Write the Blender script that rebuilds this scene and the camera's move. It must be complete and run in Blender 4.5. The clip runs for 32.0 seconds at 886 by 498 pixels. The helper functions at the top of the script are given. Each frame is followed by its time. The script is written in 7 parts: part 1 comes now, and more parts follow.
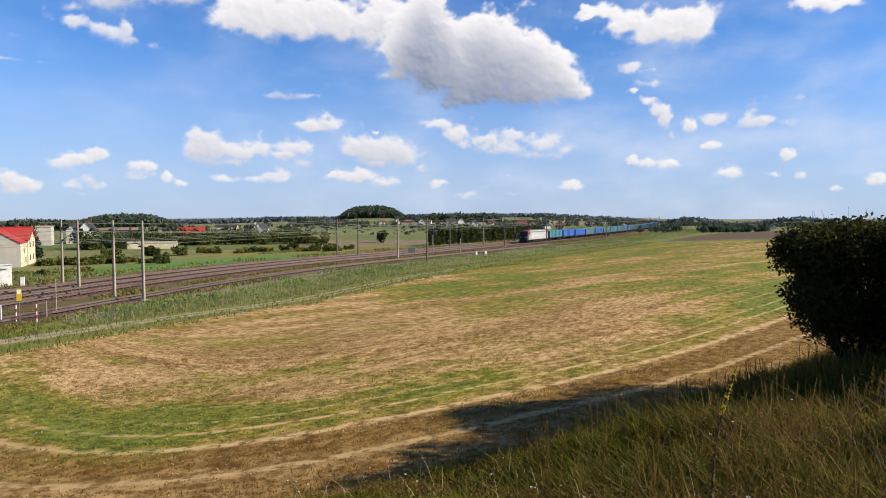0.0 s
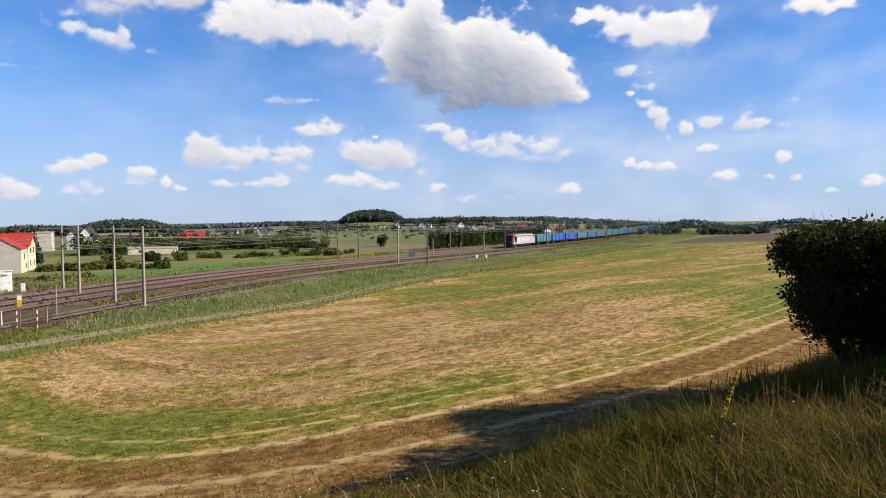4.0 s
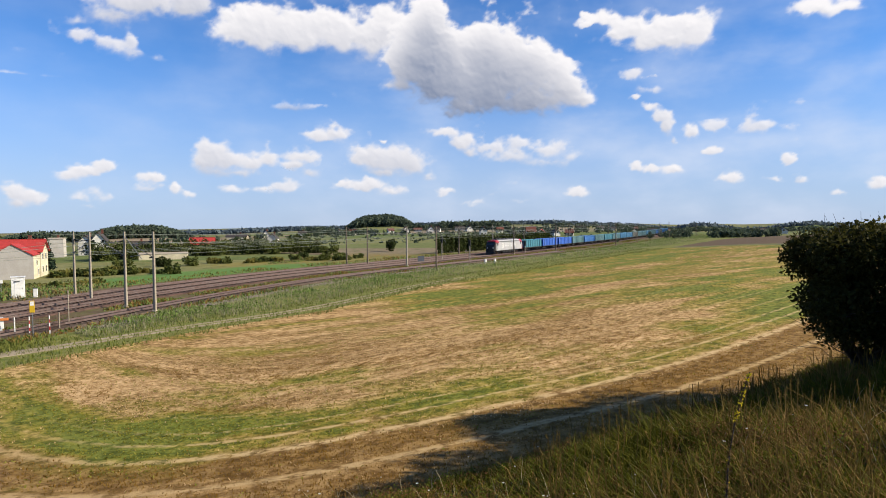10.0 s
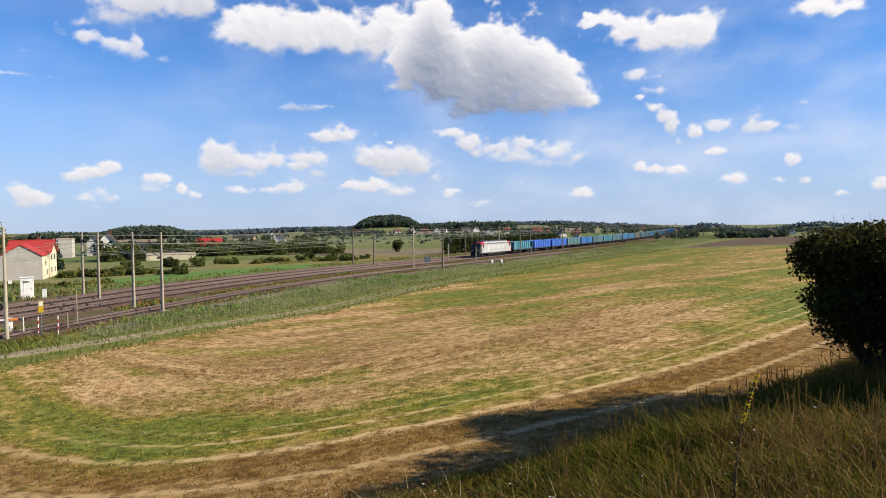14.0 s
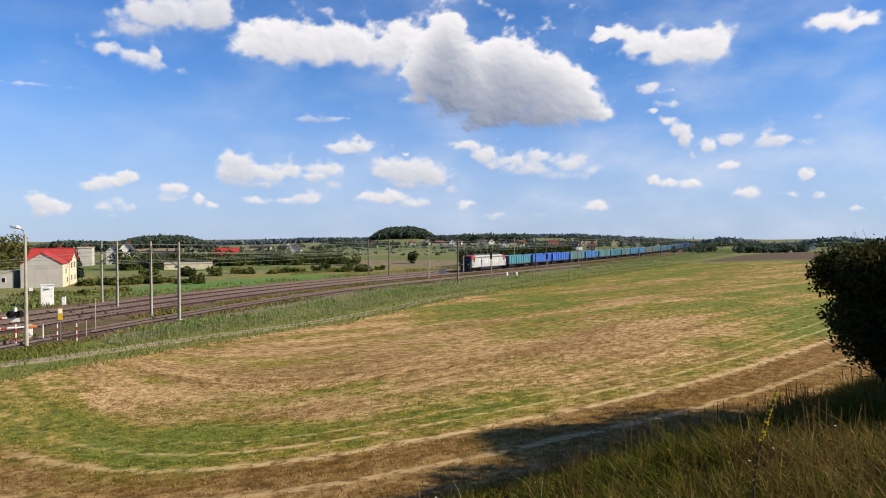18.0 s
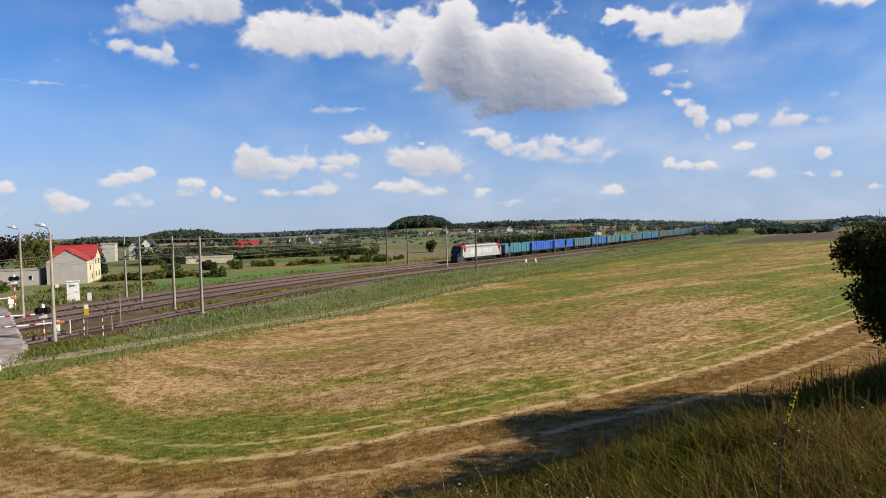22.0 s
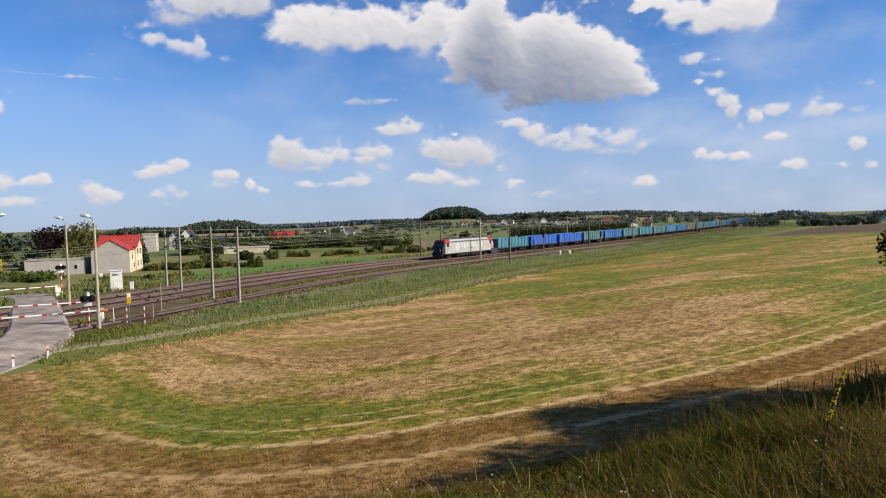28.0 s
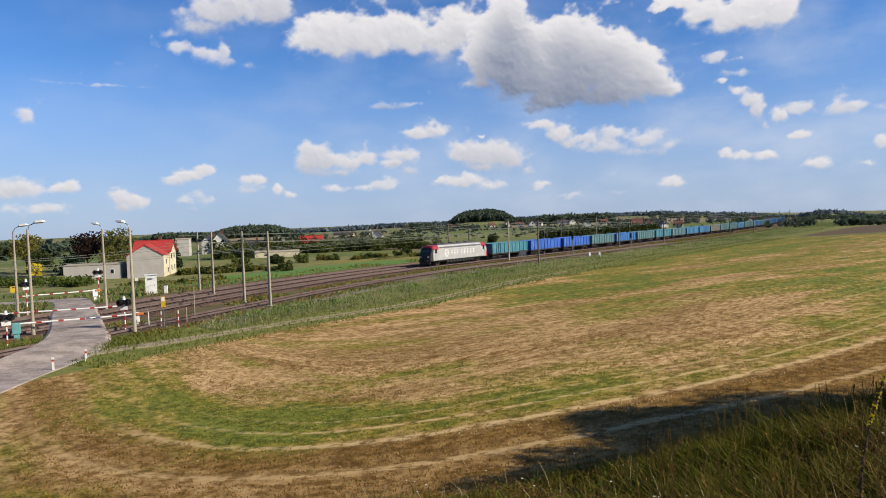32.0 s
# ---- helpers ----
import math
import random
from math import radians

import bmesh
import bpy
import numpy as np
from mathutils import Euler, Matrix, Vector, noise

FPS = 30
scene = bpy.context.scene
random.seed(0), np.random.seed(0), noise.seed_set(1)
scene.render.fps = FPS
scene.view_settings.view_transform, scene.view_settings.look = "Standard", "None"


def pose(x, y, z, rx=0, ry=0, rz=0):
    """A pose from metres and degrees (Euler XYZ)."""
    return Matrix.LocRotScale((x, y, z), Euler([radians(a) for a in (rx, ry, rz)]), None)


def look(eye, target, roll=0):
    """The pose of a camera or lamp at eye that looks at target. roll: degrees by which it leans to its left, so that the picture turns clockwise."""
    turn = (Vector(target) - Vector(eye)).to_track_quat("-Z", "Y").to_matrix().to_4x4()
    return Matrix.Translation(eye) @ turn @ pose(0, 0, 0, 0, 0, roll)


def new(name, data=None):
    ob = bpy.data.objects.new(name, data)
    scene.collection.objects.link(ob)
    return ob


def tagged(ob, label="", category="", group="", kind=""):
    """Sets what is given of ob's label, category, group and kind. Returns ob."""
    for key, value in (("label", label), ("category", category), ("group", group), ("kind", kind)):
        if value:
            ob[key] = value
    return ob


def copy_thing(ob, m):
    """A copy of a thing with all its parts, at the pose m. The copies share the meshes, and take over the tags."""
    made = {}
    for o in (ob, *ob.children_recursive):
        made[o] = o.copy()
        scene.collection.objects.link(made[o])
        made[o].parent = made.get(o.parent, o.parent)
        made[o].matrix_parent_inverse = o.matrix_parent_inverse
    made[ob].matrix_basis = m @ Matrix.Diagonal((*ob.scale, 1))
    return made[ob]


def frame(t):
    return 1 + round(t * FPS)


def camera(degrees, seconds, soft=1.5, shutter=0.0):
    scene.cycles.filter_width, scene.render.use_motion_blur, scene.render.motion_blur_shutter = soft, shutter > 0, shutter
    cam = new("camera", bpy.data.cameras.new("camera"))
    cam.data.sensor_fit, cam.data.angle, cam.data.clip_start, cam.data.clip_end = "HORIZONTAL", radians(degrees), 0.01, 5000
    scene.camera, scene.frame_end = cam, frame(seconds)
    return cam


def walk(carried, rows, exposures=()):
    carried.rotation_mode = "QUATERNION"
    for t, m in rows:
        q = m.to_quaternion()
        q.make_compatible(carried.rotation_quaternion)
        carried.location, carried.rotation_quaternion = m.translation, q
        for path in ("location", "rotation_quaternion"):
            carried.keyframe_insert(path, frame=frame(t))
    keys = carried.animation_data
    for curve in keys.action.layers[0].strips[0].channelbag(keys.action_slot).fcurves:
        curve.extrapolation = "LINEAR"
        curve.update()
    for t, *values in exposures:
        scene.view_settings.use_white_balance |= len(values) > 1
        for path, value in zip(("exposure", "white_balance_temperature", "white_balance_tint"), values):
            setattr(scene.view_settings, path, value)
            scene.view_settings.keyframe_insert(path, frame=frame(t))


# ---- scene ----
EYE = 8.8
cam = camera(68.56, 32.0, soft=0.95)

# seconds, heading to the left, tilt up and lean of the hand-held camera, in degrees
PATH = [
    (0, -0.00, -2.94, -0.00), (0.5, 0.19, -2.87, -0.36), (1, 0.07, -2.96, -0.79), (1.5, 0.01, -3.03, -0.45), (2, -0.05, -2.78, -0.25),
    (2.5, 0.02, -2.89, -0.23), (3, -0.07, -2.71, -0.30), (3.5, -0.03, -2.61, -0.32), (5.5, 0.45, -2.63, -0.09), (6, 0.84, -2.35, -0.10),
    (6.5, 1.02, -2.38, -0.07), (7, 0.68, -2.33, -0.11), (7.5, 0.50, -2.00, -0.01), (8, 0.70, -1.93, 0.11), (8.5, 0.18, -1.83, -0.18),
    (9, 0.41, -2.25, -0.56), (9.5, 0.83, -2.32, -1.14), (10, 0.81, -2.23, -0.60), (10.5, 0.95, -2.24, -0.77), (11, 1.29, -2.15, -0.49),
    (11.5, 1.12, -2.01, -0.39), (12, 1.07, -1.89, -0.23), (12.5, 0.83, -1.76, -0.46), (13, 0.89, -1.66, -0.26), (13.5, 1.13, -1.68, -0.18),
    (14, 1.37, -2.17, -0.61), (14.5, 1.88, -2.41, -0.47), (16.5, 2.04, -2.48, -0.84), (17, 2.15, -2.32, -1.35), (17.5, 2.08, -2.11, -2.09),
    (18, 2.70, -1.11, -0.10), (18.5, 3.15, -1.56, -2.04), (19, 3.25, -1.06, -0.55), (19.5, 3.49, -1.72, -0.97), (20, 3.65, -1.67, -1.06),
    (20.5, 3.90, -1.97, -1.36), (21, 4.10, -2.19, -1.42), (21.5, 4.23, -2.00, -1.48), (22, 4.31, -2.11, -1.42), (22.5, 4.39, -2.14, -1.54),
    (23, 4.59, -2.00, -1.53), (23.5, 4.76, -1.90, -1.51), (24, 4.84, -1.90, -1.34), (24.5, 4.95, -2.06, -1.52), (26.5, 5.99, -2.63, -1.14),
    (27, 6.44, -2.89, -1.12), (27.5, 7.00, -2.82, -1.32), (28, 7.28, -2.82, -1.35), (28.5, 7.45, -2.88, -0.82), (29, 7.85, -2.81, -0.86),
    (29.5, 8.16, -2.70, -0.87), (30, 8.48, -2.77, -0.98), (30.5, 8.70, -2.82, -1.18), (31, 9.17, -2.98, -1.56), (31.5, 9.39, -2.82, -1.55),
    (32, 9.76, -2.51, -1.86),
]


def aim(yaw, pitch, roll):
    a, p = radians(yaw), radians(pitch)
    eye = Vector((0, 0, EYE))
    return look(eye, eye + Vector((-math.sin(a) * math.cos(p), math.cos(a) * math.cos(p), math.sin(p))), roll)


walk(cam, [(t, aim(y, p, r)) for t, y, p, r in PATH], exposures=[(0, 0.82), (14, 0.83), (18.2, 0.76), (19, 0.67), (24, 0.62), (32, 0.60)])

# ---- sky, clouds and sun ----
SUN_AZ, SUN_EL = 97.0, 30.0          # degrees clockwise from +y, degrees up

def node(tree, kind, *values, operation="", use_clamp=None, interpolation="", data_type="", dimensions="", attribute=""):
    """A node with its settings; values go to its inputs in order, sockets are linked."""
    n = tree.nodes.new(kind)
    if operation:
        n.operation = operation
    if use_clamp is not None:
        n.use_clamp = use_clamp
    if interpolation:
        n.interpolation_type = interpolation
    if data_type:
        n.data_type = data_type
    if dimensions:
        n.noise_dimensions = dimensions
    if attribute:
        n.attribute_name = attribute
    for socket, value in zip(n.inputs, values):
        if value is None:
            continue
        if isinstance(value, bpy.types.NodeSocket):
            tree.links.new(value, socket)
        else:
            socket.default_value = value
    return n


def calc(tree, op, *values, clamp=False):
    return node(tree, "ShaderNodeMath", *values, operation=op, use_clamp=clamp).outputs[0]


def ramp(tree, value, lo, hi, a=0.0, b=1.0):
    n = node(tree, "ShaderNodeMapRange", value, lo, hi, a, b, interpolation="SMOOTHSTEP")
    return n.outputs[0]


def blend(tree, fac, a, b):
    n = node(tree, "ShaderNodeMix", data_type="RGBA")
    for socket, value in ((n.inputs[0], fac), (n.inputs[6], a), (n.inputs[7], b)):
        if isinstance(value, bpy.types.NodeSocket):
            tree.links.new(value, socket)
        else:
            socket.default_value = value if isinstance(value, (int, float)) else (*value[:3], 1)
    return n.outputs[2]


def build_world():
    world = bpy.data.worlds.new("sky")
    scene.world = world
    world.use_nodes = True
    tree = world.node_tree
    tree.nodes.clear()
    sky = node(tree, "ShaderNodeTexSky")
    sky.sky_type, sky.sun_disc, sky.sun_elevation, sky.sun_rotation = "NISHITA", False, radians(SUN_EL), radians(SUN_AZ)
    sky.altitude, sky.air_density, sky.dust_density, sky.ozone_density = 150.0, 1.0, 0.2, 3.0
    way = node(tree, "ShaderNodeTexCoord").outputs["Generated"]
    xyz = node(tree, "ShaderNodeSeparateXYZ", way)
    az = calc(tree, "MULTIPLY", calc(tree, "ARCTAN2", xyz.outputs[0], xyz.outputs[1]), 57.29578)
    el = calc(tree, "MULTIPLY", calc(tree, "ARCSINE", xyz.outputs[2]), 57.29578)
    tall = node(tree, "ShaderNodeCombineXYZ", az, calc(tree, "MULTIPLY", el, 1.35), 0.0).outputs[0]
    wisp = node(tree, "ShaderNodeTexNoise", node(tree, "ShaderNodeVectorMath", tall, (0.16, 0.24, 0.0), operation="MULTIPLY").outputs[0],
                None, 0.8, 4.0, 0.5, dimensions="2D").outputs[0]
    veil = calc(tree, "MULTIPLY", ramp(tree, wisp, 0.30, 0.95), calc(tree, "MULTIPLY", ramp(tree, el, 22.0, 3.0, 0.26, 0.5), ramp(tree, az, -45.0, 25.0, 0.3, 1.3)))
    clear = node(tree, "ShaderNodeVectorMath", sky.outputs[0], (0.64 * SKY_GAIN, 1.05 * SKY_GAIN, 1.58 * SKY_GAIN), operation="MULTIPLY").outputs[0]
    haze = blend(tree, ramp(tree, el, 15.0, 0.0, 0.0, 0.72), clear, (0.485, 0.56, 0.80))
    lit = blend(tree, veil, haze, (0.70, 0.77, 0.92))
    back = node(tree, "ShaderNodeBackground", lit, 0.575)
    tree.links.new(back.outputs[0], node(tree, "ShaderNodeOutputWorld").inputs[0])


SKY_GAIN = 0.098
build_world()

sun = new("sun", bpy.data.lights.new("sun", "SUN"))
sun.data.energy, sun.data.angle, sun.data.color = 5.0, radians(0.53), (1.0, 0.90, 0.72)
toward = Vector((math.sin(radians(SUN_AZ)) * math.cos(radians(SUN_EL)), math.cos(radians(SUN_AZ)) * math.cos(radians(SUN_EL)), math.sin(radians(SUN_EL))))
sun.matrix_world = look(toward * 200, (0, 0, 0))

# ---- materials ----
def material(name, colour, rough=0.8, metal=0.0, colour2=None, scale=6.0, bump=0.0, bump_scale=40.0, spec=0.4, vary=0.0, object_space=True):
    """A procedural surface: two colours mixed by a two-scale noise, fine relief, and a shade of its own for each object."""
    m = bpy.data.materials.new(name)
    m.use_nodes = True
    tree = m.node_tree
    bsdf = tree.nodes["Principled BSDF"]
    bsdf.inputs["Roughness"].default_value, bsdf.inputs["Metallic"].default_value = rough, metal
    bsdf.inputs["Specular IOR Level"].default_value = spec
    where = node(tree, "ShaderNodeTexCoord").outputs["Object"] if object_space else node(tree, "ShaderNodeNewGeometry").outputs["Position"]
    big = node(tree, "ShaderNodeTexNoise", where, None, scale, 6.0, 0.6).outputs[0]
    small = node(tree, "ShaderNodeTexNoise", where, None, scale * 9, 4.0, 0.6).outputs[0]
    mix = calc(tree, "ADD", calc(tree, "MULTIPLY", big, 0.65), calc(tree, "MULTIPLY", small, 0.35))
    colour2 = colour2 or tuple(c * 0.72 for c in colour)
    out = blend(tree, ramp(tree, mix, 0.36, 0.64), colour, colour2)
    if vary:
        rnd = node(tree, "ShaderNodeObjectInfo").outputs["Random"]
        hsv = node(tree, "ShaderNodeHueSaturation", 0.5, 1.0, calc(tree, "MULTIPLY_ADD", rnd, vary * 2, 1 - vary), 1.0, out)
        out = hsv.outputs[0]
    tree.links.new(out, bsdf.inputs["Base Color"])
    if bump:
        grain = node(tree, "ShaderNodeTexNoise", where, None, bump_scale, 5.0, 0.6).outputs[0]
        relief = node(tree, "ShaderNodeBump", bump, 0.02)
        tree.links.new(grain, relief.inputs["Height"])
        tree.links.new(relief.outputs[0], bsdf.inputs["Normal"])
    return m


def leaf_material(name, colour, colour2, through_light=0.35):
    """Leaves: each clump a shade of its own, and some light passes through."""
    m = bpy.data.materials.new(name)
    m.use_nodes = True
    tree = m.node_tree
    bsdf = tree.nodes["Principled BSDF"]
    rnd = node(tree, "ShaderNodeNewGeometry").outputs["Random Per Island"]
    big = node(tree, "ShaderNodeTexNoise", node(tree, "ShaderNodeNewGeometry").outputs["Position"], None, 0.7, 4.0, 0.6).outputs[0]
    fac = calc(tree, "ADD", calc(tree, "MULTIPLY", rnd, 0.6), calc(tree, "MULTIPLY", big, 0.4))
    out = blend(tree, fac, colour, colour2)
    tree.links.new(out, bsdf.inputs["Base Color"])
    bsdf.inputs["Roughness"].default_value = 0.7
    bsdf.inputs["Specular IOR Level"].default_value = 0.08
    glow = node(tree, "ShaderNodeBsdfTranslucent", out)
    mix = node(tree, "ShaderNodeMixShader", through_light, bsdf.outputs[0], glow.outputs[0])
    tree.links.new(mix.outputs[0], tree.nodes["Material Output"].inputs[0])
    return m


def painted_by_object(name, rough=0.55, dirt=(0.06, 0.045, 0.033)):
    """Paint in the colour of the object, with rust and dust in patches and streaks."""
    m = bpy.data.materials.new(name)
    m.use_nodes = True
    tree = m.node_tree
    bsdf = tree.nodes["Principled BSDF"]
    bsdf.inputs["Roughness"].default_value = rough
    info = node(tree, "ShaderNodeObjectInfo")
    where = node(tree, "ShaderNodeTexCoord").outputs["Object"]
    streak = node(tree, "ShaderNodeTexNoise", node(tree, "ShaderNodeVectorMath", where, (2.2, 2.2, 0.5), operation="MULTIPLY").outputs[0], None, 1.4, 6.0, 0.65)
    fac = ramp(tree, streak.outputs[0], 0.52, 0.85, 0.0, 0.55)
    pale = blend(tree, ramp(tree, streak.outputs[1], 0.45, 0.7, 0.0, 0.32), info.outputs["Color"], (0.30, 0.42, 0.48))
    tree.links.new(blend(tree, fac, pale, dirt), bsdf.inputs["Base Color"])
    return m


def ground_material():
    """Stubble field in curved rows, rough grass on the bank and by the line, patchwork of fields far off."""
    m = bpy.data.materials.new("ground")
    m.use_nodes = True
    tree = m.node_tree
    bsdf = tree.nodes["Principled BSDF"]
    bsdf.inputs["Roughness"].default_value = 0.95
    bsdf.inputs["Specular IOR Level"].default_value = 0.1
    where = node(tree, "ShaderNodeNewGeometry").outputs["Position"]

    def attr(name):
        return node(tree, "ShaderNodeAttribute", attribute=name).outputs["Fac"]

    def noise_at(scale, detail=5.0, rough=0.6, stretch=None, offset=None):
        v = where if stretch is None else node(tree, "ShaderNodeVectorMath", where, stretch, operation="MULTIPLY").outputs[0]
        return node(tree, "ShaderNodeTexNoise", v, None, scale, detail, rough)

    row, along = attr("row"), attr("along")
    rows_at = node(tree, "ShaderNodeCombineXYZ", row, calc(tree, "MULTIPLY", along, 0.14), 0.0).outputs[0]
    rows_fine = node(tree, "ShaderNodeCombineXYZ", row, calc(tree, "MULTIPLY", along, 0.55), 3.0).outputs[0]
    band = node(tree, "ShaderNodeTexNoise", rows_at, None, 0.33, 3.0, 0.55, dimensions="2D").outputs[0]
    streak = node(tree, "ShaderNodeTexNoise", rows_fine, None, 1.6, 5.0, 0.65, dimensions="2D").outputs[0]
    clump = noise_at(0.9, 6.0, 0.65).outputs[0]
    grain = calc(tree, "MULTIPLY_ADD", noise_at(30.0, 2.0, 0.6).outputs[0], 0.45, calc(tree, "MULTIPLY", noise_at(7.0, 5.0, 0.72).outputs[0], 0.55))
    mottle = node(tree, "ShaderNodeTexNoise", node(tree, "ShaderNodeCombineXYZ", row, calc(tree, "MULTIPLY", along, 0.36), 9.0).outputs[0], None, 0.45, 6.0, 0.68).outputs[0]
    # stubble: straw over red-brown stalks, weeds between the rows
    tuft = noise_at(2.4, 4.0, 0.7).outputs[0]
    speck = calc(tree, "MULTIPLY_ADD", tuft, 0.6, calc(tree, "MULTIPLY", grain, 0.4))
    drill = node(tree, "ShaderNodeTexNoise", node(tree, "ShaderNodeCombineXYZ", calc(tree, "MULTIPLY", row, 2.4), calc(tree, "MULTIPLY", along, 1.3), 5.0).outputs[0], None, 1.0, 4.0, 0.7).outputs[0]
    speck = calc(tree, "MULTIPLY_ADD", drill, 0.40, calc(tree, "MULTIPLY_ADD", clump, 0.2, calc(tree, "MULTIPLY", speck, 0.40)))
    straw = blend(tree, ramp(tree, speck, 0.43, 0.58), (0.60, 0.40, 0.19), (0.235, 0.125, 0.036))
    stalks = blend(tree, ramp(tree, speck, 0.43, 0.58), (0.175, 0.093, 0.015), (0.066, 0.033, 0.005))
    stubble = blend(tree, ramp(tree, calc(tree, "MULTIPLY_ADD", streak, 0.5, calc(tree, "MULTIPLY", band, 0.5)), 0.36, 0.62, 0.25, 1.0), stalks, straw)
    stubble = blend(tree, calc(tree, "MULTIPLY", attr("head"), 0.72), stubble, stalks)
    weeds = blend(tree, ramp(tree, speck, 0.42, 0.59), (0.27, 0.215, 0.026), (0.075, 0.072, 0.006))
    weed_at = calc(tree, "ADD", attr("green"), calc(tree, "MULTIPLY_ADD", clump, 0.9, calc(tree, "MULTIPLY_ADD", drill, 0.7, calc(tree, "MULTIPLY_ADD", mottle, 1.0, -1.3))))
    weeds = blend(tree, ramp(tree, weed_at, 0.30, 0.75), weeds, blend(tree, ramp(tree, speck, 0.42, 0.59), (0.16, 0.185, 0.024), (0.05, 0.068, 0.007)))
    field = blend(tree, ramp(tree, weed_at, -0.26, 0.54, 0.0, 0.94), stubble, weeds)
    # pale lines of straw left in the wheel tracks
    wob = calc(tree, "MULTIPLY_ADD", clump, 0.5, -0.25)
    for at, wide, strength in ((0.0, 0.30, 0.6), (2.75, 0.33, 0.9), (4.4, 0.2, 0.75), (5.75, 0.18, 0.6), (7.9, 0.22, 0.35), (11.2, 0.25, 0.35), (13.0, 0.2, 0.3), (16.5, 0.3, 0.3), (23.0, 0.3, 0.3)):
        off = calc(tree, "ABSOLUTE", calc(tree, "ADD", calc(tree, "SUBTRACT", row, at), wob))
        line = calc(tree, "MULTIPLY", ramp(tree, off, wide, wide * 0.25), ramp(tree, calc(tree, "MULTIPLY_ADD", streak, 0.35, calc(tree, "MULTIPLY", drill, 0.65)), 0.60, 0.46, 0.0, strength))
        field = blend(tree, calc(tree, "MULTIPLY", line, ramp(tree, along, 36.0, 60.0, 0.08, 1.0)), field, (0.52, 0.37, 0.18))
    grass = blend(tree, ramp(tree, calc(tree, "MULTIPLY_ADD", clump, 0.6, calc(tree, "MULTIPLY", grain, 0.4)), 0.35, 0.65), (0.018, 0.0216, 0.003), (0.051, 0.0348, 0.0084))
    verge = blend(tree, ramp(tree, calc(tree, "MULTIPLY_ADD", clump, 0.6, calc(tree, "MULTIPLY", grain, 0.4)), 0.38, 0.62), (0.085, 0.115, 0.02), (0.20, 0.18, 0.06))
    # the land beyond the line: strips of meadow, crop and bare soil
    strips = node(tree, "ShaderNodeTexVoronoi", node(tree, "ShaderNodeVectorMath", where, (0.0035, 0.016, 0.0), operation="MULTIPLY").outputs[0], None, 1.0)
    strips.inputs["Randomness"].default_value = 1.0
    sep = node(tree, "ShaderNodeSeparateColor", strips.outputs["Color"])
    meadow = blend(tree, sep.outputs[0], (0.095, 0.125, 0.035), (0.19, 0.175, 0.07))
    far = blend(tree, ramp(tree, sep.outputs[1], 0.62, 0.72), meadow, (0.198, 0.15, 0.096))
    far = blend(tree, calc(tree, "MULTIPLY", ramp(tree, noise_at(0.05, 5.0, 0.6).outputs[0], 0.5, 0.75), 0.5), far, (0.06, 0.078, 0.024))
    far = blend(tree, calc(tree, "MULTIPLY", ramp(tree, noise_at(0.28, 6.0, 0.68).outputs[0], 0.46, 0.62), 0.6), far, (0.065, 0.085, 0.022))
    far = blend(tree, calc(tree, "MULTIPLY", attr("gold"), ramp(tree, clump, 0.4, 0.6)), far, (0.204, 0.15, 0.03))
    far = blend(tree, calc(tree, "MULTIPLY", attr("soil"), 0.85), far, blend(tree, clump, (0.27, 0.20, 0.15), (0.20, 0.155, 0.115)))
    far = blend(tree, attr("crop"), far, blend(tree, clump, (0.085, 0.165, 0.034), (0.115, 0.19, 0.045)))
    far = blend(tree, attr("ploughed"), far, blend(tree, clump, (0.09, 0.06, 0.036), (0.12, 0.084, 0.051)))
    out = blend(tree, ramp(tree, calc(tree, "MULTIPLY_ADD", calc(tree, "SUBTRACT", clump, 0.5), 0.5, attr("field")), 0.35, 0.65), far, field)
    yard = blend(tree, ramp(tree, calc(tree, "MULTIPLY_ADD", clump, 0.7, calc(tree, "MULTIPLY", grain, 0.3)), 0.40, 0.62), (0.114, 0.078, 0.051), (0.102, 0.096, 0.03))
    out = blend(tree, ramp(tree, calc(tree, "MULTIPLY_ADD", calc(tree, "SUBTRACT", clump, 0.5), 0.5, attr("yard")), 0.35, 0.65), out, yard)
    out = blend(tree, ramp(tree, calc(tree, "MULTIPLY_ADD", calc(tree, "SUBTRACT", clump, 0.5), 0.6, attr("verge")), 0.35, 0.65), out, verge)
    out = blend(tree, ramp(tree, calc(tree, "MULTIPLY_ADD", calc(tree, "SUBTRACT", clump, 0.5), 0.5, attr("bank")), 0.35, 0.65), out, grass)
    tree.links.new(out, bsdf.inputs["Base Color"])
    relief = node(tree, "ShaderNodeBump", 0.6, 0.12)
    tree.links.new(calc(tree, "MULTIPLY_ADD", clump, 0.5, calc(tree, "MULTIPLY", grain, 0.6)), relief.inputs["Height"])
    tree.links.new(relief.outputs[0], bsdf.inputs["Normal"])
    return m


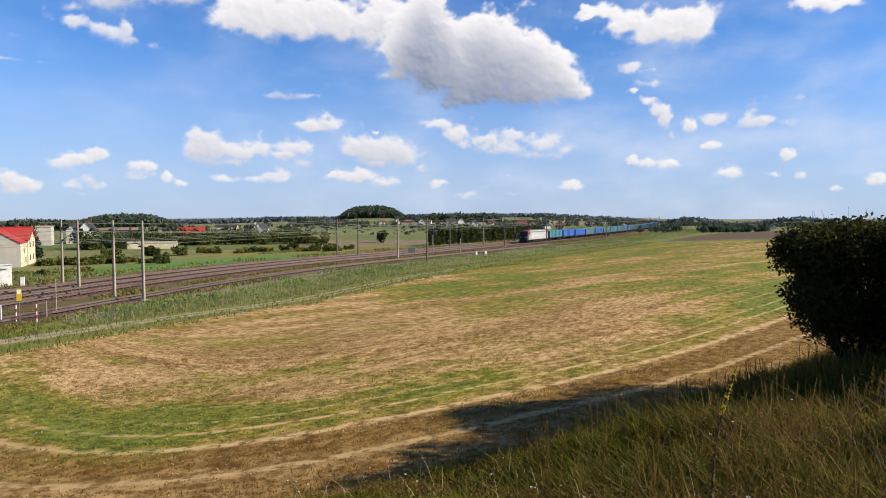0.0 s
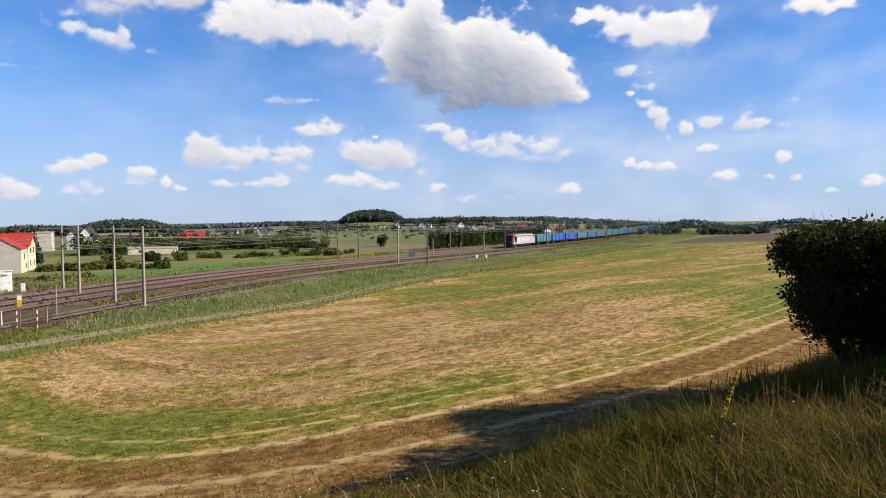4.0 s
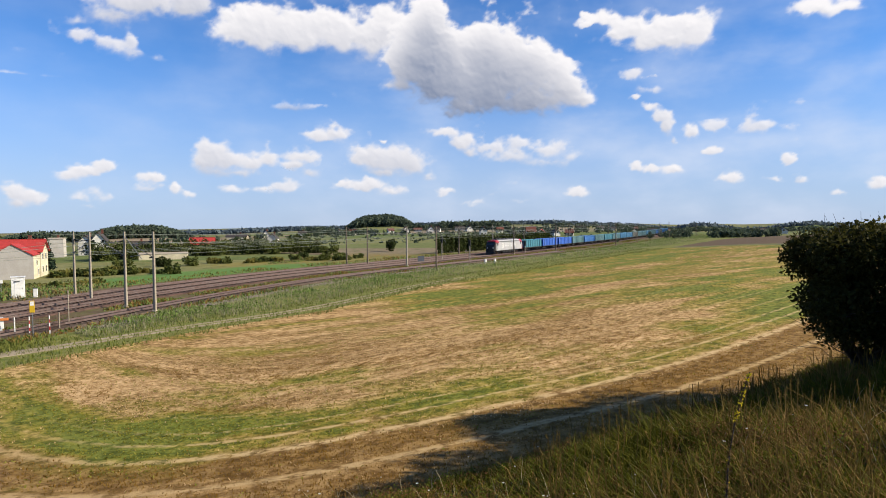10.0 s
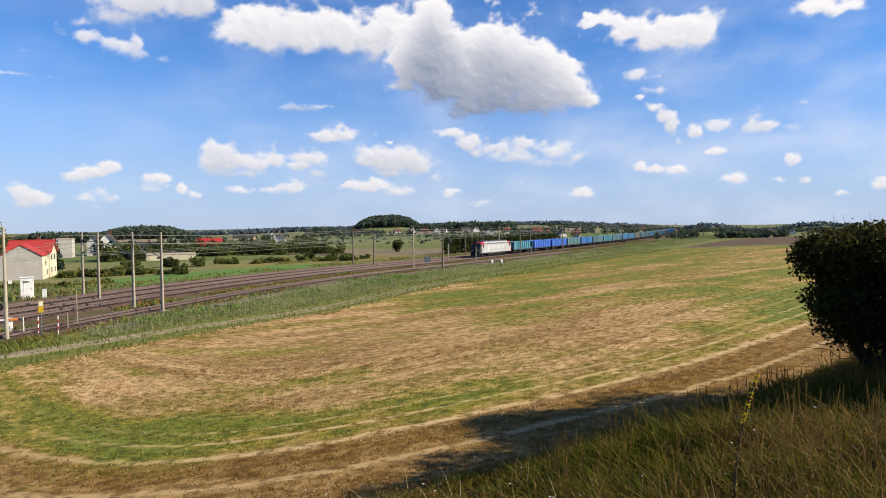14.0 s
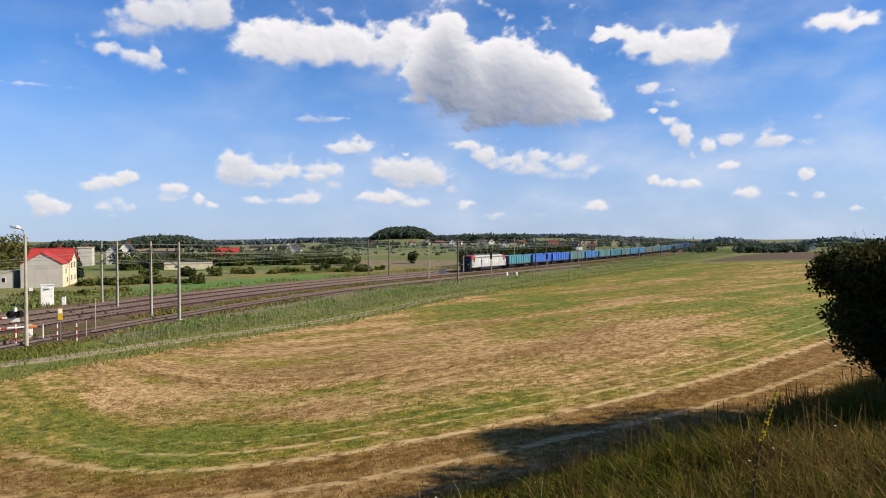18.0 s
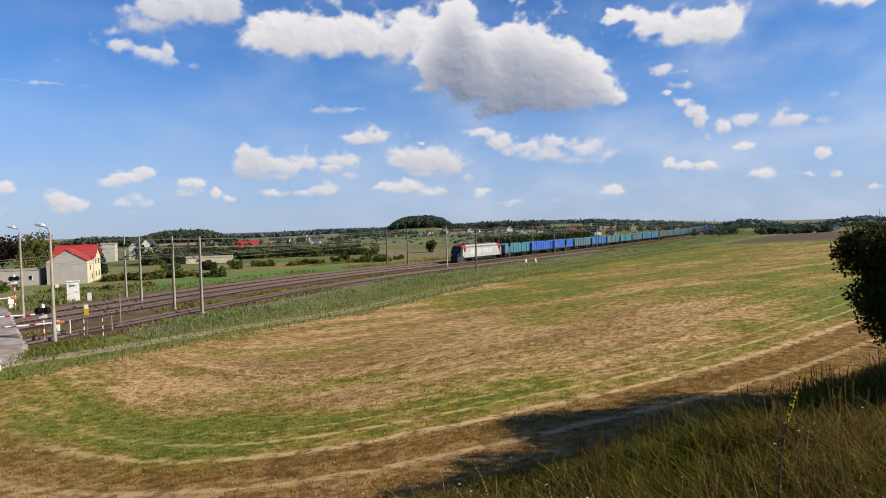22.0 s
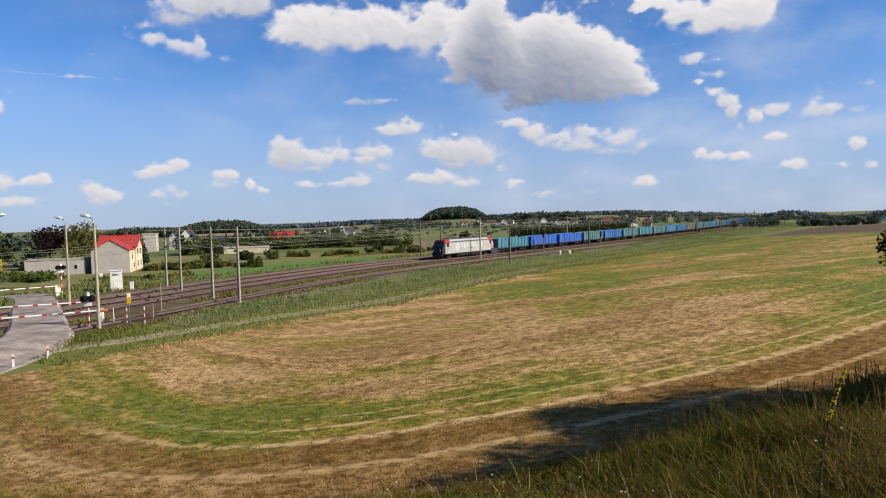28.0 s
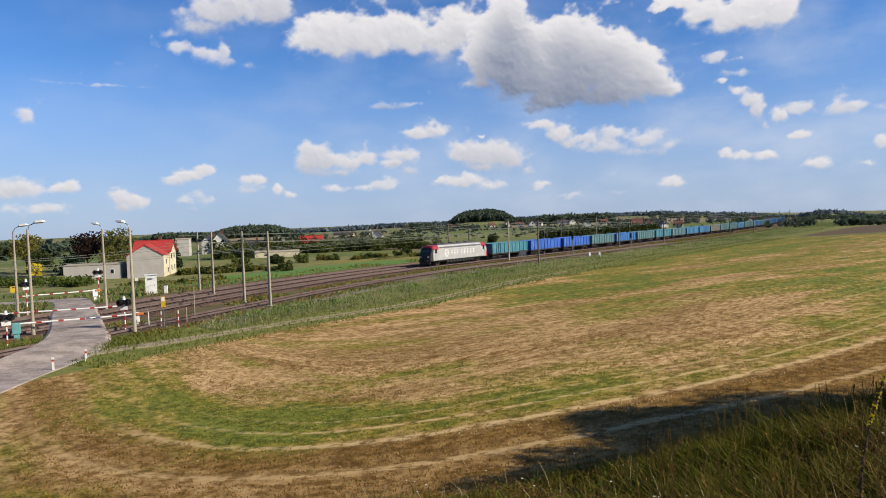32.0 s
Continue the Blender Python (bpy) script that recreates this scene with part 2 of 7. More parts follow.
GROUND = ground_material()
BALLAST = material("ballast", (0.105, 0.064, 0.048), 0.95, colour2=(0.042, 0.026, 0.02), scale=0.5, bump=0.8, bump_scale=9.0, spec=0.1)
BALLAST_GREY = material("ballast_grey", (0.105, 0.078, 0.058), 0.95, colour2=(0.06, 0.042, 0.03), scale=0.4, bump=0.8, bump_scale=9.0, spec=0.1)
SLEEPER = material("sleeper", (0.062, 0.042, 0.032), 0.9, scale=3.0, vary=0.2)
RAIL = material("rail", (0.075, 0.04, 0.03), 0.6, 0.3, colour2=(0.115, 0.085, 0.075), scale=2.0)
LETTER = material("pale_grey_paint", (0.66, 0.66, 0.66), 0.5, scale=2.0)
CONCRETE = material("concrete", (0.331, 0.288, 0.223), 0.9, colour2=(0.238, 0.202, 0.151), scale=1.2, bump=0.3, vary=0.12)
STEEL = material("steel", (0.168, 0.174, 0.174), 0.5, 0.5, scale=3.0)
DARK_STEEL = material("dark_steel", (0.027, 0.0252, 0.024), 0.6, 0.3, scale=3.0)
RUST = material("rusty_steel", (0.06, 0.033, 0.021), 0.8, 0.2, scale=3.0)
COPPER = material("wire_metal", (0.21, 0.23, 0.19), 0.5, 0.3, scale=3.0)
TARMAC = material("tarmac", (0.36, 0.30, 0.262), 0.9, colour2=(0.175, 0.145, 0.125), scale=0.7, bump=0.5, bump_scale=16.0, spec=0.12)
DIRT = material("dirt", (0.30, 0.245, 0.17), 0.95, colour2=(0.20, 0.165, 0.10), scale=0.8, bump=0.5, bump_scale=14.0, spec=0.1)
GRAVEL = material("gravel", (0.22, 0.18, 0.14), 0.95, colour2=(0.12, 0.10, 0.07), scale=1.1, bump=0.7, bump_scale=12.0, spec=0.1)
WHITE = material("white_paint", (0.64, 0.64, 0.615), 0.5, colour2=(0.508, 0.5, 0.476), scale=2.5)
RED = material("red_paint", (0.346, 0.0252, 0.0216), 0.5, scale=2.0)
YELLOW = material("yellow_paint", (0.54, 0.346, 0.0144), 0.5, scale=2.0)
ORANGE = material("orange_paint", (0.504, 0.158, 0.036), 0.55, scale=2.0)
BLACK = material("black_paint", (0.012, 0.012, 0.0128), 0.5, scale=2.0)
BLUE_SIGN = material("blue_grey_sign", (0.045, 0.055, 0.075), 0.6, scale=2.0)
TEAL = material("teal_paint", (0.115, 0.302, 0.302), 0.55, scale=2.0)
GLASS = material("glass", (0.016, 0.02, 0.024), 0.08, spec=0.8, scale=2.0)
LOCO_GREY = material("loco_grey", (0.36, 0.36, 0.365), 0.4, 0.0, colour2=(0.29, 0.285, 0.28), scale=0.7)
LOCO_ROOF = material("loco_roof", (0.078, 0.078, 0.081), 0.6, 0.2, scale=0.8)
LOCO_RED = material("loco_red", (0.312, 0.018, 0.027), 0.4, scale=0.8)
WAGON_PAINT = painted_by_object("wagon_paint")
RENDER_WHITE = material("white_render", (0.623, 0.599, 0.541), 0.9, scale=0.6)
RENDER_CREAM = material("cream_render", (0.562, 0.497, 0.346), 0.9, scale=0.6)
RENDER_GREY = material("grey_render", (0.40, 0.37, 0.335), 0.9, colour2=(0.345, 0.315, 0.28), scale=0.5)
ROOF_RED = material("red_roof_tiles", (0.36, 0.0324, 0.0252), 0.7, colour2=(0.274, 0.0252, 0.0216), scale=1.5)
ROOF_DARK = material("dark_roof_tiles", (0.045, 0.036, 0.033), 0.8, scale=1.5)
ROOF_BROWN = material("brown_red_roof_tiles", (0.132, 0.042, 0.027), 0.8, scale=1.5)
LEAF = leaf_material("leaves", (0.045, 0.062, 0.014), (0.115, 0.125, 0.034))
LEAF_DARK = leaf_material("dark_leaves", (0.022, 0.034, 0.010), (0.058, 0.07, 0.020))
LEAF_SHRUB = leaf_material("shrub_leaves", (0.012, 0.016, 0.003), (0.075, 0.068, 0.015))
LEAF_RED = leaf_material("purple_leaves", (0.018, 0.0096, 0.0084), (0.039, 0.0192, 0.0144))
LEAF_OLIVE = leaf_material("willow_leaves", (0.10, 0.10, 0.022), (0.20, 0.175, 0.045), 0.45)
# bluer than the near leaves: haze of the distance mixed into the colour
LEAF_FAR_HAZE = leaf_material("hazed_far_leaves", (0.042, 0.06, 0.042), (0.09, 0.112, 0.072), 0.35)
# the blue of these ridge leaves is distance haze put into their colour
LEAF_RIDGE_HAZE = leaf_material("hazed_ridge_leaves", (0.075, 0.10, 0.115), (0.105, 0.13, 0.14), 0.3)
NEEDLES = leaf_material("needles", (0.0108, 0.021, 0.0132), (0.021, 0.036, 0.021), 0.15)
BARK = material("bark", (0.045, 0.033, 0.024), 0.95, scale=4.0, bump=0.6)
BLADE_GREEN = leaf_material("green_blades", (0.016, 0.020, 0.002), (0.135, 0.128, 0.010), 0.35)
BLADE_DRY = leaf_material("dry_blades", (0.055, 0.032, 0.006), (0.27, 0.175, 0.05), 0.3)
WEED_LEAF = leaf_material("weed_leaves", (0.07, 0.12, 0.022), (0.195, 0.25, 0.07), 0.4)
PETAL = leaf_material("yellow_petals", (0.54, 0.396, 0.0144), (0.612, 0.504, 0.0432), 0.4)
PETAL_WHITE = leaf_material("white_petals", (0.574, 0.574, 0.492), (0.656, 0.656, 0.615), 0.4)
MAIZE = leaf_material("maize_leaves", (0.05, 0.08, 0.015), (0.11, 0.13, 0.03), 0.35)

# ---- building helpers ----
def part(name, bm, mat, parent=None, label="", smooth=False):
    """One mesh object from a bmesh, under a thing or a part."""
    mesh = bpy.data.meshes.new(name)
    bm.to_mesh(mesh)
    bm.free()
    if smooth:
        mesh.polygons.foreach_set("use_smooth", [True] * len(mesh.polygons))
    for m in mat if isinstance(mat, (list, tuple)) else [mat]:
        mesh.materials.append(m)
    ob = new(name, mesh)
    if parent:
        ob.parent = parent
    if label:
        tagged(ob, label)
    return ob


def share(name, ob, parent, m):
    """Another object on the mesh of ob."""
    o = new(name, ob.data)
    o.parent, o.matrix_basis = parent, m
    return o


def thing(name, x, y, z, rz, label, category, group="", kind=""):
    e = new(name)
    e.empty_display_size = 0.2
    e.matrix_basis = pose(x, y, z, 0, 0, rz)
    return tagged(e, label, category, group, kind)


def box(bm, c, s, rot=None, bevel=0.0, mat=0):
    m = Matrix.Translation(c) @ (rot or Matrix()) @ Matrix.Diagonal((*s, 1))
    got = bmesh.ops.create_cube(bm, size=1, matrix=m)["verts"]
    faces = {f for v in got for f in v.link_faces}
    for f in faces:
        f.material_index = mat
    if bevel:
        edges = {e for v in got for e in v.link_edges}
        bmesh.ops.bevel(bm, geom=list(edges), offset=bevel, segments=1, affect="EDGES")
    return bm


def tube(bm, a, b, r1, r2=None, n=8, caps=True):
    a, b = Vector(a), Vector(b)
    q = (b - a).to_track_quat("Z", "Y").to_matrix().to_4x4()
    m = Matrix.Translation((a + b) / 2) @ q
    bmesh.ops.create_cone(bm, cap_ends=caps, segments=n, radius1=r1, radius2=r1 if r2 is None else r2, depth=(b - a).length, matrix=m)
    return bm


def raw(name, verts, faces, mat, parent=None, label="", smooth=False, ids=None):
    """One mesh object straight from arrays."""
    mesh = bpy.data.meshes.new(name)
    mesh.from_pydata(verts, [], faces)
    for m in mat if isinstance(mat, (list, tuple)) else [mat]:
        mesh.materials.append(m)
    if ids is not None:
        mesh.polygons.foreach_set("material_index", ids)
    if smooth:
        mesh.polygons.foreach_set("use_smooth", [True] * len(mesh.polygons))
    mesh.update()
    ob = new(name, mesh)
    if parent:
        ob.parent = parent
    if label:
        tagged(ob, label)
    return ob


def smooth01(x, lo, hi):
    t = np.clip((np.asarray(x, float) - lo) / (hi - lo), 0, 1)
    return t * t * (3 - 2 * t)


def vnoise(x, y, seed=0):
    """Smooth noise from -1 to 1 over a plane."""
    x, y = np.asarray(x, float), np.asarray(y, float)
    xi, yi = np.floor(x), np.floor(y)
    fx, fy = x - xi, y - yi
    fx, fy = fx * fx * (3 - 2 * fx), fy * fy * (3 - 2 * fy)

    def at(i, j):
        h = np.sin(i * 127.1 + j * 311.7 + seed * 74.7) * 43758.5453
        return (h - np.floor(h)) * 2 - 1

    return (at(xi, yi) * (1 - fx) + at(xi + 1, yi) * fx) * (1 - fy) + (at(xi, yi + 1) * (1 - fx) + at(xi + 1, yi + 1) * fx) * fy


def fbm(x, y, seed=0, octaves=4):
    return sum(vnoise(x * 2 ** k, y * 2 ** k, seed + 13 * k) * 0.55 ** k for k in range(octaves))


# ---- clouds: thin glowing sheets far off, drifting west at rates fitted to the camera's view ----
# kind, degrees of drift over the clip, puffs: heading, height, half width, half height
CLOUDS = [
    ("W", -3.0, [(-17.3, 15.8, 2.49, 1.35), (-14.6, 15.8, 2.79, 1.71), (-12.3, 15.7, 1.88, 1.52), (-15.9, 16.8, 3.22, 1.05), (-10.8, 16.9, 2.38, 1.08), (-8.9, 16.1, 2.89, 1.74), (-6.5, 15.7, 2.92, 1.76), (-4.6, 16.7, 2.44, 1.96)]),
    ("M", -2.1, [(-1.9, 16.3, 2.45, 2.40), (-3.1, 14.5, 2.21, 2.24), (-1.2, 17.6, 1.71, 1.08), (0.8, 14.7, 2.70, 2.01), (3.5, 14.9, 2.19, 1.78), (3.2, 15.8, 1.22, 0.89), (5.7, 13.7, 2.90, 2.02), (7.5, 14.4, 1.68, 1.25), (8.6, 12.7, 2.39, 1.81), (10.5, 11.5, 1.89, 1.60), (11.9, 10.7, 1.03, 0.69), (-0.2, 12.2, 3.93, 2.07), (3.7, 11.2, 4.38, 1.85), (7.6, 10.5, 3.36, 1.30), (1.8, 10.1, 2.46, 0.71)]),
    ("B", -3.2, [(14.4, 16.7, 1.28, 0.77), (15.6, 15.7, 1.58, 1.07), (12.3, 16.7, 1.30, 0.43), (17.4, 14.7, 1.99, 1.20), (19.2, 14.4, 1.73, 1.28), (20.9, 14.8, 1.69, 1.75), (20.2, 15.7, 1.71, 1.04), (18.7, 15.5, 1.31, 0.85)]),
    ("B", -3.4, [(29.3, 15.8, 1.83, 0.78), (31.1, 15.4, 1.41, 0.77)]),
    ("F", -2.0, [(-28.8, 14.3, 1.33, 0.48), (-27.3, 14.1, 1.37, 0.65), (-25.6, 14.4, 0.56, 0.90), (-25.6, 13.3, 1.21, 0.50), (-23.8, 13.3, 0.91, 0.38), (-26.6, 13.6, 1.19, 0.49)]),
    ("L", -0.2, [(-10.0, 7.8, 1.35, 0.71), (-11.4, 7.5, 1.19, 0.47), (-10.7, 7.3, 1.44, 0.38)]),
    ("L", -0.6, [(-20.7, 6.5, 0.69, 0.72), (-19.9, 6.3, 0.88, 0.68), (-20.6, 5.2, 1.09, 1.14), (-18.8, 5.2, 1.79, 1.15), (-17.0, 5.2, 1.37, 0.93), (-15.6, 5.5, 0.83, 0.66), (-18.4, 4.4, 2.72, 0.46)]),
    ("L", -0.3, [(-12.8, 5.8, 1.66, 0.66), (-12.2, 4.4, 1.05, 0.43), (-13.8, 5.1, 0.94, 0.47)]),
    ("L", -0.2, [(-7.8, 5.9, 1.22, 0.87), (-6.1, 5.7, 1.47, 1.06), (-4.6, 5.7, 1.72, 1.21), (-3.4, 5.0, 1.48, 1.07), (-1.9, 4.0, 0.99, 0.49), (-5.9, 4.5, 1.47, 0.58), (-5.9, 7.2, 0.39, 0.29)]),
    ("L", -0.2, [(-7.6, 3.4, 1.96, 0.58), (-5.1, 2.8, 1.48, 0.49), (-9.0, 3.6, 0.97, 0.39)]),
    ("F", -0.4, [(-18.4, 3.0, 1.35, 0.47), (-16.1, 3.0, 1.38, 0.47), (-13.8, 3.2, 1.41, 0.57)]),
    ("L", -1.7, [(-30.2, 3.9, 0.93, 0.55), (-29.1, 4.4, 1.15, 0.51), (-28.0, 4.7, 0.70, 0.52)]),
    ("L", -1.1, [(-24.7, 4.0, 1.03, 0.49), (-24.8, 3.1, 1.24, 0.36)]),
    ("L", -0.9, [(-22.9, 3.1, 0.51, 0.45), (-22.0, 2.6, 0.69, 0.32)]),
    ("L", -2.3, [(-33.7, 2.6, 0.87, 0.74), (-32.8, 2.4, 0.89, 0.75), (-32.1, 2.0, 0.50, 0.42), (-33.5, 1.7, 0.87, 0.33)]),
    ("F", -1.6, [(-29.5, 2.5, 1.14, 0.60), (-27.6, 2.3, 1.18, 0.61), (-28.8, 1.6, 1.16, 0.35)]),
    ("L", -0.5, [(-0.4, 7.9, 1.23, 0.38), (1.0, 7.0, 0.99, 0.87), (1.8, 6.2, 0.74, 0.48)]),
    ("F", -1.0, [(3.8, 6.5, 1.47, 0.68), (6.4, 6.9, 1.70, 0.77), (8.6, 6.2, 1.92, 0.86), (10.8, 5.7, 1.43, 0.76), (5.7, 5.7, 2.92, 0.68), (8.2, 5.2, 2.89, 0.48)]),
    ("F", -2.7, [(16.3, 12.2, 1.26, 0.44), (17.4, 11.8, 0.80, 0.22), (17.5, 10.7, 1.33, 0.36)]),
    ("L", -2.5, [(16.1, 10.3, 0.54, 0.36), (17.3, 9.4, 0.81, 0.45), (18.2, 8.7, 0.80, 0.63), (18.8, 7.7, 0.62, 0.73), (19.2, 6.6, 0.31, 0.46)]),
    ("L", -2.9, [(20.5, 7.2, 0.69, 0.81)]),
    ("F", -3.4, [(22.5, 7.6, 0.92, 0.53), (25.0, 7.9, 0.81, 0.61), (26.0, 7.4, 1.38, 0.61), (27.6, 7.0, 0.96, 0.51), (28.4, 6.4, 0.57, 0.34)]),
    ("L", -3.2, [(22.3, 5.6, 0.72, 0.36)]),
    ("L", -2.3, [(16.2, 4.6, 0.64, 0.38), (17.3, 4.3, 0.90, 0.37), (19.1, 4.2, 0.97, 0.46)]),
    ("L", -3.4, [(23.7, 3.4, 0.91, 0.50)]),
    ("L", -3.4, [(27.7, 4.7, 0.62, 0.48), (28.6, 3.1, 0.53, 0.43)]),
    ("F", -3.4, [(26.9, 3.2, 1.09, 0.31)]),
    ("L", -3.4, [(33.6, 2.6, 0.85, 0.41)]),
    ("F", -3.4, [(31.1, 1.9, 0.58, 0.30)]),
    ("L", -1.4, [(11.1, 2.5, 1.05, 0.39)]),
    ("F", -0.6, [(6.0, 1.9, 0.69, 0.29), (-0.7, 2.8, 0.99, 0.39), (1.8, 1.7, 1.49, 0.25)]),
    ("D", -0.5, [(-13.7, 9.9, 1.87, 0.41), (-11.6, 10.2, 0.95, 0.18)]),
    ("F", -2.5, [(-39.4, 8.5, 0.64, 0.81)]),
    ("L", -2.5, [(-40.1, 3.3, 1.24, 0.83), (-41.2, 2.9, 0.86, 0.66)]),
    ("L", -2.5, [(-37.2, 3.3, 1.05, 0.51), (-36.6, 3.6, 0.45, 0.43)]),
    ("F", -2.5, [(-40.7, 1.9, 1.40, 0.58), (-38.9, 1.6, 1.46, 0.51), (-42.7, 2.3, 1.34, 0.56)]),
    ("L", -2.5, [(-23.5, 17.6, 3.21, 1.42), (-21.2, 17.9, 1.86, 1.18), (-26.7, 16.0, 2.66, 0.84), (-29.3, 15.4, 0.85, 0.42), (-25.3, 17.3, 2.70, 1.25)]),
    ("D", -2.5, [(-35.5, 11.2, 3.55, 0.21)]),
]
# kind: edge softness, thickness, shade of the underside, size of the billows, label
CLOUD_KINDS = {
    "W": (0.62, 0.97, 0.50, 1.1, "wide white cloud with a soft flat base"),
    "M": (0.46, 1.0, 0.98, 1.25, "tall white cumulus cloud with a grey base"),
    "B": (0.60, 0.92, 0.50, 1.1, "white cumulus cloud with a pale grey base"),
    "L": (0.75, 0.84, 0.42, 0.75, "small low white cumulus cloud"),
    "F": (1.0, 0.74, 0.25, 0.8, "thin ragged veil of pale cloud"),
    "D": (1.2, 0.5, 1.6, 0.6, "faint grey streak of cloud"),
}
CLOUD_FAR = 4300.0
DRIFT = [(0, 0.0), (6, 0.12), (12, 0.23), (20, 0.46), (27, 0.71), (32, 1.0)]


def cloud_material():
    m = bpy.data.materials.new("cloud")
    m.use_nodes = True
    tree = m.node_tree
    tree.nodes.clear()
    cover = node(tree, "ShaderNodeAttribute", attribute="cover").outputs["Fac"]
    light = node(tree, "ShaderNodeAttribute", attribute="light").outputs["Fac"]
    at = node(tree, "ShaderNodeVectorMath", node(tree, "ShaderNodeTexCoord").outputs["Object"], (0.02, 0.02, 0.02), operation="MULTIPLY").outputs[0]
    fine = node(tree, "ShaderNodeTexNoise", at, None, 0.9, 4.0, 0.55).outputs[0]
    cover = ramp(tree, calc(tree, "MULTIPLY_ADD", calc(tree, "SUBTRACT", fine, 0.5), 0.16, cover), 0.04, 0.96)
    tone = calc(tree, "MULTIPLY_ADD", calc(tree, "SUBTRACT", fine, 0.5), 0.05, light, clamp=True)
    colour = blend(tree, tone, (0.235, 0.285, 0.41), (0.96, 0.935, 0.95))
    # the sheet glows by itself; its light and shade are in this colour
    glow = node(tree, "ShaderNodeEmission", colour, 0.575)
    mix = node(tree, "ShaderNodeMixShader", cover, node(tree, "ShaderNodeBsdfTransparent").outputs[0], glow.outputs[0])
    tree.links.new(mix.outputs[0], node(tree, "ShaderNodeOutputMaterial").inputs[0])
    m.cycles.emission_sampling = "NONE"
    return m


def build_cloud(index, kind, puffs):
    """One bank of cloud: cover and light from a heap of puffs with billows on them."""
    soft, thick, shade, billow, label = CLOUD_KINDS[kind]
    p = np.array(puffs)
    p[:, 2:] *= 1.16 if kind in "LF" else 1.08
    pad = 0.5 + 0.35 * p[:, 2:].max()
    step = 0.11
    az = np.arange((p[:, 0] - p[:, 2]).min() - pad, (p[:, 0] + p[:, 2]).max() + pad, step)
    el = np.arange(max(0.25, (p[:, 1] - p[:, 3]).min() - pad), (p[:, 1] + p[:, 3]).max() + pad, step)
    A, E = np.meshgrid(az, el)
    wa = A + 0.55 * billow * fbm(A * 0.9 / billow, E * 1.2 / billow, 7 + index, 4) * 0.5
    we = E + 0.45 * billow * fbm(A * 0.9 / billow + 31, E * 1.2 / billow, 9 + index, 4) * 0.5
    body = np.zeros(A.shape)
    for a, e, ra, re in p:
        q = 1.28 - np.hypot((wa - a) / ra, np.where(we < e, 1.12, 1.0) * (we - e) / re)
        body = np.where(q > body, q + 0.12 * np.exp(-6 * (q - body)), body + 0.12 * np.exp(-6 * (body - q)))
    heap = sum((1 - np.abs(vnoise(wa * f / billow, we * f * 1.15 / billow, 40 + index + k))) * g for k, (f, g) in enumerate(((0.7, 0.6), (1.5, 0.3), (3.1, 0.1)))) - 0.55
    thin = fbm(A * 0.7, E * 1.0, 60 + index, 5)
    ragged = 0.42 if kind in "FD" else 0.20
    dense = body - 0.10 + heap * (0.30 if kind in "WMBL" else 0.12) + thin * ragged
    top, low = (p[:, 1] + p[:, 3]).max(), (p[:, 1] - p[:, 3]).min()
    # undersides melt away, tops stay crisp
    under = smooth01(E, low + 0.55 * (top - low), low)
    cover = smooth01(dense, 0.0, soft * (1 + 1.2 * under)) * thick
    cover *= smooth01(A, az[0], az[0] + 0.35) * smooth01(A, az[-1], az[-1] - 0.35) * smooth01(E, el[0], el[0] + 0.3) * smooth01(E, el[-1], el[-1] - 0.3)
    # sunlight painted in from the right and above: slopes that face it are bright, what lies under much cloud is grey
    rise = np.clip(dense, 0, 1.6) ** 0.5 + 0.45 * heap
    ge, ga = np.gradient(rise, step)
    facing = np.clip(-(0.55 * ga + 0.83 * ge) * 0.22 * billow, -0.5, 0.5)
    mass = np.cumsum(np.clip(dense, 0, 1)[::-1], 0)[::-1] * step
    for k in (1, 2, 4, 6) if kind in "WMB" else (1, 2):
        for axis in (0, 1):
            mass = (np.roll(mass, k, axis) + mass + np.roll(mass, -k, axis)) / 3
    depth = 1 - np.exp(-np.maximum(mass - 0.35 * billow, 0) / (1.9 * max(billow, 0.45)))
    light = np.clip(0.97 + facing * (0.36 if kind in "WMB" else 0.34) - shade * depth - (0.10 if kind in "LF" else 0.0), 0.0, 1.0)
    keep = cover > 0.004
    solid = keep[:-1, :-1] | keep[1:, :-1] | keep[:-1, 1:] | keep[1:, 1:]
    n = len(az)
    j, i = np.nonzero(solid)
    faces = np.c_[j * n + i, j * n + i + 1, (j + 1) * n + i + 1, (j + 1) * n + i]
    used, faces = np.unique(faces, return_inverse=True)
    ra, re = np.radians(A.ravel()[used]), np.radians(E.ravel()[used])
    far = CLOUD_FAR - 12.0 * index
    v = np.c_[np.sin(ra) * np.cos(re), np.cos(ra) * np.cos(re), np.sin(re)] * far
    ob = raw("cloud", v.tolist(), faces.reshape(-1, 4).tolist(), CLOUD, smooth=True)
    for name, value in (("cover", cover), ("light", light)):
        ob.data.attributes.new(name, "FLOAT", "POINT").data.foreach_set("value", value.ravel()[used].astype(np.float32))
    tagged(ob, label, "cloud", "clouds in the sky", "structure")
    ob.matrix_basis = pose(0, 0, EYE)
    return ob


CLOUD = cloud_material()
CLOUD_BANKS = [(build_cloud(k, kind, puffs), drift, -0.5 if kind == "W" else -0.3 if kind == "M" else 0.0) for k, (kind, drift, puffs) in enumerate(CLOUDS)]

# ---- the line of the railway: s metres along it, v metres to its right ----
S0, S1 = -150, 760


def heading(s):
    return 32.5 - 0.03 * min(max(s, 15), 460) - 0.3 * min(max(15 - s, 0), 60)


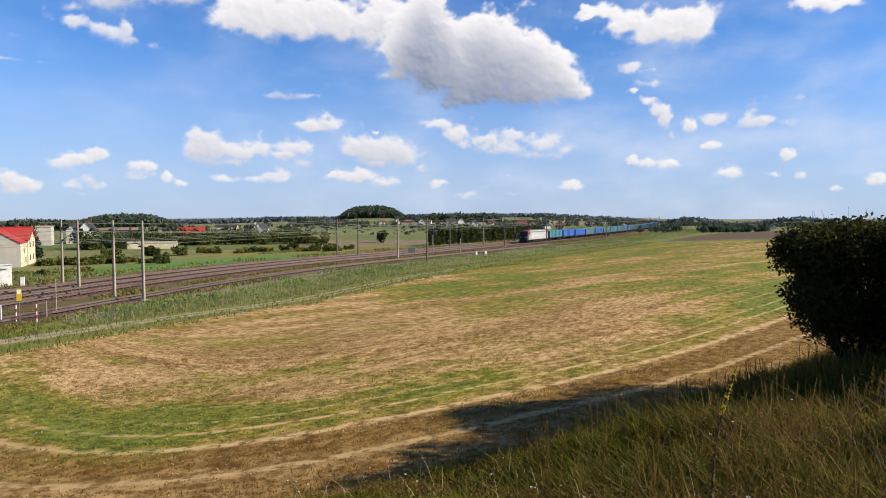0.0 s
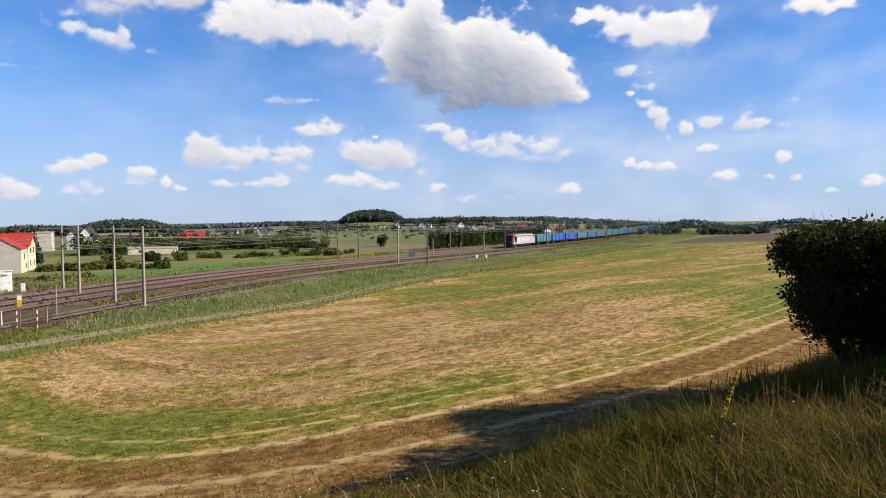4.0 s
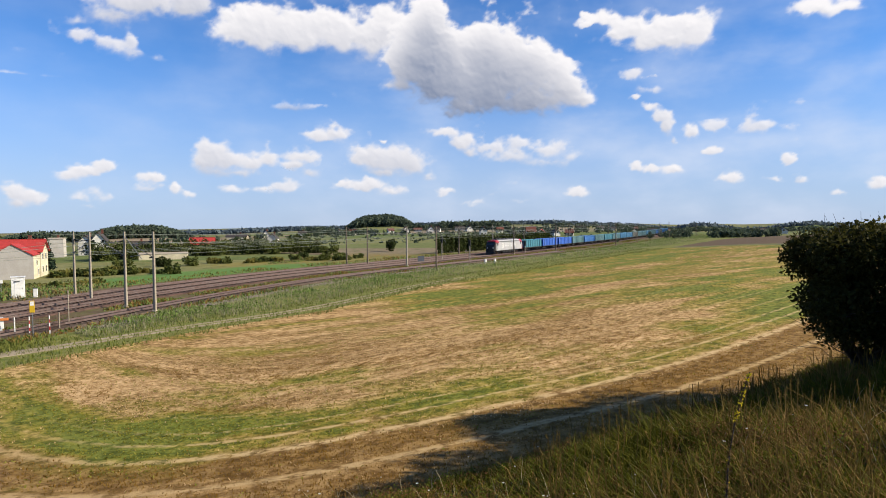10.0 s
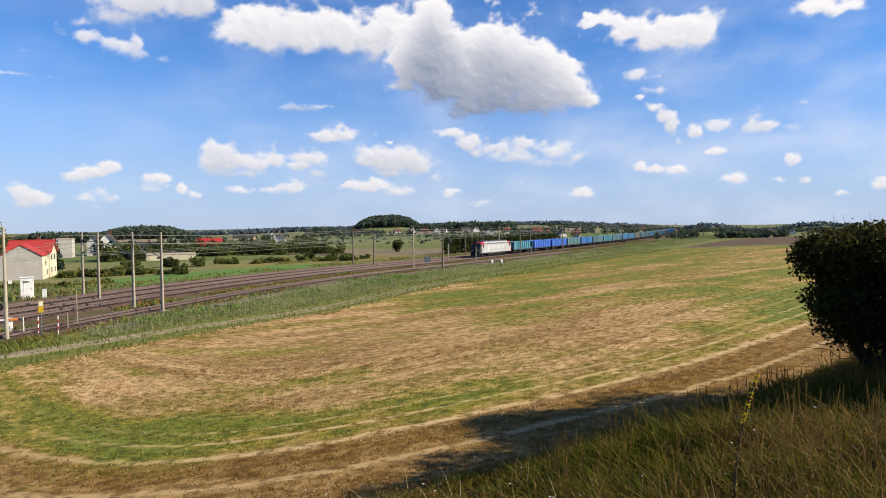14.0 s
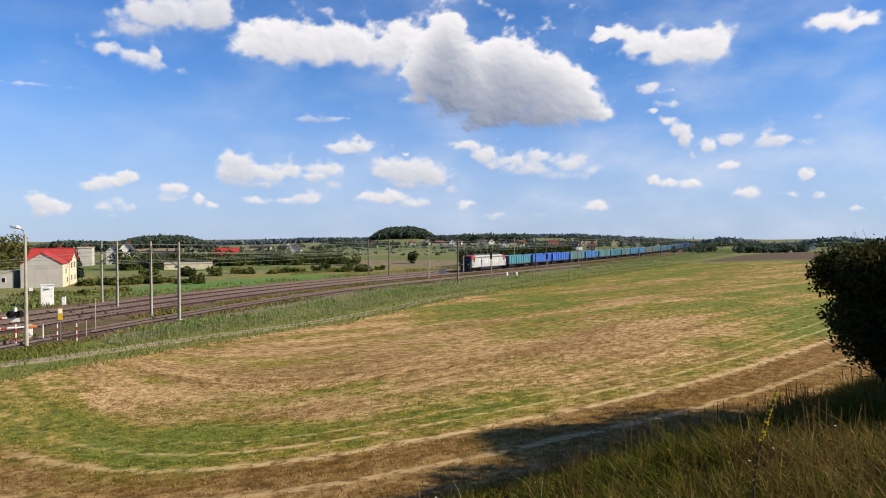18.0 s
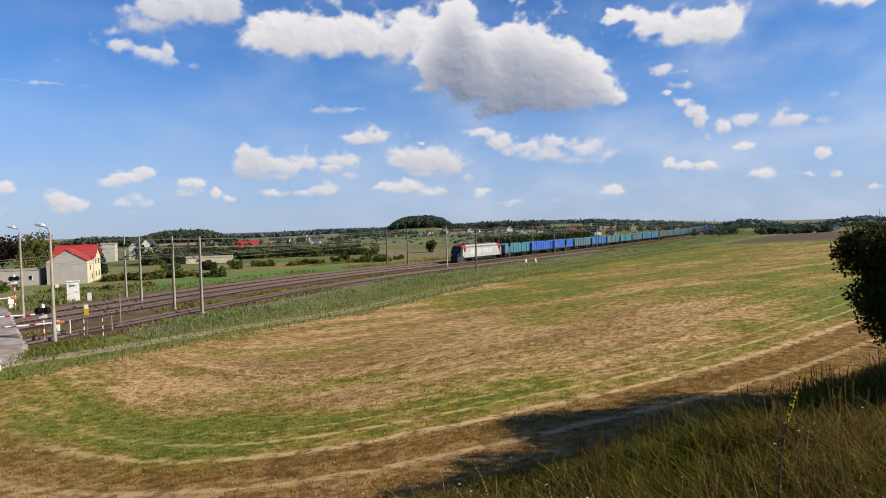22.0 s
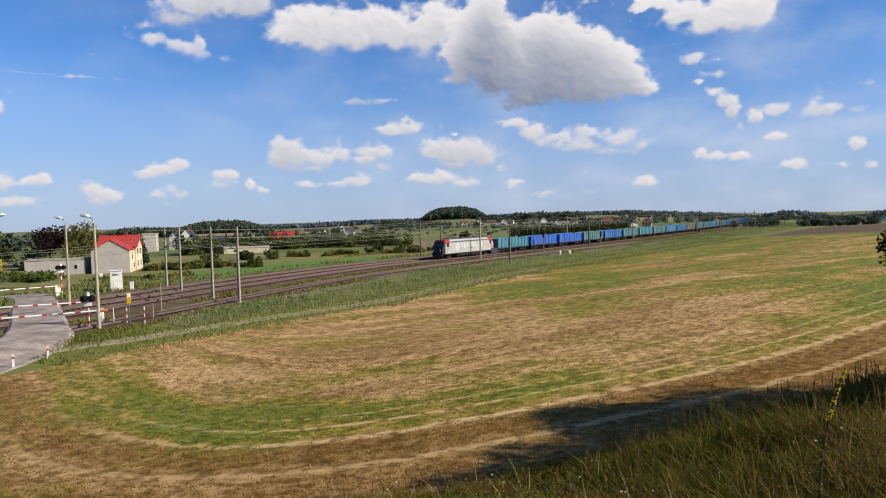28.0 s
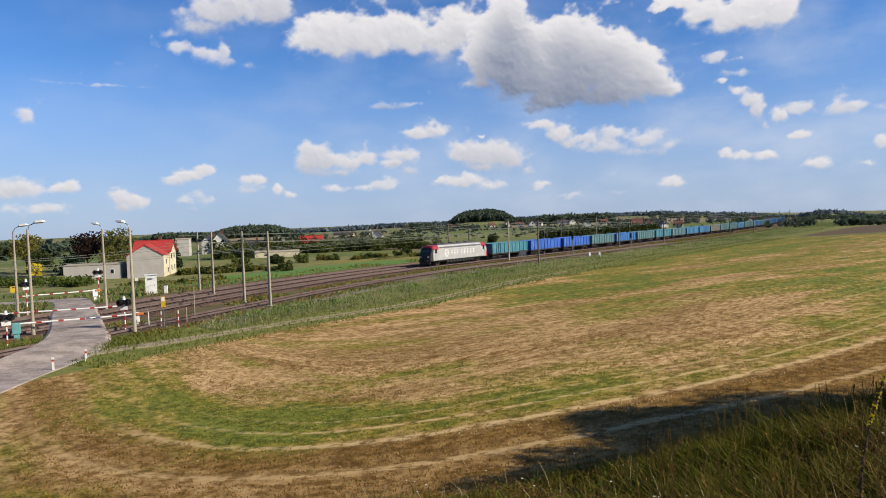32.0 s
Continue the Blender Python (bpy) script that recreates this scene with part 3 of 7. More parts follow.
def lay_line():
    at = Vector((-23.3, 117.7, 0))
    table = {0: at.copy()}
    p = at.copy()
    for s in range(0, S1):
        a = radians(heading(s + 0.5))
        p = p + Vector((math.sin(a), math.cos(a), 0))
        table[s + 1] = p.copy()
    p = at.copy()
    for s in range(0, S0, -1):
        a = radians(heading(s - 0.5))
        p = p - Vector((math.sin(a), math.cos(a), 0))
        table[s - 1] = p.copy()
    return table


LINE = lay_line()
LINE_S = np.arange(S0, S1 + 1)
LINE_P = np.array([LINE[s][:2] for s in LINE_S])
LINE_H = np.radians([heading(s) for s in LINE_S])


def on_line(s, v=0.0, z=0.0):
    i = min(max(int(math.floor(s)), S0), S1 - 1)
    p = LINE[i].lerp(LINE[i + 1], s - i)
    a = radians(heading(s))
    return Vector((p.x + v * math.cos(a), p.y - v * math.sin(a), z))


def line_coords(x, y):
    """s and v of points."""
    x, y = np.ravel(x), np.ravel(y)
    s, v = np.zeros(len(x)), np.zeros(len(x))
    step = LINE_P[::4]
    for i in range(0, len(x), 4000):
        dx, dy = x[i:i + 4000, None] - step[:, 0], y[i:i + 4000, None] - step[:, 1]
        k = np.argmin(dx * dx + dy * dy, 1) * 4
        a = LINE_H[k]
        ex, ey = x[i:i + 4000] - LINE_P[k, 0], y[i:i + 4000] - LINE_P[k, 1]
        s[i:i + 4000] = LINE_S[k] + ex * np.sin(a) + ey * np.cos(a)
        v[i:i + 4000] = ex * np.cos(a) - ey * np.sin(a)
    return s, v


# ---- the shape of the land ----
TOE = np.array([(-140, -54), (-60, -14.5), (-1.8, 15.3), (3.5, 18.7), (8.8, 22.9), (14.8, 27.6), (19.4, 32.3), (60, 77), (300, 335)], float)
for _ in range(3):                   # corners cut round
    TOE = np.vstack([TOE[:1]] + [[0.75 * p + 0.25 * q, 0.25 * p + 0.75 * q] for p, q in zip(TOE[:-1], TOE[1:])] + [TOE[-1:]])
# heading of the skyline and its height, in degrees
SKYLINE = np.array([(-180, -0.5), (-60, -0.6), (-45, -0.9), (-32, -0.75), (-29, -0.6), (-18.5, -0.36), (-14, -0.2), (-10, -0.2), (-4, -0.02), (-0.2, 0.1),
                    (8.7, 0.12), (15.4, -0.2), (19, -0.55), (20.7, -0.35), (24, -0.6), (29, -0.38), (30.4, -0.5), (40, -0.4), (180, -0.5)], float)
# wooded hills: heading, distance, half width, half depth, height
HILLS = [(-6.3, 900, 41, 80, 13.0), (-26.0, 520, 29, 45, 4.6), (-32.0, 480, 24, 40, 2.2), (21.0, 1500, 60, 160, 6.0), (29.2, 1500, 75, 160, 8.0)]


# the field's edge along the farm track
EDGE = np.array([(-44, 8), (-31.5, 37), (-28, 45.5), (-22.5, 55.5), (-14.5, 67.5), (-4, 93), (21, 137), (60, 199), (110, 270), (400, 690)], float)


def bank_of(x, y, line=None):
    """Metres into the bank from its foot; negative on the field."""
    x, y = np.ravel(np.asarray(x, float)), np.ravel(np.asarray(y, float))
    best, side = np.full(len(x), 1e9), np.zeros(len(x))
    line = TOE if line is None else line
    for a, b in zip(line[:-1], line[1:]):
        d = b - a
        t = np.clip(((x - a[0]) * d[0] + (y - a[1]) * d[1]) / (d @ d), 0, 1)
        ex, ey = x - a[0] - t * d[0], y - a[1] - t * d[1]
        r = np.hypot(ex, ey)
        near = r < best - 1e-9
        best = np.where(near, r, best)
        side = np.where(near, np.sign(ex * d[1] - ey * d[0]), side)
    return best * side


def ground(x, y):
    """Height of the land."""
    x, y = np.ravel(np.asarray(x, float)), np.ravel(np.asarray(y, float))
    r, az = np.hypot(x, y), np.degrees(np.arctan2(x, y))
    s, v = line_coords(x, y)
    b = bank_of(x, y)
    z = 2.0 * smooth01(bank_of(x, y, EDGE), 0, 44)
    bank = 2.0 + 5.2 * np.clip(b / 14.5, 0, 1) ** 0.85 + 0.25 * np.sin(x * 0.9 + y * 0.4) * smooth01(b, 1, 6) * smooth01(r, 3, 8)
    z = np.where(b > 0, np.maximum(bank, z), z)
    top = EYE + 1700 * np.tan(np.radians(np.interp(az, SKYLINE[:, 0], SKYLINE[:, 1]))) - 7
    far = smooth01(r, 230, 1700)
    z = z * (1 - far) + top * far
    # the low rise behind the field
    z = z + 1.5 * np.exp(-((az - 25.5) / 7.0) ** 2 - ((r - 290) / 90.0) ** 2)
    z = z - 1.2 * smooth01(v, -18, -44) * smooth01(r, 320, 120)
    for ha, hd, hw, hl, hh in HILLS:
        cx, cy = hd * np.sin(radians(ha)), hd * np.cos(radians(ha))
        across, along = (x - cx) * np.cos(radians(ha)) - (y - cy) * np.sin(radians(ha)), (x - cx) * np.sin(radians(ha)) + (y - cy) * np.cos(radians(ha))
        z = z + hh * np.exp(-np.abs(across / hw) ** 4 - (along / hl) ** 2)
    return z


def weediness(x, y):
    """Where weeds have come up in the stubble: above 0 green, below straw; in bands along the rows."""
    into, along = row_coords(x, y)
    mix = fbm(into * 0.55 + 5.5, along * 0.06, 3, 5) * 0.34 + fbm(x * 0.19, y * 0.19, 9, 5) * 0.30 + vnoise(into * 1.6, along * 0.14, 31) * 0.16
    belt = (0.25 * smooth01(along, 28, 52) + 0.02) * smooth01(into, 2.6, 4.2) * smooth01(into, 9.5, 6.5)
    ends = 0.16 * smooth01(along, 56, 48) * smooth01(along, 34, 42) * smooth01(into, 2, 4) * smooth01(into, 9, 6)
    upper = 0.42 * smooth01(into, 14.5, 21) * smooth01(x + 0.25 * (y - 48), -7, 7)
    upper = np.maximum(upper, 0.34 * smooth01(x, 14, 30) * smooth01(into, 3, 6))
    yellow = -0.30 * smooth01(into, 27, 31) * smooth01(into, 39, 34) - 0.25 * smooth01(into, 48, 52) * smooth01(into, 66, 58)
    straw = -0.34 * smooth01(into, 7.5, 11) * smooth01(into, 25, 17) * smooth01(x, 26, 8) - 0.22 * smooth01(into, 16, 22) * smooth01(x + 0.25 * (y - 48), 4, -6)
    head = -0.42 * smooth01(into, 3.4, 2.0)
    return mix + belt + ends + upper + yellow * (upper > 0.2) + straw + head + 0.04


# the line that the machines drove round the field's near end; rows are counted from it
ROWS = np.array([(-48, 52), (-36, 38), (-29, 30.5), (-24, 25.4), (-18.5, 20.6), (-12.2, 17.6), (-7.6, 17.4), (-2.7, 18.8), (4.4, 23.1), (8.1, 25.5), (13.1, 29.5), (22, 38), (60, 79), (300, 335)], float)
for _ in range(3):
    ROWS = np.vstack([ROWS[:1]] + [[0.75 * p + 0.25 * q, 0.25 * p + 0.75 * q] for p, q in zip(ROWS[:-1], ROWS[1:])] + [ROWS[-1:]])


def row_coords(x, y):
    """Metres into the field from that line, and metres along it."""
    x, y = np.ravel(np.asarray(x, float)), np.ravel(np.asarray(y, float))
    best, along, gone = np.full(len(x), 1e9), np.zeros(len(x)), 0.0
    for a, b in zip(ROWS[:-1], ROWS[1:]):
        d = b - a
        t = np.clip(((x - a[0]) * d[0] + (y - a[1]) * d[1]) / (d @ d), 0, 1)
        r = np.hypot(x - a[0] - t * d[0], y - a[1] - t * d[1])
        n = np.hypot(*d)
        along, best = np.where(r < best, gone + t * n, along), np.minimum(r, best)
        gone += n
    into = -bank_of(x, y, ROWS)
    w = smooth01(into, 9, 22)
    return into * (1 - w) + (0.79 * y - 0.61 * x - 15.6) * w, along * (1 - w) + (0.79 * x + 0.61 * y + 39) * w


def ground_at(x, y):
    return float(ground([x], [y])[0])


def build_ground():
    az = np.concatenate([np.arange(-180, -56, 4.0), np.arange(-56, 44, 0.33), np.arange(44, 180, 4.0)])
    rr = np.concatenate([[0.0], np.geomspace(1.2, 13, 40)[:-1], np.geomspace(13, 110, 190)[:-1], np.geomspace(110, 4700, 120)])
    A, R = np.meshgrid(np.radians(az), rr[1:])
    x, y = (R * np.sin(A)).ravel(), (R * np.cos(A)).ravel()
    x, y = np.r_[0, x], np.r_[0, y]
    z = ground(x, y)
    n = len(az)
    faces = [(0, 1 + (i + 1) % n, 1 + i) for i in range(n)]
    for k in range(len(rr) - 2):
        o = 1 + k * n
        faces += [(o + i, o + (i + 1) % n, o + n + (i + 1) % n, o + n + i) for i in range(n)]
    ob = raw("ground", np.c_[x, y, z].tolist(), faces, GROUND, smooth=True)
    s, v = line_coords(x, y)
    b = bank_of(x, y)
    into, along = row_coords(x, y)
    r, a = np.hypot(x, y), np.degrees(np.arctan2(x, y))
    edge = np.interp(a, [-60, 10, 16, 20, 28, 40], [400, 400, 235, 215, 185, 170])
    e = bank_of(x, y, EDGE)
    is_field = smooth01(e, 0.2, 1.6) * smooth01(r, edge + 5, edge - 5)
    values = {
        "row": into,
        "along": along,
        "field": is_field,
        "head": smooth01(into, 3.6, 1.8) * (0.35 + 0.65 * smooth01(along, 40, 66)),
        "bank": smooth01(b, -0.6, 0.8),
        "verge": smooth01(v, 11.5, 13) * smooth01(e, 2.5, 1.0) * smooth01(s, 400, 330),
        "green": weediness(x, y),
        "crop": np.maximum(smooth01(v, -13.5, -16) * smooth01(v, -44, -40) * smooth01(s, -32, -26) * smooth01(s, 34, 20), smooth01(s, -70, -73) * smooth01(v, -15, -19) * smooth01(y, 101, 98)),
        "yard": smooth01(v, -17, -13) * smooth01(v, 15, 12.5) * smooth01(s, 420, 330),
        "soil": np.maximum(smooth01(r, 300, 330) * smooth01(r, 520, 490) * smooth01(a, -31, -29) * smooth01(a, -14, -17), 0.8 * smooth01(r, 560, 600) * smooth01(r, 900, 850) * smooth01(a, -5, -3) * smooth01(a, 14, 10)),
        "gold": smooth01(v, -17, -20) * smooth01(v, -62, -50) * smooth01(s, 10, 20) * smooth01(s, 85, 70),
        "ploughed": smooth01(r, edge + 4, edge + 14) * smooth01(r, edge + 150, edge + 130) * smooth01(a, 17, 19) * smooth01(a, 34, 32),
    }
    for name, value in values.items():
        ob.data.attributes.new(name, "FLOAT", "POINT").data.foreach_set("value", np.asarray(value, np.float32))
    tagged(ob, "stubble field, grassy bank and farmland rolling to the horizon", "ground", kind="structure")


build_ground()


def ribbon(name, s_from, s_to, v_from, v_to, z, mat, label, category, step=3.0, crown=0.0, skirt=0.6, wobble=0.0):
    """A strip along the line with sloped sides."""
    n = max(2, int((s_to - s_from) / step) + 1)
    verts, faces = [], []
    for i, s in enumerate(np.linspace(s_from, s_to, n)):
        w = wobble * noise.noise((s * 0.15, v_from, 0))
        mid = (v_from + v_to) / 2
        for v, h in ((v_from - skirt + w, -0.5), (v_from + w, z), (mid + w, z + crown), (v_to + w, z), (v_to + skirt + w, -0.5)):
            verts.append(on_line(s, v, h))
        if i:
            o = 5 * i
            faces += [(o - 5 + k, o - 4 + k, o + 1 + k, o + k) for k in range(4)]
    ob = raw(name, verts, faces, mat, smooth=False)
    return tagged(ob, label, category, kind="structure")


# centre of each track and how far it runs
TRACKS = [(0.0, -140, 700), (-4.3, -140, 700), (-8.8, -140, 120), (8.6, -140, 95)]
RAIL_TOP = 0.42


def build_track(v, s_from, s_to, mat, label):
    bed = ribbon("track_bed", s_from, s_to, v - 1.9, v + 1.9, 0.16, mat, label, "ballast", skirt=0.8)
    for side in (-0.7525, 0.7525):
        verts, faces = [], []
        ss = np.linspace(s_from, s_to, int((s_to - s_from) / 4) + 1)
        for i, s in enumerate(ss):
            for dv, h in ((-0.06, 0.24), (-0.035, RAIL_TOP), (0.035, RAIL_TOP), (0.06, 0.24)):
                verts.append(on_line(s, v + side + dv, h))
            if i:
                o = 4 * i
                faces += [(o - 4 + k, o - 3 + k, o + 1 + k, o + k) for k in range(3)]
        rail = raw("rail", verts, faces, RAIL)
        rail.parent = bed
    return bed


BEDS = [build_track(v, a, b, BALLAST if i < 3 else BALLAST_GREY,
                    "rust-brown ballast bed under steel rails" if i < 3 else "weedy grey ballast of a rusty siding") for i, (v, a, b) in enumerate(TRACKS)]

ribbon("gravel_strip", -62, 130, 11.5, 13.3, 0.05, GRAVEL, "grey-brown gravel strip beside the siding", "gravel", wobble=0.7)

# ---- the train ----
def prism(bm, rings):
    """Skin over rings of equal length, closed at both ends."""
    loops = [[bm.verts.new(p) for p in ring] for ring in rings]
    for a, b in zip(loops[:-1], loops[1:]):
        n = len(a)
        for i in range(n):
            bm.faces.new((a[i], a[(i + 1) % n], b[(i + 1) % n], b[i]))
    bm.faces.new(loops[0][::-1])
    bm.faces.new(loops[-1])
    bmesh.ops.recalc_face_normals(bm, faces=bm.faces)
    return bm


def wheelset_mesh(radius):
    bm = bmesh.new()
    tube(bm, (0, -0.8, 0), (0, 0.8, 0), 0.09, n=8)
    for y in (-0.76, 0.76):
        tube(bm, (0, y - 0.06, 0), (0, y + 0.06, 0), radius, n=20)
        tube(bm, (0, y * 0.93 - 0.02, 0), (0, y * 0.93 + 0.02, 0), radius + 0.03, n=20)
        for k in range(4):
            a = k * math.pi / 2
            box(bm, (math.cos(a) * radius * 0.55, math.copysign(0.83, y), math.sin(a) * radius * 0.55), (0.14, 0.03, 0.14))
    return bm


def bogie(parent, x, axle_gap, radius, wheel_list, heavy):
    bm = bmesh.new()
    for y in (-1.02, 1.02):
        box(bm, (x, y, radius + 0.18), (axle_gap + 1.0, 0.14, 0.26), bevel=0.03)
        for ax in (-axle_gap / 2, axle_gap / 2):
            box(bm, (x + ax, y, radius), (0.36, 0.2, 0.36), bevel=0.04)
            tube(bm, (x + ax, y * 1.06, radius + 0.1), (x + ax, y * 1.06, radius + 0.5), 0.11 if heavy else 0.08, n=8)
    box(bm, (x, 0, radius + 0.22), (0.6, 2.1, 0.3))
    frame_ob = part("bogie", bm, DARK_STEEL, parent)
    for ax in (-axle_gap / 2, axle_gap / 2):
        if not wheel_list:
            w = part("wheelset", wheelset_mesh(radius), RUST, frame_ob)
        else:
            w = share("wheelset", wheel_list[0], frame_ob, Matrix())
        w.matrix_basis = pose(x + ax, 0, radius)
        wheel_list.append(w)
    return frame_ob


def buffers(parent, x, sign):
    for y in (-0.875, 0.875):
        bm = bmesh.new()
        tube(bm, (x, y, 1.06), (x + sign * 0.42, y, 1.06), 0.10, n=10)
        tube(bm, (x + sign * 0.42, y, 1.06), (x + sign * 0.5, y, 1.06), 0.22, n=14)
        part("buffer", bm, DARK_STEEL, parent)


def build_loco():
    """An electric locomotive 18.98 m long; its nose points to -x, the origin is at the front on the rails."""
    loco = thing("locomotive", 0, 0, 0, 0, "grey electric locomotive with red cab ends and white emblem", "locomotive")
    length, half = 17.9, 1.5
    x0 = 0.55

    def ring(x, top, wide, low=1.05, lean=0.0):
        h = top - low
        pts = []
        for y, z in ((-1, 0), (-1, 0.42), (-1, 0.70), (-0.95, 0.86), (-0.80, 0.965), (-0.45, 1.0), (0.45, 1.0), (0.80, 0.965), (0.95, 0.86), (1, 0.70), (1, 0.42), (1, 0)):
            pts.append(Vector((x + lean * max(0, z - 0.38), y * wide, low + z * h)))
        return pts

    mid = [ring(x0 + 2.35, 3.86, half), ring(x0 + length - 2.35, 3.86, half)]
    part("body", prism(bmesh.new(), mid), LOCO_GREY, loco, "pale grey side panels", smooth=False)
    for end, sign in ((x0, 1), (x0 + length, -1)):
        bm = prism(bmesh.new(), [ring(end, 3.25, 1.22, 0.95, sign * 0.95), ring(end + sign * 0.18, 3.5, 1.36, 0.95, sign * 0.85), ring(end + sign * 0.75, 3.78, half, 1.0, sign * 0.35), ring(end + sign * 2.35, 3.86, half, 1.05)])
        for f in bm.faces:
            c = f.calc_center_median()
            f.material_index = 0 if c.z > 2.75 or abs(c.x - end) < 0.5 else 1
            # only the leading nose is darkened: shade on this end put into its colour
            if abs(c.x - end) < 0.75 and sign > 0:
                f.material_index = 2
        cab = part("cab", bm, [LOCO_RED, LOCO_GREY, DARK_STEEL], loco, "red-topped driver's cab")
        bm = bmesh.new()
        box(bm, (end + sign * 0.52, 0, 2.95), (0.10, 2.1, 0.85), Matrix.Rotation(sign * radians(24), 4, "Y"), 0.03)
        part("windscreen", bm, GLASS, cab)
        for y in (-1, 1):
            bm = bmesh.new()
            box(bm, (end + sign * 1.55, y * 1.502, 2.75), (0.62, 0.03, 0.78), bevel=0.01)
            part("side_window", bm, GLASS, cab)
            bm = bmesh.new()
            tube(bm, (end + sign * 1.2, y * 1.54, 1.3), (end + sign * 1.2, y * 1.54, 2.3), 0.025, n=6)
            part("handrail", bm, STEEL, cab)
            bm = bmesh.new()
            tube(bm, (end - sign * 0.02, y * 0.85, 1.75), (end - sign * 0.08, y * 0.85, 1.75), 0.16, n=12)
            part("headlight", bm, WHITE, cab, "clear round headlight")
        bm = bmesh.new()
        box(bm, (end + sign * 0.1, 0, 0.62), (0.28, 2.6, 0.55), bevel=0.05)
        part("snow_plough", bm, DARK_STEEL, loco)
        buffers(loco, end + sign * 0.05, -sign)
    bm = bmesh.new()
    box(bm, (x0 + length / 2, 0, 1.0), (length - 0.6, 2.8, 0.22), bevel=0.03)
    for k in range(9):
        box(bm, (x0 + 5.2 + k * 0.95, 0, 0.68), (0.75, 2.66, 0.5), bevel=0.04)
    part("underframe", bm, DARK_STEEL, loco)
    for y in (-1, 1):
        for k in range(12):
            bm = bmesh.new()
            box(bm, (x0 + 3.0 + k * 1.08, y * 1.505, 3.36), (0.95, 0.025, 0.28))
            part("grille", bm, STEEL, loco, "narrow air grille")
    bm = bmesh.new()
    box(bm, (x0 + length / 2, 0, 3.92), (length - 5.2, 1.9, 0.16), bevel=0.05)
    for x in (4.4, 6.5, 8.9, 11.2, 13.6):
        box(bm, (x, 0.2, 4.04), (0.9, 0.7, 0.22), bevel=0.03)
        tube(bm, (x + 0.7, -0.4, 4.0), (x + 0.7, -0.4, 4.32), 0.07, n=8)
    part("roof_equipment", bm, LOCO_ROOF, loco, "dark roof gear")
    for x, up in ((4.0, 0.0), (15.0, 1.0)):
        bm = bmesh.new()
        knee, head = (x + 1.5, 4.55 + 0.6 * up), (x + 0.1, 4.62 + 1.35 * up)
        for y in (-0.35, 0.35):
            tube(bm, (x, y, 4.05), (knee[0], y * 0.6, knee[1]), 0.035, n=6)
            tube(bm, (knee[0], y * 0.6, knee[1]), (head[0], y * 1.2, head[1]), 0.025, n=6)
        box(bm, (head[0], 0, head[1] + 0.04), (0.30, 1.7, 0.05))
        part("pantograph", bm, DARK_STEEL, loco, "raised current collector" if up else "folded current collector")
    # emblem: a white ring with a bar, then blocks in place of letters
    for y in (-1, 1):
        bm = bmesh.new()
        cx = x0 + 4.6
        # one band: round the upper half, through the middle, round the lower half
        path = [(0.58 * math.cos(a), 0.58 * math.sin(a)) for a in np.linspace(-0.5, 2.9, 12)] + [(-0.3, -0.12), (0.3, 0.12)]
        path += [(0.58 * math.cos(a), 0.58 * math.sin(a)) for a in np.linspace(-0.9, -2.7, 8)]
        rim = []
        for k, (px, pz) in enumerate(path):
            (ax, az), (bx, bz) = path[max(k - 1, 0)], path[min(k + 1, len(path) - 1)]
            d = Vector((bx - ax, 0, bz - az)).normalized()
            side = Vector((-d.z, 0, d.x)) * 0.1
            c = Vector((cx + px, y * 1.515, 2.25 + pz))
            rim.append([bm.verts.new(c + q) for q in (side + Vector((0, 0.01, 0)), side - Vector((0, 0.01, 0)), -side - Vector((0, 0.01, 0)), -side + Vector((0, 0.01, 0)))])
        for a, b in zip(rim[:-1], rim[1:]):
            for q in range(4):
                bm.faces.new((a[q], a[(q + 1) % 4], b[(q + 1) % 4], b[q]))
        part("emblem", bm, WHITE, loco, "white ring emblem")
        x = cx + 1.15
        for wide in (0.75, 0.75, 0.75, 0.0, 0.75, 0.85, 0.75, 0.85, 0.85):
            if wide:
                bm = bmesh.new()
                box(bm, (x + wide / 2, y * 1.515, 2.25), (wide * 0.18, 0.02, 0.95))
                box(bm, (x + wide * 0.62, y * 1.515, 2.68), (wide * 0.6, 0.02, 0.15))
                box(bm, (x + wide * 0.62, y * 1.515, 2.2), (wide * 0.55, 0.02, 0.15))
                part("letter_block", bm, LETTER, loco)
            x += (wide or 0.3) + 0.12
    wheels = []
    bogie(loco, x0 + 4.2, 3.0, 0.62, wheels, True)
    bogie(loco, x0 + length - 4.2, 3.0, 0.62, wheels, True)
    return loco, wheels


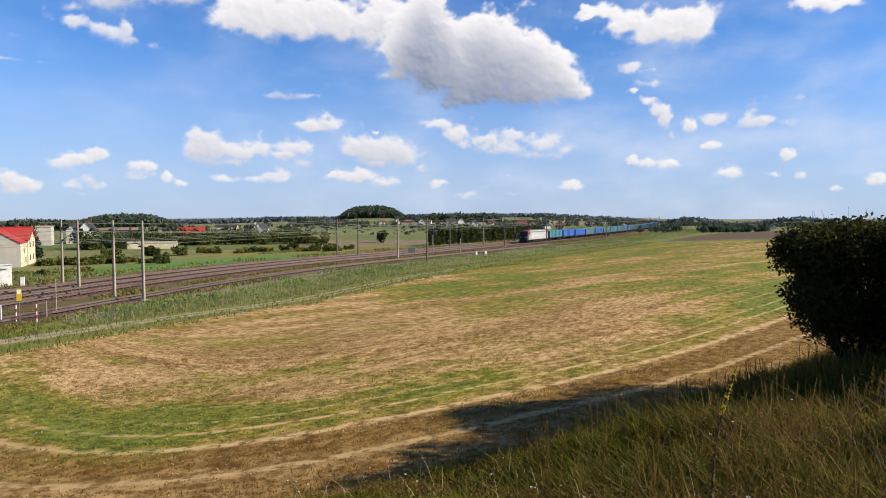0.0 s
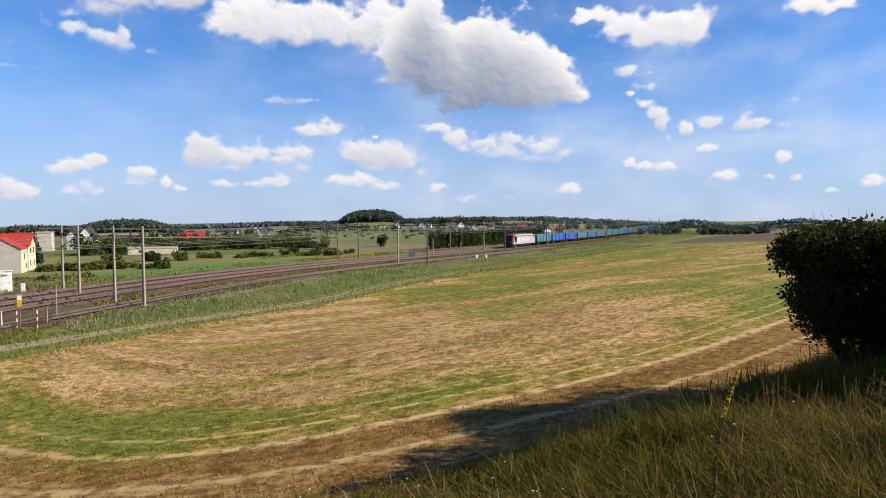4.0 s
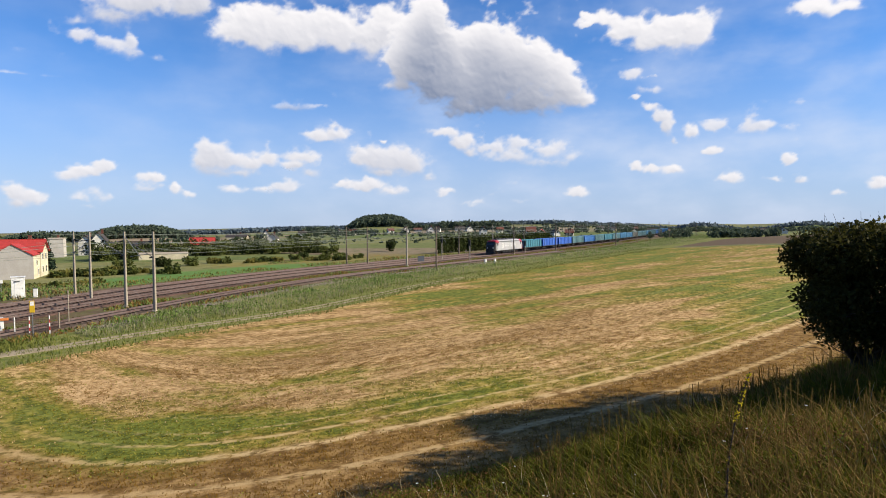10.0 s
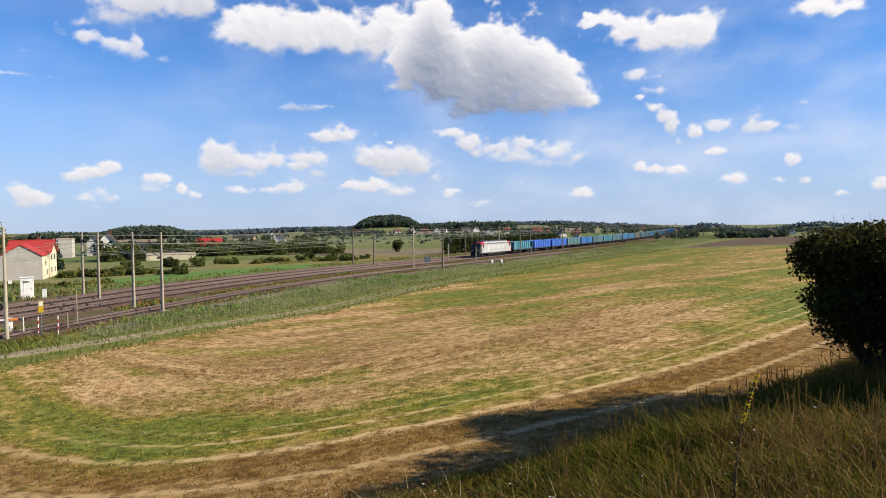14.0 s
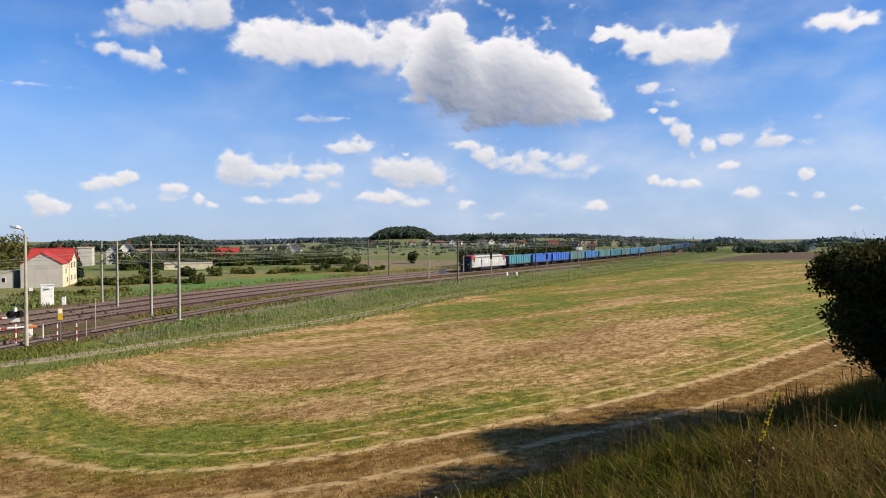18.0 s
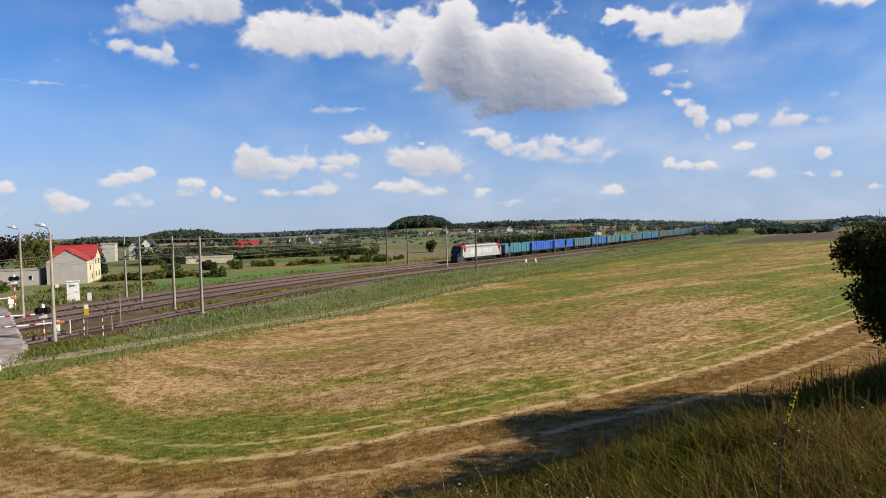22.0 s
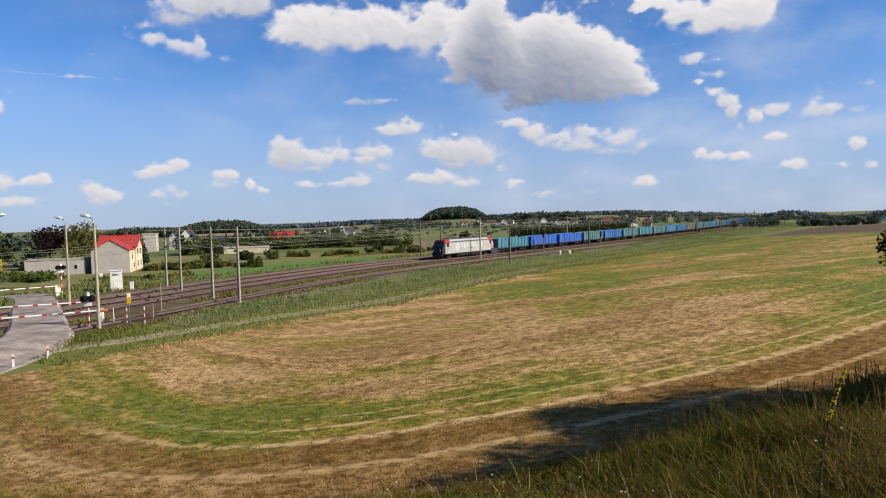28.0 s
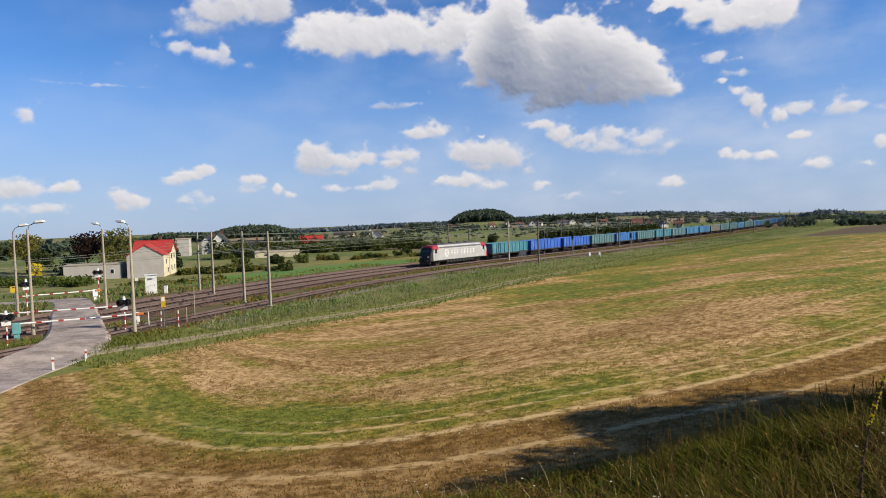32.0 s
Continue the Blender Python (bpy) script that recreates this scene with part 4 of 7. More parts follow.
def build_wagon():
    """A four-axle open wagon 14.04 m over its buffers; origin at its front end on the rails."""
    wagon = thing("open_wagon", 0, 0, 0, 0, "open freight wagon with ribbed steel sides, worn paint", "wagon", "wagons of the train")
    a, b, w, low, top = 0.62, 13.42, 1.38, 1.22, 3.25
    for y in (-w, w):
        bm = bmesh.new()
        box(bm, ((a + b) / 2, y, (low + top) / 2), (b - a, 0.06, top - low))
        part("side_wall", bm, WAGON_PAINT, wagon)
        for k in range(10):
            x = a + 0.1 + k * (b - a - 0.2) / 9
            bm = bmesh.new()
            box(bm, (x, y * 1.055, (low + top) / 2 + 0.02), (0.15, 0.12, top - low))
            part("side_post", bm, WAGON_PAINT, wagon)
        bm = bmesh.new()
        box(bm, ((a + b) / 2, y * 1.03, top + 0.04), (b - a + 0.1, 0.20, 0.12), bevel=0.02)
        part("top_rail", bm, WAGON_PAINT, wagon)
        bm = bmesh.new()
        box(bm, ((a + b) / 2, y * 1.02, low - 0.10), (b - a + 0.2, 0.14, 0.26), bevel=0.02)
        part("side_sill", bm, DARK_STEEL, wagon)
    for x in (a, b):
        bm = bmesh.new()
        box(bm, (x, 0, (low + top) / 2), (0.08, 2 * w, top - low))
        for y in (-0.7, 0, 0.7):
            box(bm, (x + (0.06 if x > 5 else -0.06), y, (low + top) / 2), (0.1, 0.12, top - low))
        part("end_wall", bm, WAGON_PAINT, wagon)
        buffers(wagon, x, 1 if x > 5 else -1)
    bm = bmesh.new()
    box(bm, ((a + b) / 2, 0, low - 0.12), (b - a, 2.5, 0.2))
    box(bm, ((a + b) / 2, 0, low - 0.40), (b - a, 0.5, 0.4))
    for x in (5.0, 7.0, 9.0):
        box(bm, (x, 0, low - 0.35), (0.16, 2.4, 0.3))
    tube(bm, (6.0, 0.6, 0.75), (7.2, 0.6, 0.75), 0.2, n=10)
    part("underframe", bm, DARK_STEEL, wagon)
    wheels = []
    bogie(wagon, 2.52, 1.8, 0.46, wheels, False)
    bogie(wagon, 11.52, 1.8, 0.46, wheels, False)
    return wagon, wheels


def paint_wagon(wagon, colour):
    for o in wagon.children:
        o.color = (*colour, 1)


TEAL_PAINT, BLUE_PAINT, DEEP_BLUE, GREY_TEAL, RUST_PAINT, SKY_PAINT = (0.0204, 0.136, 0.184), (0.00816, 0.0884, 0.286), (0.00544, 0.068, 0.354), (0.0476, 0.116, 0.129), (0.102, 0.0884, 0.068), (0.0204, 0.122, 0.245)
PAINTS = [TEAL_PAINT, DEEP_BLUE, DEEP_BLUE, GREY_TEAL, BLUE_PAINT, GREY_TEAL, TEAL_PAINT, GREY_TEAL, SKY_PAINT, SKY_PAINT, RUST_PAINT, GREY_TEAL, GREY_TEAL, SKY_PAINT,
          GREY_TEAL, GREY_TEAL, BLUE_PAINT, GREY_TEAL, RUST_PAINT, SKY_PAINT, BLUE_PAINT, GREY_TEAL, BLUE_PAINT, GREY_TEAL, BLUE_PAINT, GREY_TEAL]
NAMES = {TEAL_PAINT: "teal", BLUE_PAINT: "blue", DEEP_BLUE: "bright deep blue", GREY_TEAL: "faded grey-green", RUST_PAINT: "rusty brown-grey", SKY_PAINT: "light blue"}
LOCO, LOCO_WHEELS = build_loco()
WAGON, WAGON_WHEELS = build_wagon()
WAGONS = [WAGON] + [copy_thing(WAGON, Matrix()) for _ in PAINTS[1:]]
for w, c in zip(WAGONS, PAINTS):
    paint_wagon(w, c)
    tagged(w, NAMES[c] + " open freight wagon with ribbed steel sides")


def front_of_train(t):
    """Where the front of the locomotive is along the line, in metres."""
    return np.interp(t, TRAIN_T, TRAIN_S)


TRAIN_T = [0, 6, 9, 13, 19, 23, 28, 32]
TRAIN_S = [93.0, 75.7, 67.4, 55.7, 37.9, 26.2, 11.3, -1.1]


def on_rails(s, long):
    """The pose of a vehicle whose front is at s."""
    a, b = on_line(s + long * 0.2), on_line(s + long * 0.8)
    d = (b - a).normalized()
    p = a - d * long * 0.2
    return Matrix.Translation((p.x, p.y, RAIL_TOP)) @ pose(0, 0, 0, 0, 0, math.degrees(math.atan2(d.y, d.x)))


def motions():
    times = [0, 2, 4, 6, 8, 10, 12, 14, 16, 18, 20, 22, 24, 26, 28, 30, 32]
    walk(LOCO, [(t, on_rails(front_of_train(t), 18.98)) for t in times])
    for k, w in enumerate(WAGONS):
        walk(w, [(t, on_rails(front_of_train(t) + 19.2 + 14.1 * k, 14.04)) for t in times])
    for ob, drift, sink in CLOUD_BANKS:
        walk(ob, [(t, pose(0, 0, EYE + CLOUD_FAR * math.tan(radians(sink * f)), 0, 0, -drift * f)) for t, f in DRIFT])
    fine = [k * 0.2 for k in range(161)]
    for w in LOCO_WHEELS:
        x, y, z = w.matrix_basis.translation
        walk(w, [(t, pose(x, y, z) @ Matrix.Rotation(-(front_of_train(0) - front_of_train(t)) / 0.62, 4, "Y")) for t in fine])

# ---- the level crossing ----
def v_of(x, y):
    return float(line_coords([x], [y])[1][0])


def strip(name, pts, half, z, mat, label, category, parts=1):
    """A road over points given as (x, y, half width)."""
    verts, faces = [], []
    pts = [Vector(p) for p in pts]
    for i, p in enumerate(pts):
        a, b = pts[max(i - 1, 0)], pts[min(i + 1, len(pts) - 1)]
        d = (b - a)
        d = Vector((d.x, d.y, 0)).normalized()
        n = Vector((d.y, -d.x, 0))
        across = [p + n * p.z * k for k in (-1.16, -1, -0.33, 0.33, 1, 1.16)]
        for q, h, dz in zip(across, ground([q.x for q in across], [q.y for q in across]), (-0.15, z, z, z, z, -0.15)):
            rise = float(smooth01(v_of(q.x, q.y), -15, -11.5) * smooth01(v_of(q.x, q.y), 14, 10.5)) * 0.4 if name == "road" else 0.0
            verts.append((q.x, q.y, float(h) + dz + rise))
        if i:
            o = 6 * i
            faces += [(o - 6 + k, o - 5 + k, o + 1 + k, o + k) for k in range(5)]
    return tagged(raw(name, verts, faces, mat), label, category, kind="structure")


def finer(pts, n=8):
    out = []
    for k in range(len(pts) - 1):
        p0, p1, p2, p3 = (Vector(pts[min(max(k + j, 0), len(pts) - 1)]) for j in (-1, 0, 1, 2))
        for i in range(n):
            t = i / n
            out.append(0.5 * (2 * p1 + (p2 - p0) * t + (2 * p0 - 5 * p1 + 4 * p2 - p3) * t * t + (3 * p1 - p0 - 3 * p2 + p3) * t ** 3))
    return out + [Vector(pts[-1])]


strip("road", finer([(-26, 10, 2.0), (-31.0, 25, 2.2), (-33.6, 33.4, 2.4), (-34.9, 39.2, 2.55), (-37.0, 44.4, 2.3), (-41.0, 49.8, 1.95), (-47.3, 57.3, 1.95), (-54, 65.3, 1.95), (-60.5, 73, 2.0), (-66, 77.5, 2.0), (-78, 80.5, 1.8), (-115, 84, 1.6)]), 3, 0.05, TARMAC,
      "worn pale asphalt road over the level crossing", "road")
for k, off in enumerate((-0.62, 0.62)):
    track = [(-33.5 + off, 42 - off * 0.3, 0.4), (-29.4 + off * 0.8, 46.8 - off * 0.5, 0.36), (-23.8 + off * 0.8, 55.6 - off * 0.45, 0.30), (-15.8 + off * 0.85, 66.8 - off * 0.4, 0.26), (-9.8 + off * 0.9, 80.0 - off * 0.4, 0.22), (-4.6 + off * 0.9, 93.0 - off * 0.4, 0.18), (3.0 + off, 107.0 - off * 0.5, 0.12)]
    strip("farm_track", finer(track), 1, 0.02 + 0.01 * k, DIRT, "pale dirt wheel track along the field edge", "dirt track")


strip("farm_track", finer([(-36.2, 38.6, 1.5), (-34.2, 41.2, 1.35), (-31.8, 44.2, 0.95), (-29.2, 47.4, 0.55)]), 1, 0.035, DIRT, "bare dirt apron where the farm track meets the road", "dirt track")


def stripes(bm, a, b, r, n, mats=(0, 1)):
    """A round bar from a to b in n bands, coloured in turn, in one piece."""
    a, b = Vector(a), Vector(b)
    turn = (b - a).to_track_quat("Z", "Y").to_matrix()
    rings = [[bm.verts.new(a.lerp(b, k / n) + turn @ Vector((r * math.cos(q * math.tau / 8), r * math.sin(q * math.tau / 8), 0))) for q in range(8)] for k in range(n + 1)]
    for k in range(n):
        for q in range(8):
            f = bm.faces.new((rings[k][q], rings[k][(q + 1) % 8], rings[k + 1][(q + 1) % 8], rings[k + 1][q]))
            f.material_index = mats[k % len(mats)]
    bm.faces.new(rings[0][::-1])
    bm.faces.new(rings[-1])


def street_lamp(x, y, h, arm_to, label):
    lamp = thing("street_lamp", x, y, 0, math.degrees(math.atan2(arm_to[1] - y, arm_to[0] - x)), label, "street lamp", "lamps at the crossing")
    bm = bmesh.new()
    tube(bm, (0, 0, 0), (0, 0, h - 0.3), 0.15, 0.085, n=10)
    part("pole", bm, CONCRETE, lamp, "tapered concrete pole")
    bm = bmesh.new()
    tube(bm, (0, 0, h - 0.5), (0.15, 0, h), 0.04, n=8)
    tube(bm, (0.15, 0, h), (0.6, 0, h + 0.22), 0.035, n=8)
    part("arm", bm, STEEL, lamp)
    bm = bmesh.new()
    prism(bm, [[(0.5 + x0, y0 * w, h + 0.22 + z0 * hh + 0.10 * x0) for y0, z0 in ((-1, 0), (-0.7, 0.8), (0, 1), (0.7, 0.8), (1, 0), (0, -0.5))] for x0, w, hh in ((0, 0.1, 0.1), (0.2, 0.2, 0.2), (0.75, 0.2, 0.19), (0.95, 0.08, 0.08))])
    part("lamp_head", bm, WHITE, lamp, "white lamp head")
    return lamp


street_lamp(-35.5, 49.9, 9.3, (-46, 52), "tall concrete street lamp beside the near barrier")
street_lamp(-49.0, 64.2, 9.4, (-60, 66), "concrete street lamp between the road and the tracks")
street_lamp(-44.2, 48.6, 9.5, (-34, 52), "concrete street lamp across the road, white head")
street_lamp(-54.6, 58.2, 9.4, (-44, 62), "slim concrete street lamp by the far tracks")


def barrier(x, y, to, label, box_mat, short=False):
    """A closed half-barrier: cabinet, post and striped boom."""
    d = Vector((to[0] - x, to[1] - y, 0))
    ob = thing("level_crossing_barrier", x, y, 0, math.degrees(math.atan2(d.y, d.x)), label, "barrier", "crossing barriers")
    n = d.length
    bm = bmesh.new()
    box(bm, (-0.1, 0, 0.95), (0.6, 0.5, 0.9), bevel=0.03)
    box(bm, (-0.1, 0, 0.45), (0.4, 0.35, 0.9), bevel=0.02)
    part("drive_cabinet", bm, box_mat, ob)
    bm = bmesh.new()
    stripes(bm, (0.1, 0.3, 1.28), (n, 0.3, 1.22), 0.075, max(6, int(n / 0.40)), (0, 0, 0, 1))
    part("boom", bm, [WHITE, RED], ob, "white and red striped boom")
    bm = bmesh.new()
    box(bm, (-0.45, 0.3, 1.28), (0.6, 0.10, 0.22), bevel=0.02)
    part("counterweight", bm, ORANGE, ob)
    return ob


barrier(-44.4, 47.2, (-37.2, 52.6), "closed barrier boom with a teal drive cabinet", TEAL)
barrier(-37.6, 52.9, (-40.5, 50.9), "white drive cabinet with its short boom beside the lamp", WHITE)
barrier(-58.6, 74.6, (-64.5, 69.0), "far closed barrier boom with a white cabinet", WHITE)
barrier(-52.0, 53.0, (-43.5, 58.5), "second barrier boom nearer the rails", STEEL)


def signal(x, y, h, face, label, lights=True):
    """A crossing warning signal: striped post, dark hood with two lamps, board below."""
    ob = thing("crossing_signal", x, y, 0, face, label, "signal", "crossing signals")
    bm = bmesh.new()
    stripes(bm, (0, 0, 0), (0, 0, h), 0.06, 7, (0, 1))
    part("post", bm, [WHITE, RED], ob, "red and white striped post")
    bm = bmesh.new()
    for x0 in (-0.32, 0.32):
        tube(bm, (x0, -0.06, h + 0.1), (x0, -0.12, h + 0.1), 0.30, n=16)
        tube(bm, (x0, -0.12, h + 0.1), (x0, -0.42, h + 0.16), 0.16, 0.17, n=12, caps=False)
    box(bm, (0, 0, h + 0.1), (1.0, 0.10, 0.42), bevel=0.03)
    part("lamp_hood", bm, BLACK, ob, "black double lamp hood")
    for x0 in (-0.32, 0.32):
        bm = bmesh.new()
        tube(bm, (x0, -0.125, h + 0.1), (x0, -0.135, h + 0.1), 0.12, n=14)
        part("lens", bm, GLASS, ob)
    bm = bmesh.new()
    box(bm, (0, -0.07, h - 0.38), (0.62, 0.03, 0.3))
    part("board", bm, WHITE, ob)
    bm = bmesh.new()
    tube(bm, (0, 0, h + 0.32), (0, 0, h + 0.62), 0.14, 0.10, n=10)
    part("bell", bm, WHITE, ob)
    return ob


signal(-36.9, 50.6, 2.5, 20, "black twin crossing signal on a striped post by the near lamp")
signal(-42.0, 43.6, 2.3, 40, "black crossing signal on a striped post at the verge")
signal(-56.5, 61.5, 3.3, 40, "black crossing signal on a striped post by the rails")
signal(-58.9, 75.9, 3.4, 30, "tall black crossing signal on a striped post past the tracks")


def sign_post(x, y, h, face, plate, mat, label, category="sign", bars=2, post=None):
    ob = thing("sign", x, y, ground_at(x, y), face, label, category)
    bm = bmesh.new()
    tube(bm, (0, 0, 0), (0, 0, h), 0.045, n=8)
    part("post", bm, post or STEEL, ob)
    bm = bmesh.new()
    box(bm, (0, -0.06, h - plate[1] / 2), (plate[0], 0.03, plate[1]), bevel=0.006)
    p = part("plate", bm, mat, ob)
    for k in range(bars):
        bm = bmesh.new()
        box(bm, (0, -0.08, h - plate[1] * (0.22 + 0.26 * k)), (plate[0] * 0.55, 0.012, plate[1] * 0.12))
        part("bar", bm, BLACK, p)
    return ob


sign_post(-33.9, 51.7, 2.95, 25, (0.36, 0.95), YELLOW, "tall yellow warning sign on a grey post", bars=0)
bm = bmesh.new()
box(bm, (0, -0.082, 2.72), (0.26, 0.012, 0.34))
part("symbol_field", bm, WHITE, bpy.data.objects["sign"], "white field on the yellow plate")
sign_post(-66.0, 70.0, 2.6, 40, (0.8, 0.8), YELLOW, "small pale yellow sign past the tracks", bars=1)
sign_post(-5.7, 117.8, 3.0, 25, (1.3, 1.0), BLUE_SIGN, "blue-grey board on two legs by the track", bars=0)
sign_post(-60.5, 86.0, 2.0, 30, (0.45, 0.45), WHITE, "small round white marker beside the field", bars=0)

for x, y in ((-31.9, 36.5), (-31.6, 39.1), (-23.6, 14.0)):
    ob = thing("guide_post", x, y, ground_at(x, y), 30, "short white roadside guide post with a red band", "guide post", "roadside posts")
    bm = bmesh.new()
    prism(bm, [[(a * 0.06, b * 0.04, z) for a, b in ((-1, -1), (1, -1), (1, 1), (-1, 1))] for z in (0, 0.80, 0.86)])
    part("post", bm, WHITE, ob)
    bm = bmesh.new()
    box(bm, (0, 0, 0.64), (0.13, 0.09, 0.13))
    part("band", bm, RED, ob)
for x, y in ((7.3, 142.5), (9.4, 143.2)):
    ob = thing("marker_post", x, y, ground_at(x, y), 30, "short white concrete marker post beside the line", "marker post", "line markers")
    bm = bmesh.new()
    prism(bm, [[(a * r, b * r, z) for a, b in ((-1, -1), (1, -1), (1, 1), (-1, 1))] for z, r in ((0, 0.2), (0.85, 0.19), (0.95, 0.1))])
    part("post", bm, WHITE, ob)

# wire-mesh fence between the crossing and the line
FENCE = thing("mesh_fence", -36.2, 52.2, 0, 0, "low steel mesh fence with red and white posts", "fence")
pts = [p - Vector((-36.2, 52.2, 0)) for p in (Vector((-36.0, 52.6, 0)), Vector((-34.9, 52.8, 0)), Vector((-33.6, 53.4, 0)), Vector((-34.0, 55.4, 0)), Vector((-34.6, 57.8, 0)))]
for k, p in enumerate(pts):
    bm = bmesh.new()
    stripes(bm, p, p + Vector((0, 0, 1.5 if k < 4 else 3.2)), 0.045, 5, (0, 1) if k in (1, 2) else (0, 0))
    part("post", bm, [CONCRETE if k > 2 else WHITE, RED], FENCE)
for a, b in zip(pts[:-1], pts[1:]):
    bm = bmesh.new()
    for z in np.linspace(0.15, 1.35, 9):
        tube(bm, a + Vector((0, 0, z)), b + Vector((0, 0, z)), 0.010, n=4)
    n = int((b - a).length / 0.15)
    for k in range(1, n):
        p = a.lerp(b, k / n)
        tube(bm, p + Vector((0, 0, 0.1)), p + Vector((0, 0, 1.4)), 0.009, n=4)
    part("mesh_panel", bm, RUST, FENCE)


# ---- white equipment hut ----
HUT = thing("equipment_hut", -54.6, 80.7, ground_at(-54.6, 80.7), 33, "white metal relay hut with a flat roof by the tracks", "hut")
bm = bmesh.new()
box(bm, (0, 0, 1.35), (1.45, 1.2, 2.5), bevel=0.03)
part("body", bm, WHITE, HUT)
bm = bmesh.new()
box(bm, (0, 0, 2.68), (1.62, 1.38, 0.12), bevel=0.03)
part("roof", bm, WHITE, HUT)
bm = bmesh.new()
box(bm, (0, 0, 0.06), (1.55, 1.3, 0.16))
part("plinth", bm, CONCRETE, HUT)
bm = bmesh.new()
box(bm, (0.1, -0.612, 1.3), (0.9, 0.03, 2.1), bevel=0.008)
door = part("door", bm, WHITE, HUT)
bm = bmesh.new()
box(bm, (0.45, -0.637, 1.25), (0.05, 0.03, 0.18))
part("handle", bm, DARK_STEEL, door)
bm = bmesh.new()
box(bm, (-0.1, -0.64, 2.15), (0.6, 0.02, 0.2))
part("plate", bm, STEEL, HUT)
CAB = thing("cable_cabinet", -53.0, 81.6, ground_at(-53.0, 81.6), 22, "small white cable cabinet beside the hut", "cabinet")
bm = bmesh.new()
box(bm, (0, 0, 0.55), (0.45, 0.35, 1.1), bevel=0.02)
part("body", bm, WHITE, CAB)
bm = bmesh.new()
box(bm, (0, 0, 1.13), (0.5, 0.4, 0.06), bevel=0.01)
part("lid", bm, STEEL, CAB)


# ---- masts and overhead wires ----
def mast(x, y, h, reach, toward, mat, label, strut=False):
    """A mast with a bracket that reaches over the track."""
    ob = thing("catenary_mast", x, y, ground_at(x, y), toward, label, "mast", "masts of the overhead line")
    bm = bmesh.new()
    r0, r1 = 0.165, 0.105
    prism(bm, [[(a * r, b * r * 0.8, z) for a, b in ((-1, -0.6), (-0.6, -1), (0.6, -1), (1, -0.6), (1, 0.6), (0.6, 1), (-0.6, 1), (-1, 0.6))] for z, r in ((0, r0), (h, r1))])
    part("post", bm, mat, ob)
    bm = bmesh.new()
    box(bm, (0, 0, 0.1), (0.55, 0.5, 0.28), bevel=0.04)
    part("foundation", bm, CONCRETE, ob)
    if reach:
        bm = bmesh.new()
        tube(bm, (0.1, 0, 7.3), (reach, 0, 7.0), 0.035, n=6)
        tube(bm, (0.1, 0, 5.7), (reach * 0.98, 0, 7.0), 0.04, n=6)
        tube(bm, (reach * 0.25, 0, 6.0), (reach + 0.2, 0, 5.75), 0.03, n=6)
        part("bracket", bm, STEEL, ob)
        for z in (7.3, 5.7):
            bm = bmesh.new()
            tube(bm, (0.12, 0, z), (0.5, 0, z - 0.06), 0.075, n=8)
            part("insulator", bm, DARK_STEEL, ob)
    if strut:
        bm = bmesh.new()
        tube(bm, (0.1, 0, h - 0.3), (-2.2, 0, 5.3), 0.04, n=6)
        part("strut", bm, STEEL, ob)
    return ob


MAST_BROWN = material("brown_mast", (0.17, 0.13, 0.095), 0.85, colour2=(0.11, 0.085, 0.065), scale=1.0, vary=0.15)
MAST_LABEL = "slender weathered concrete mast beside the rails"
MASTS = [(-30.5, 65.9, 1), (-35.6, 70.1, -1), (-43.3, 77.0, 1), (-48.4, 82.4, -1), (-22.9, 140.5, 1), (-18.1, 138.5, -1), (-9.4, 134.8, 1), (-3.0, 122.6, 1),
         (1.9, 181.0, -1), (11.3, 181.0, 1), (17.2, 181.5, -1), (31.6, 198.5, -1), (24.5, 222.0, 1), (58.5, 233.0, -1), (46.0, 256.0, 1), (76.0, 268.0, -1), (72.0, 300.0, 1), (103.0, 310.0, -1), (112.0, 352.0, 1), (133.0, 356.0, -1)]
for k, (x, y, side) in enumerate(MASTS):
    s, _ = line_coords([x], [y])
    turn = 90 - heading(float(s[0])) - 90
    mast(x, y, 8.3, 2.6, turn if side < 0 and v_of(x, y) < 0 else turn + 180, CONCRETE if k in (0, 1, 2, 3, 6, 9) else MAST_BROWN,
         MAST_LABEL if k in (0, 1, 2, 3, 6, 9) else "slim brown steel mast beside the rails", strut=k in (1, 7))


def wire(name, pts, r, sag, label):
    """A hanging wire over points, each span with its sag."""
    verts, faces = [], []
    path = []
    for a, b in zip(pts[:-1], pts[1:]):
        for k in range(8):
            t = k / 8
            path.append(a.lerp(b, t) - Vector((0, 0, sag * 4 * t * (1 - t))))
    path.append(pts[-1])
    for i, p in enumerate(path):
        d = (path[min(i + 1, len(path) - 1)] - path[max(i - 1, 0)]).normalized()
        n = d.cross(Vector((0, 0, 1))).normalized()
        for c, s in ((1, 0), (0, 1), (-1, 0), (0, -1)):
            verts.append(p + n * r * c + Vector((0, 0, r * s)))
        if i:
            o = 4 * i
            faces += [(o - 4 + k, o - 4 + (k + 1) % 4, o + (k + 1) % 4, o + k) for k in range(4)]
    return raw(name, verts, faces, COPPER)


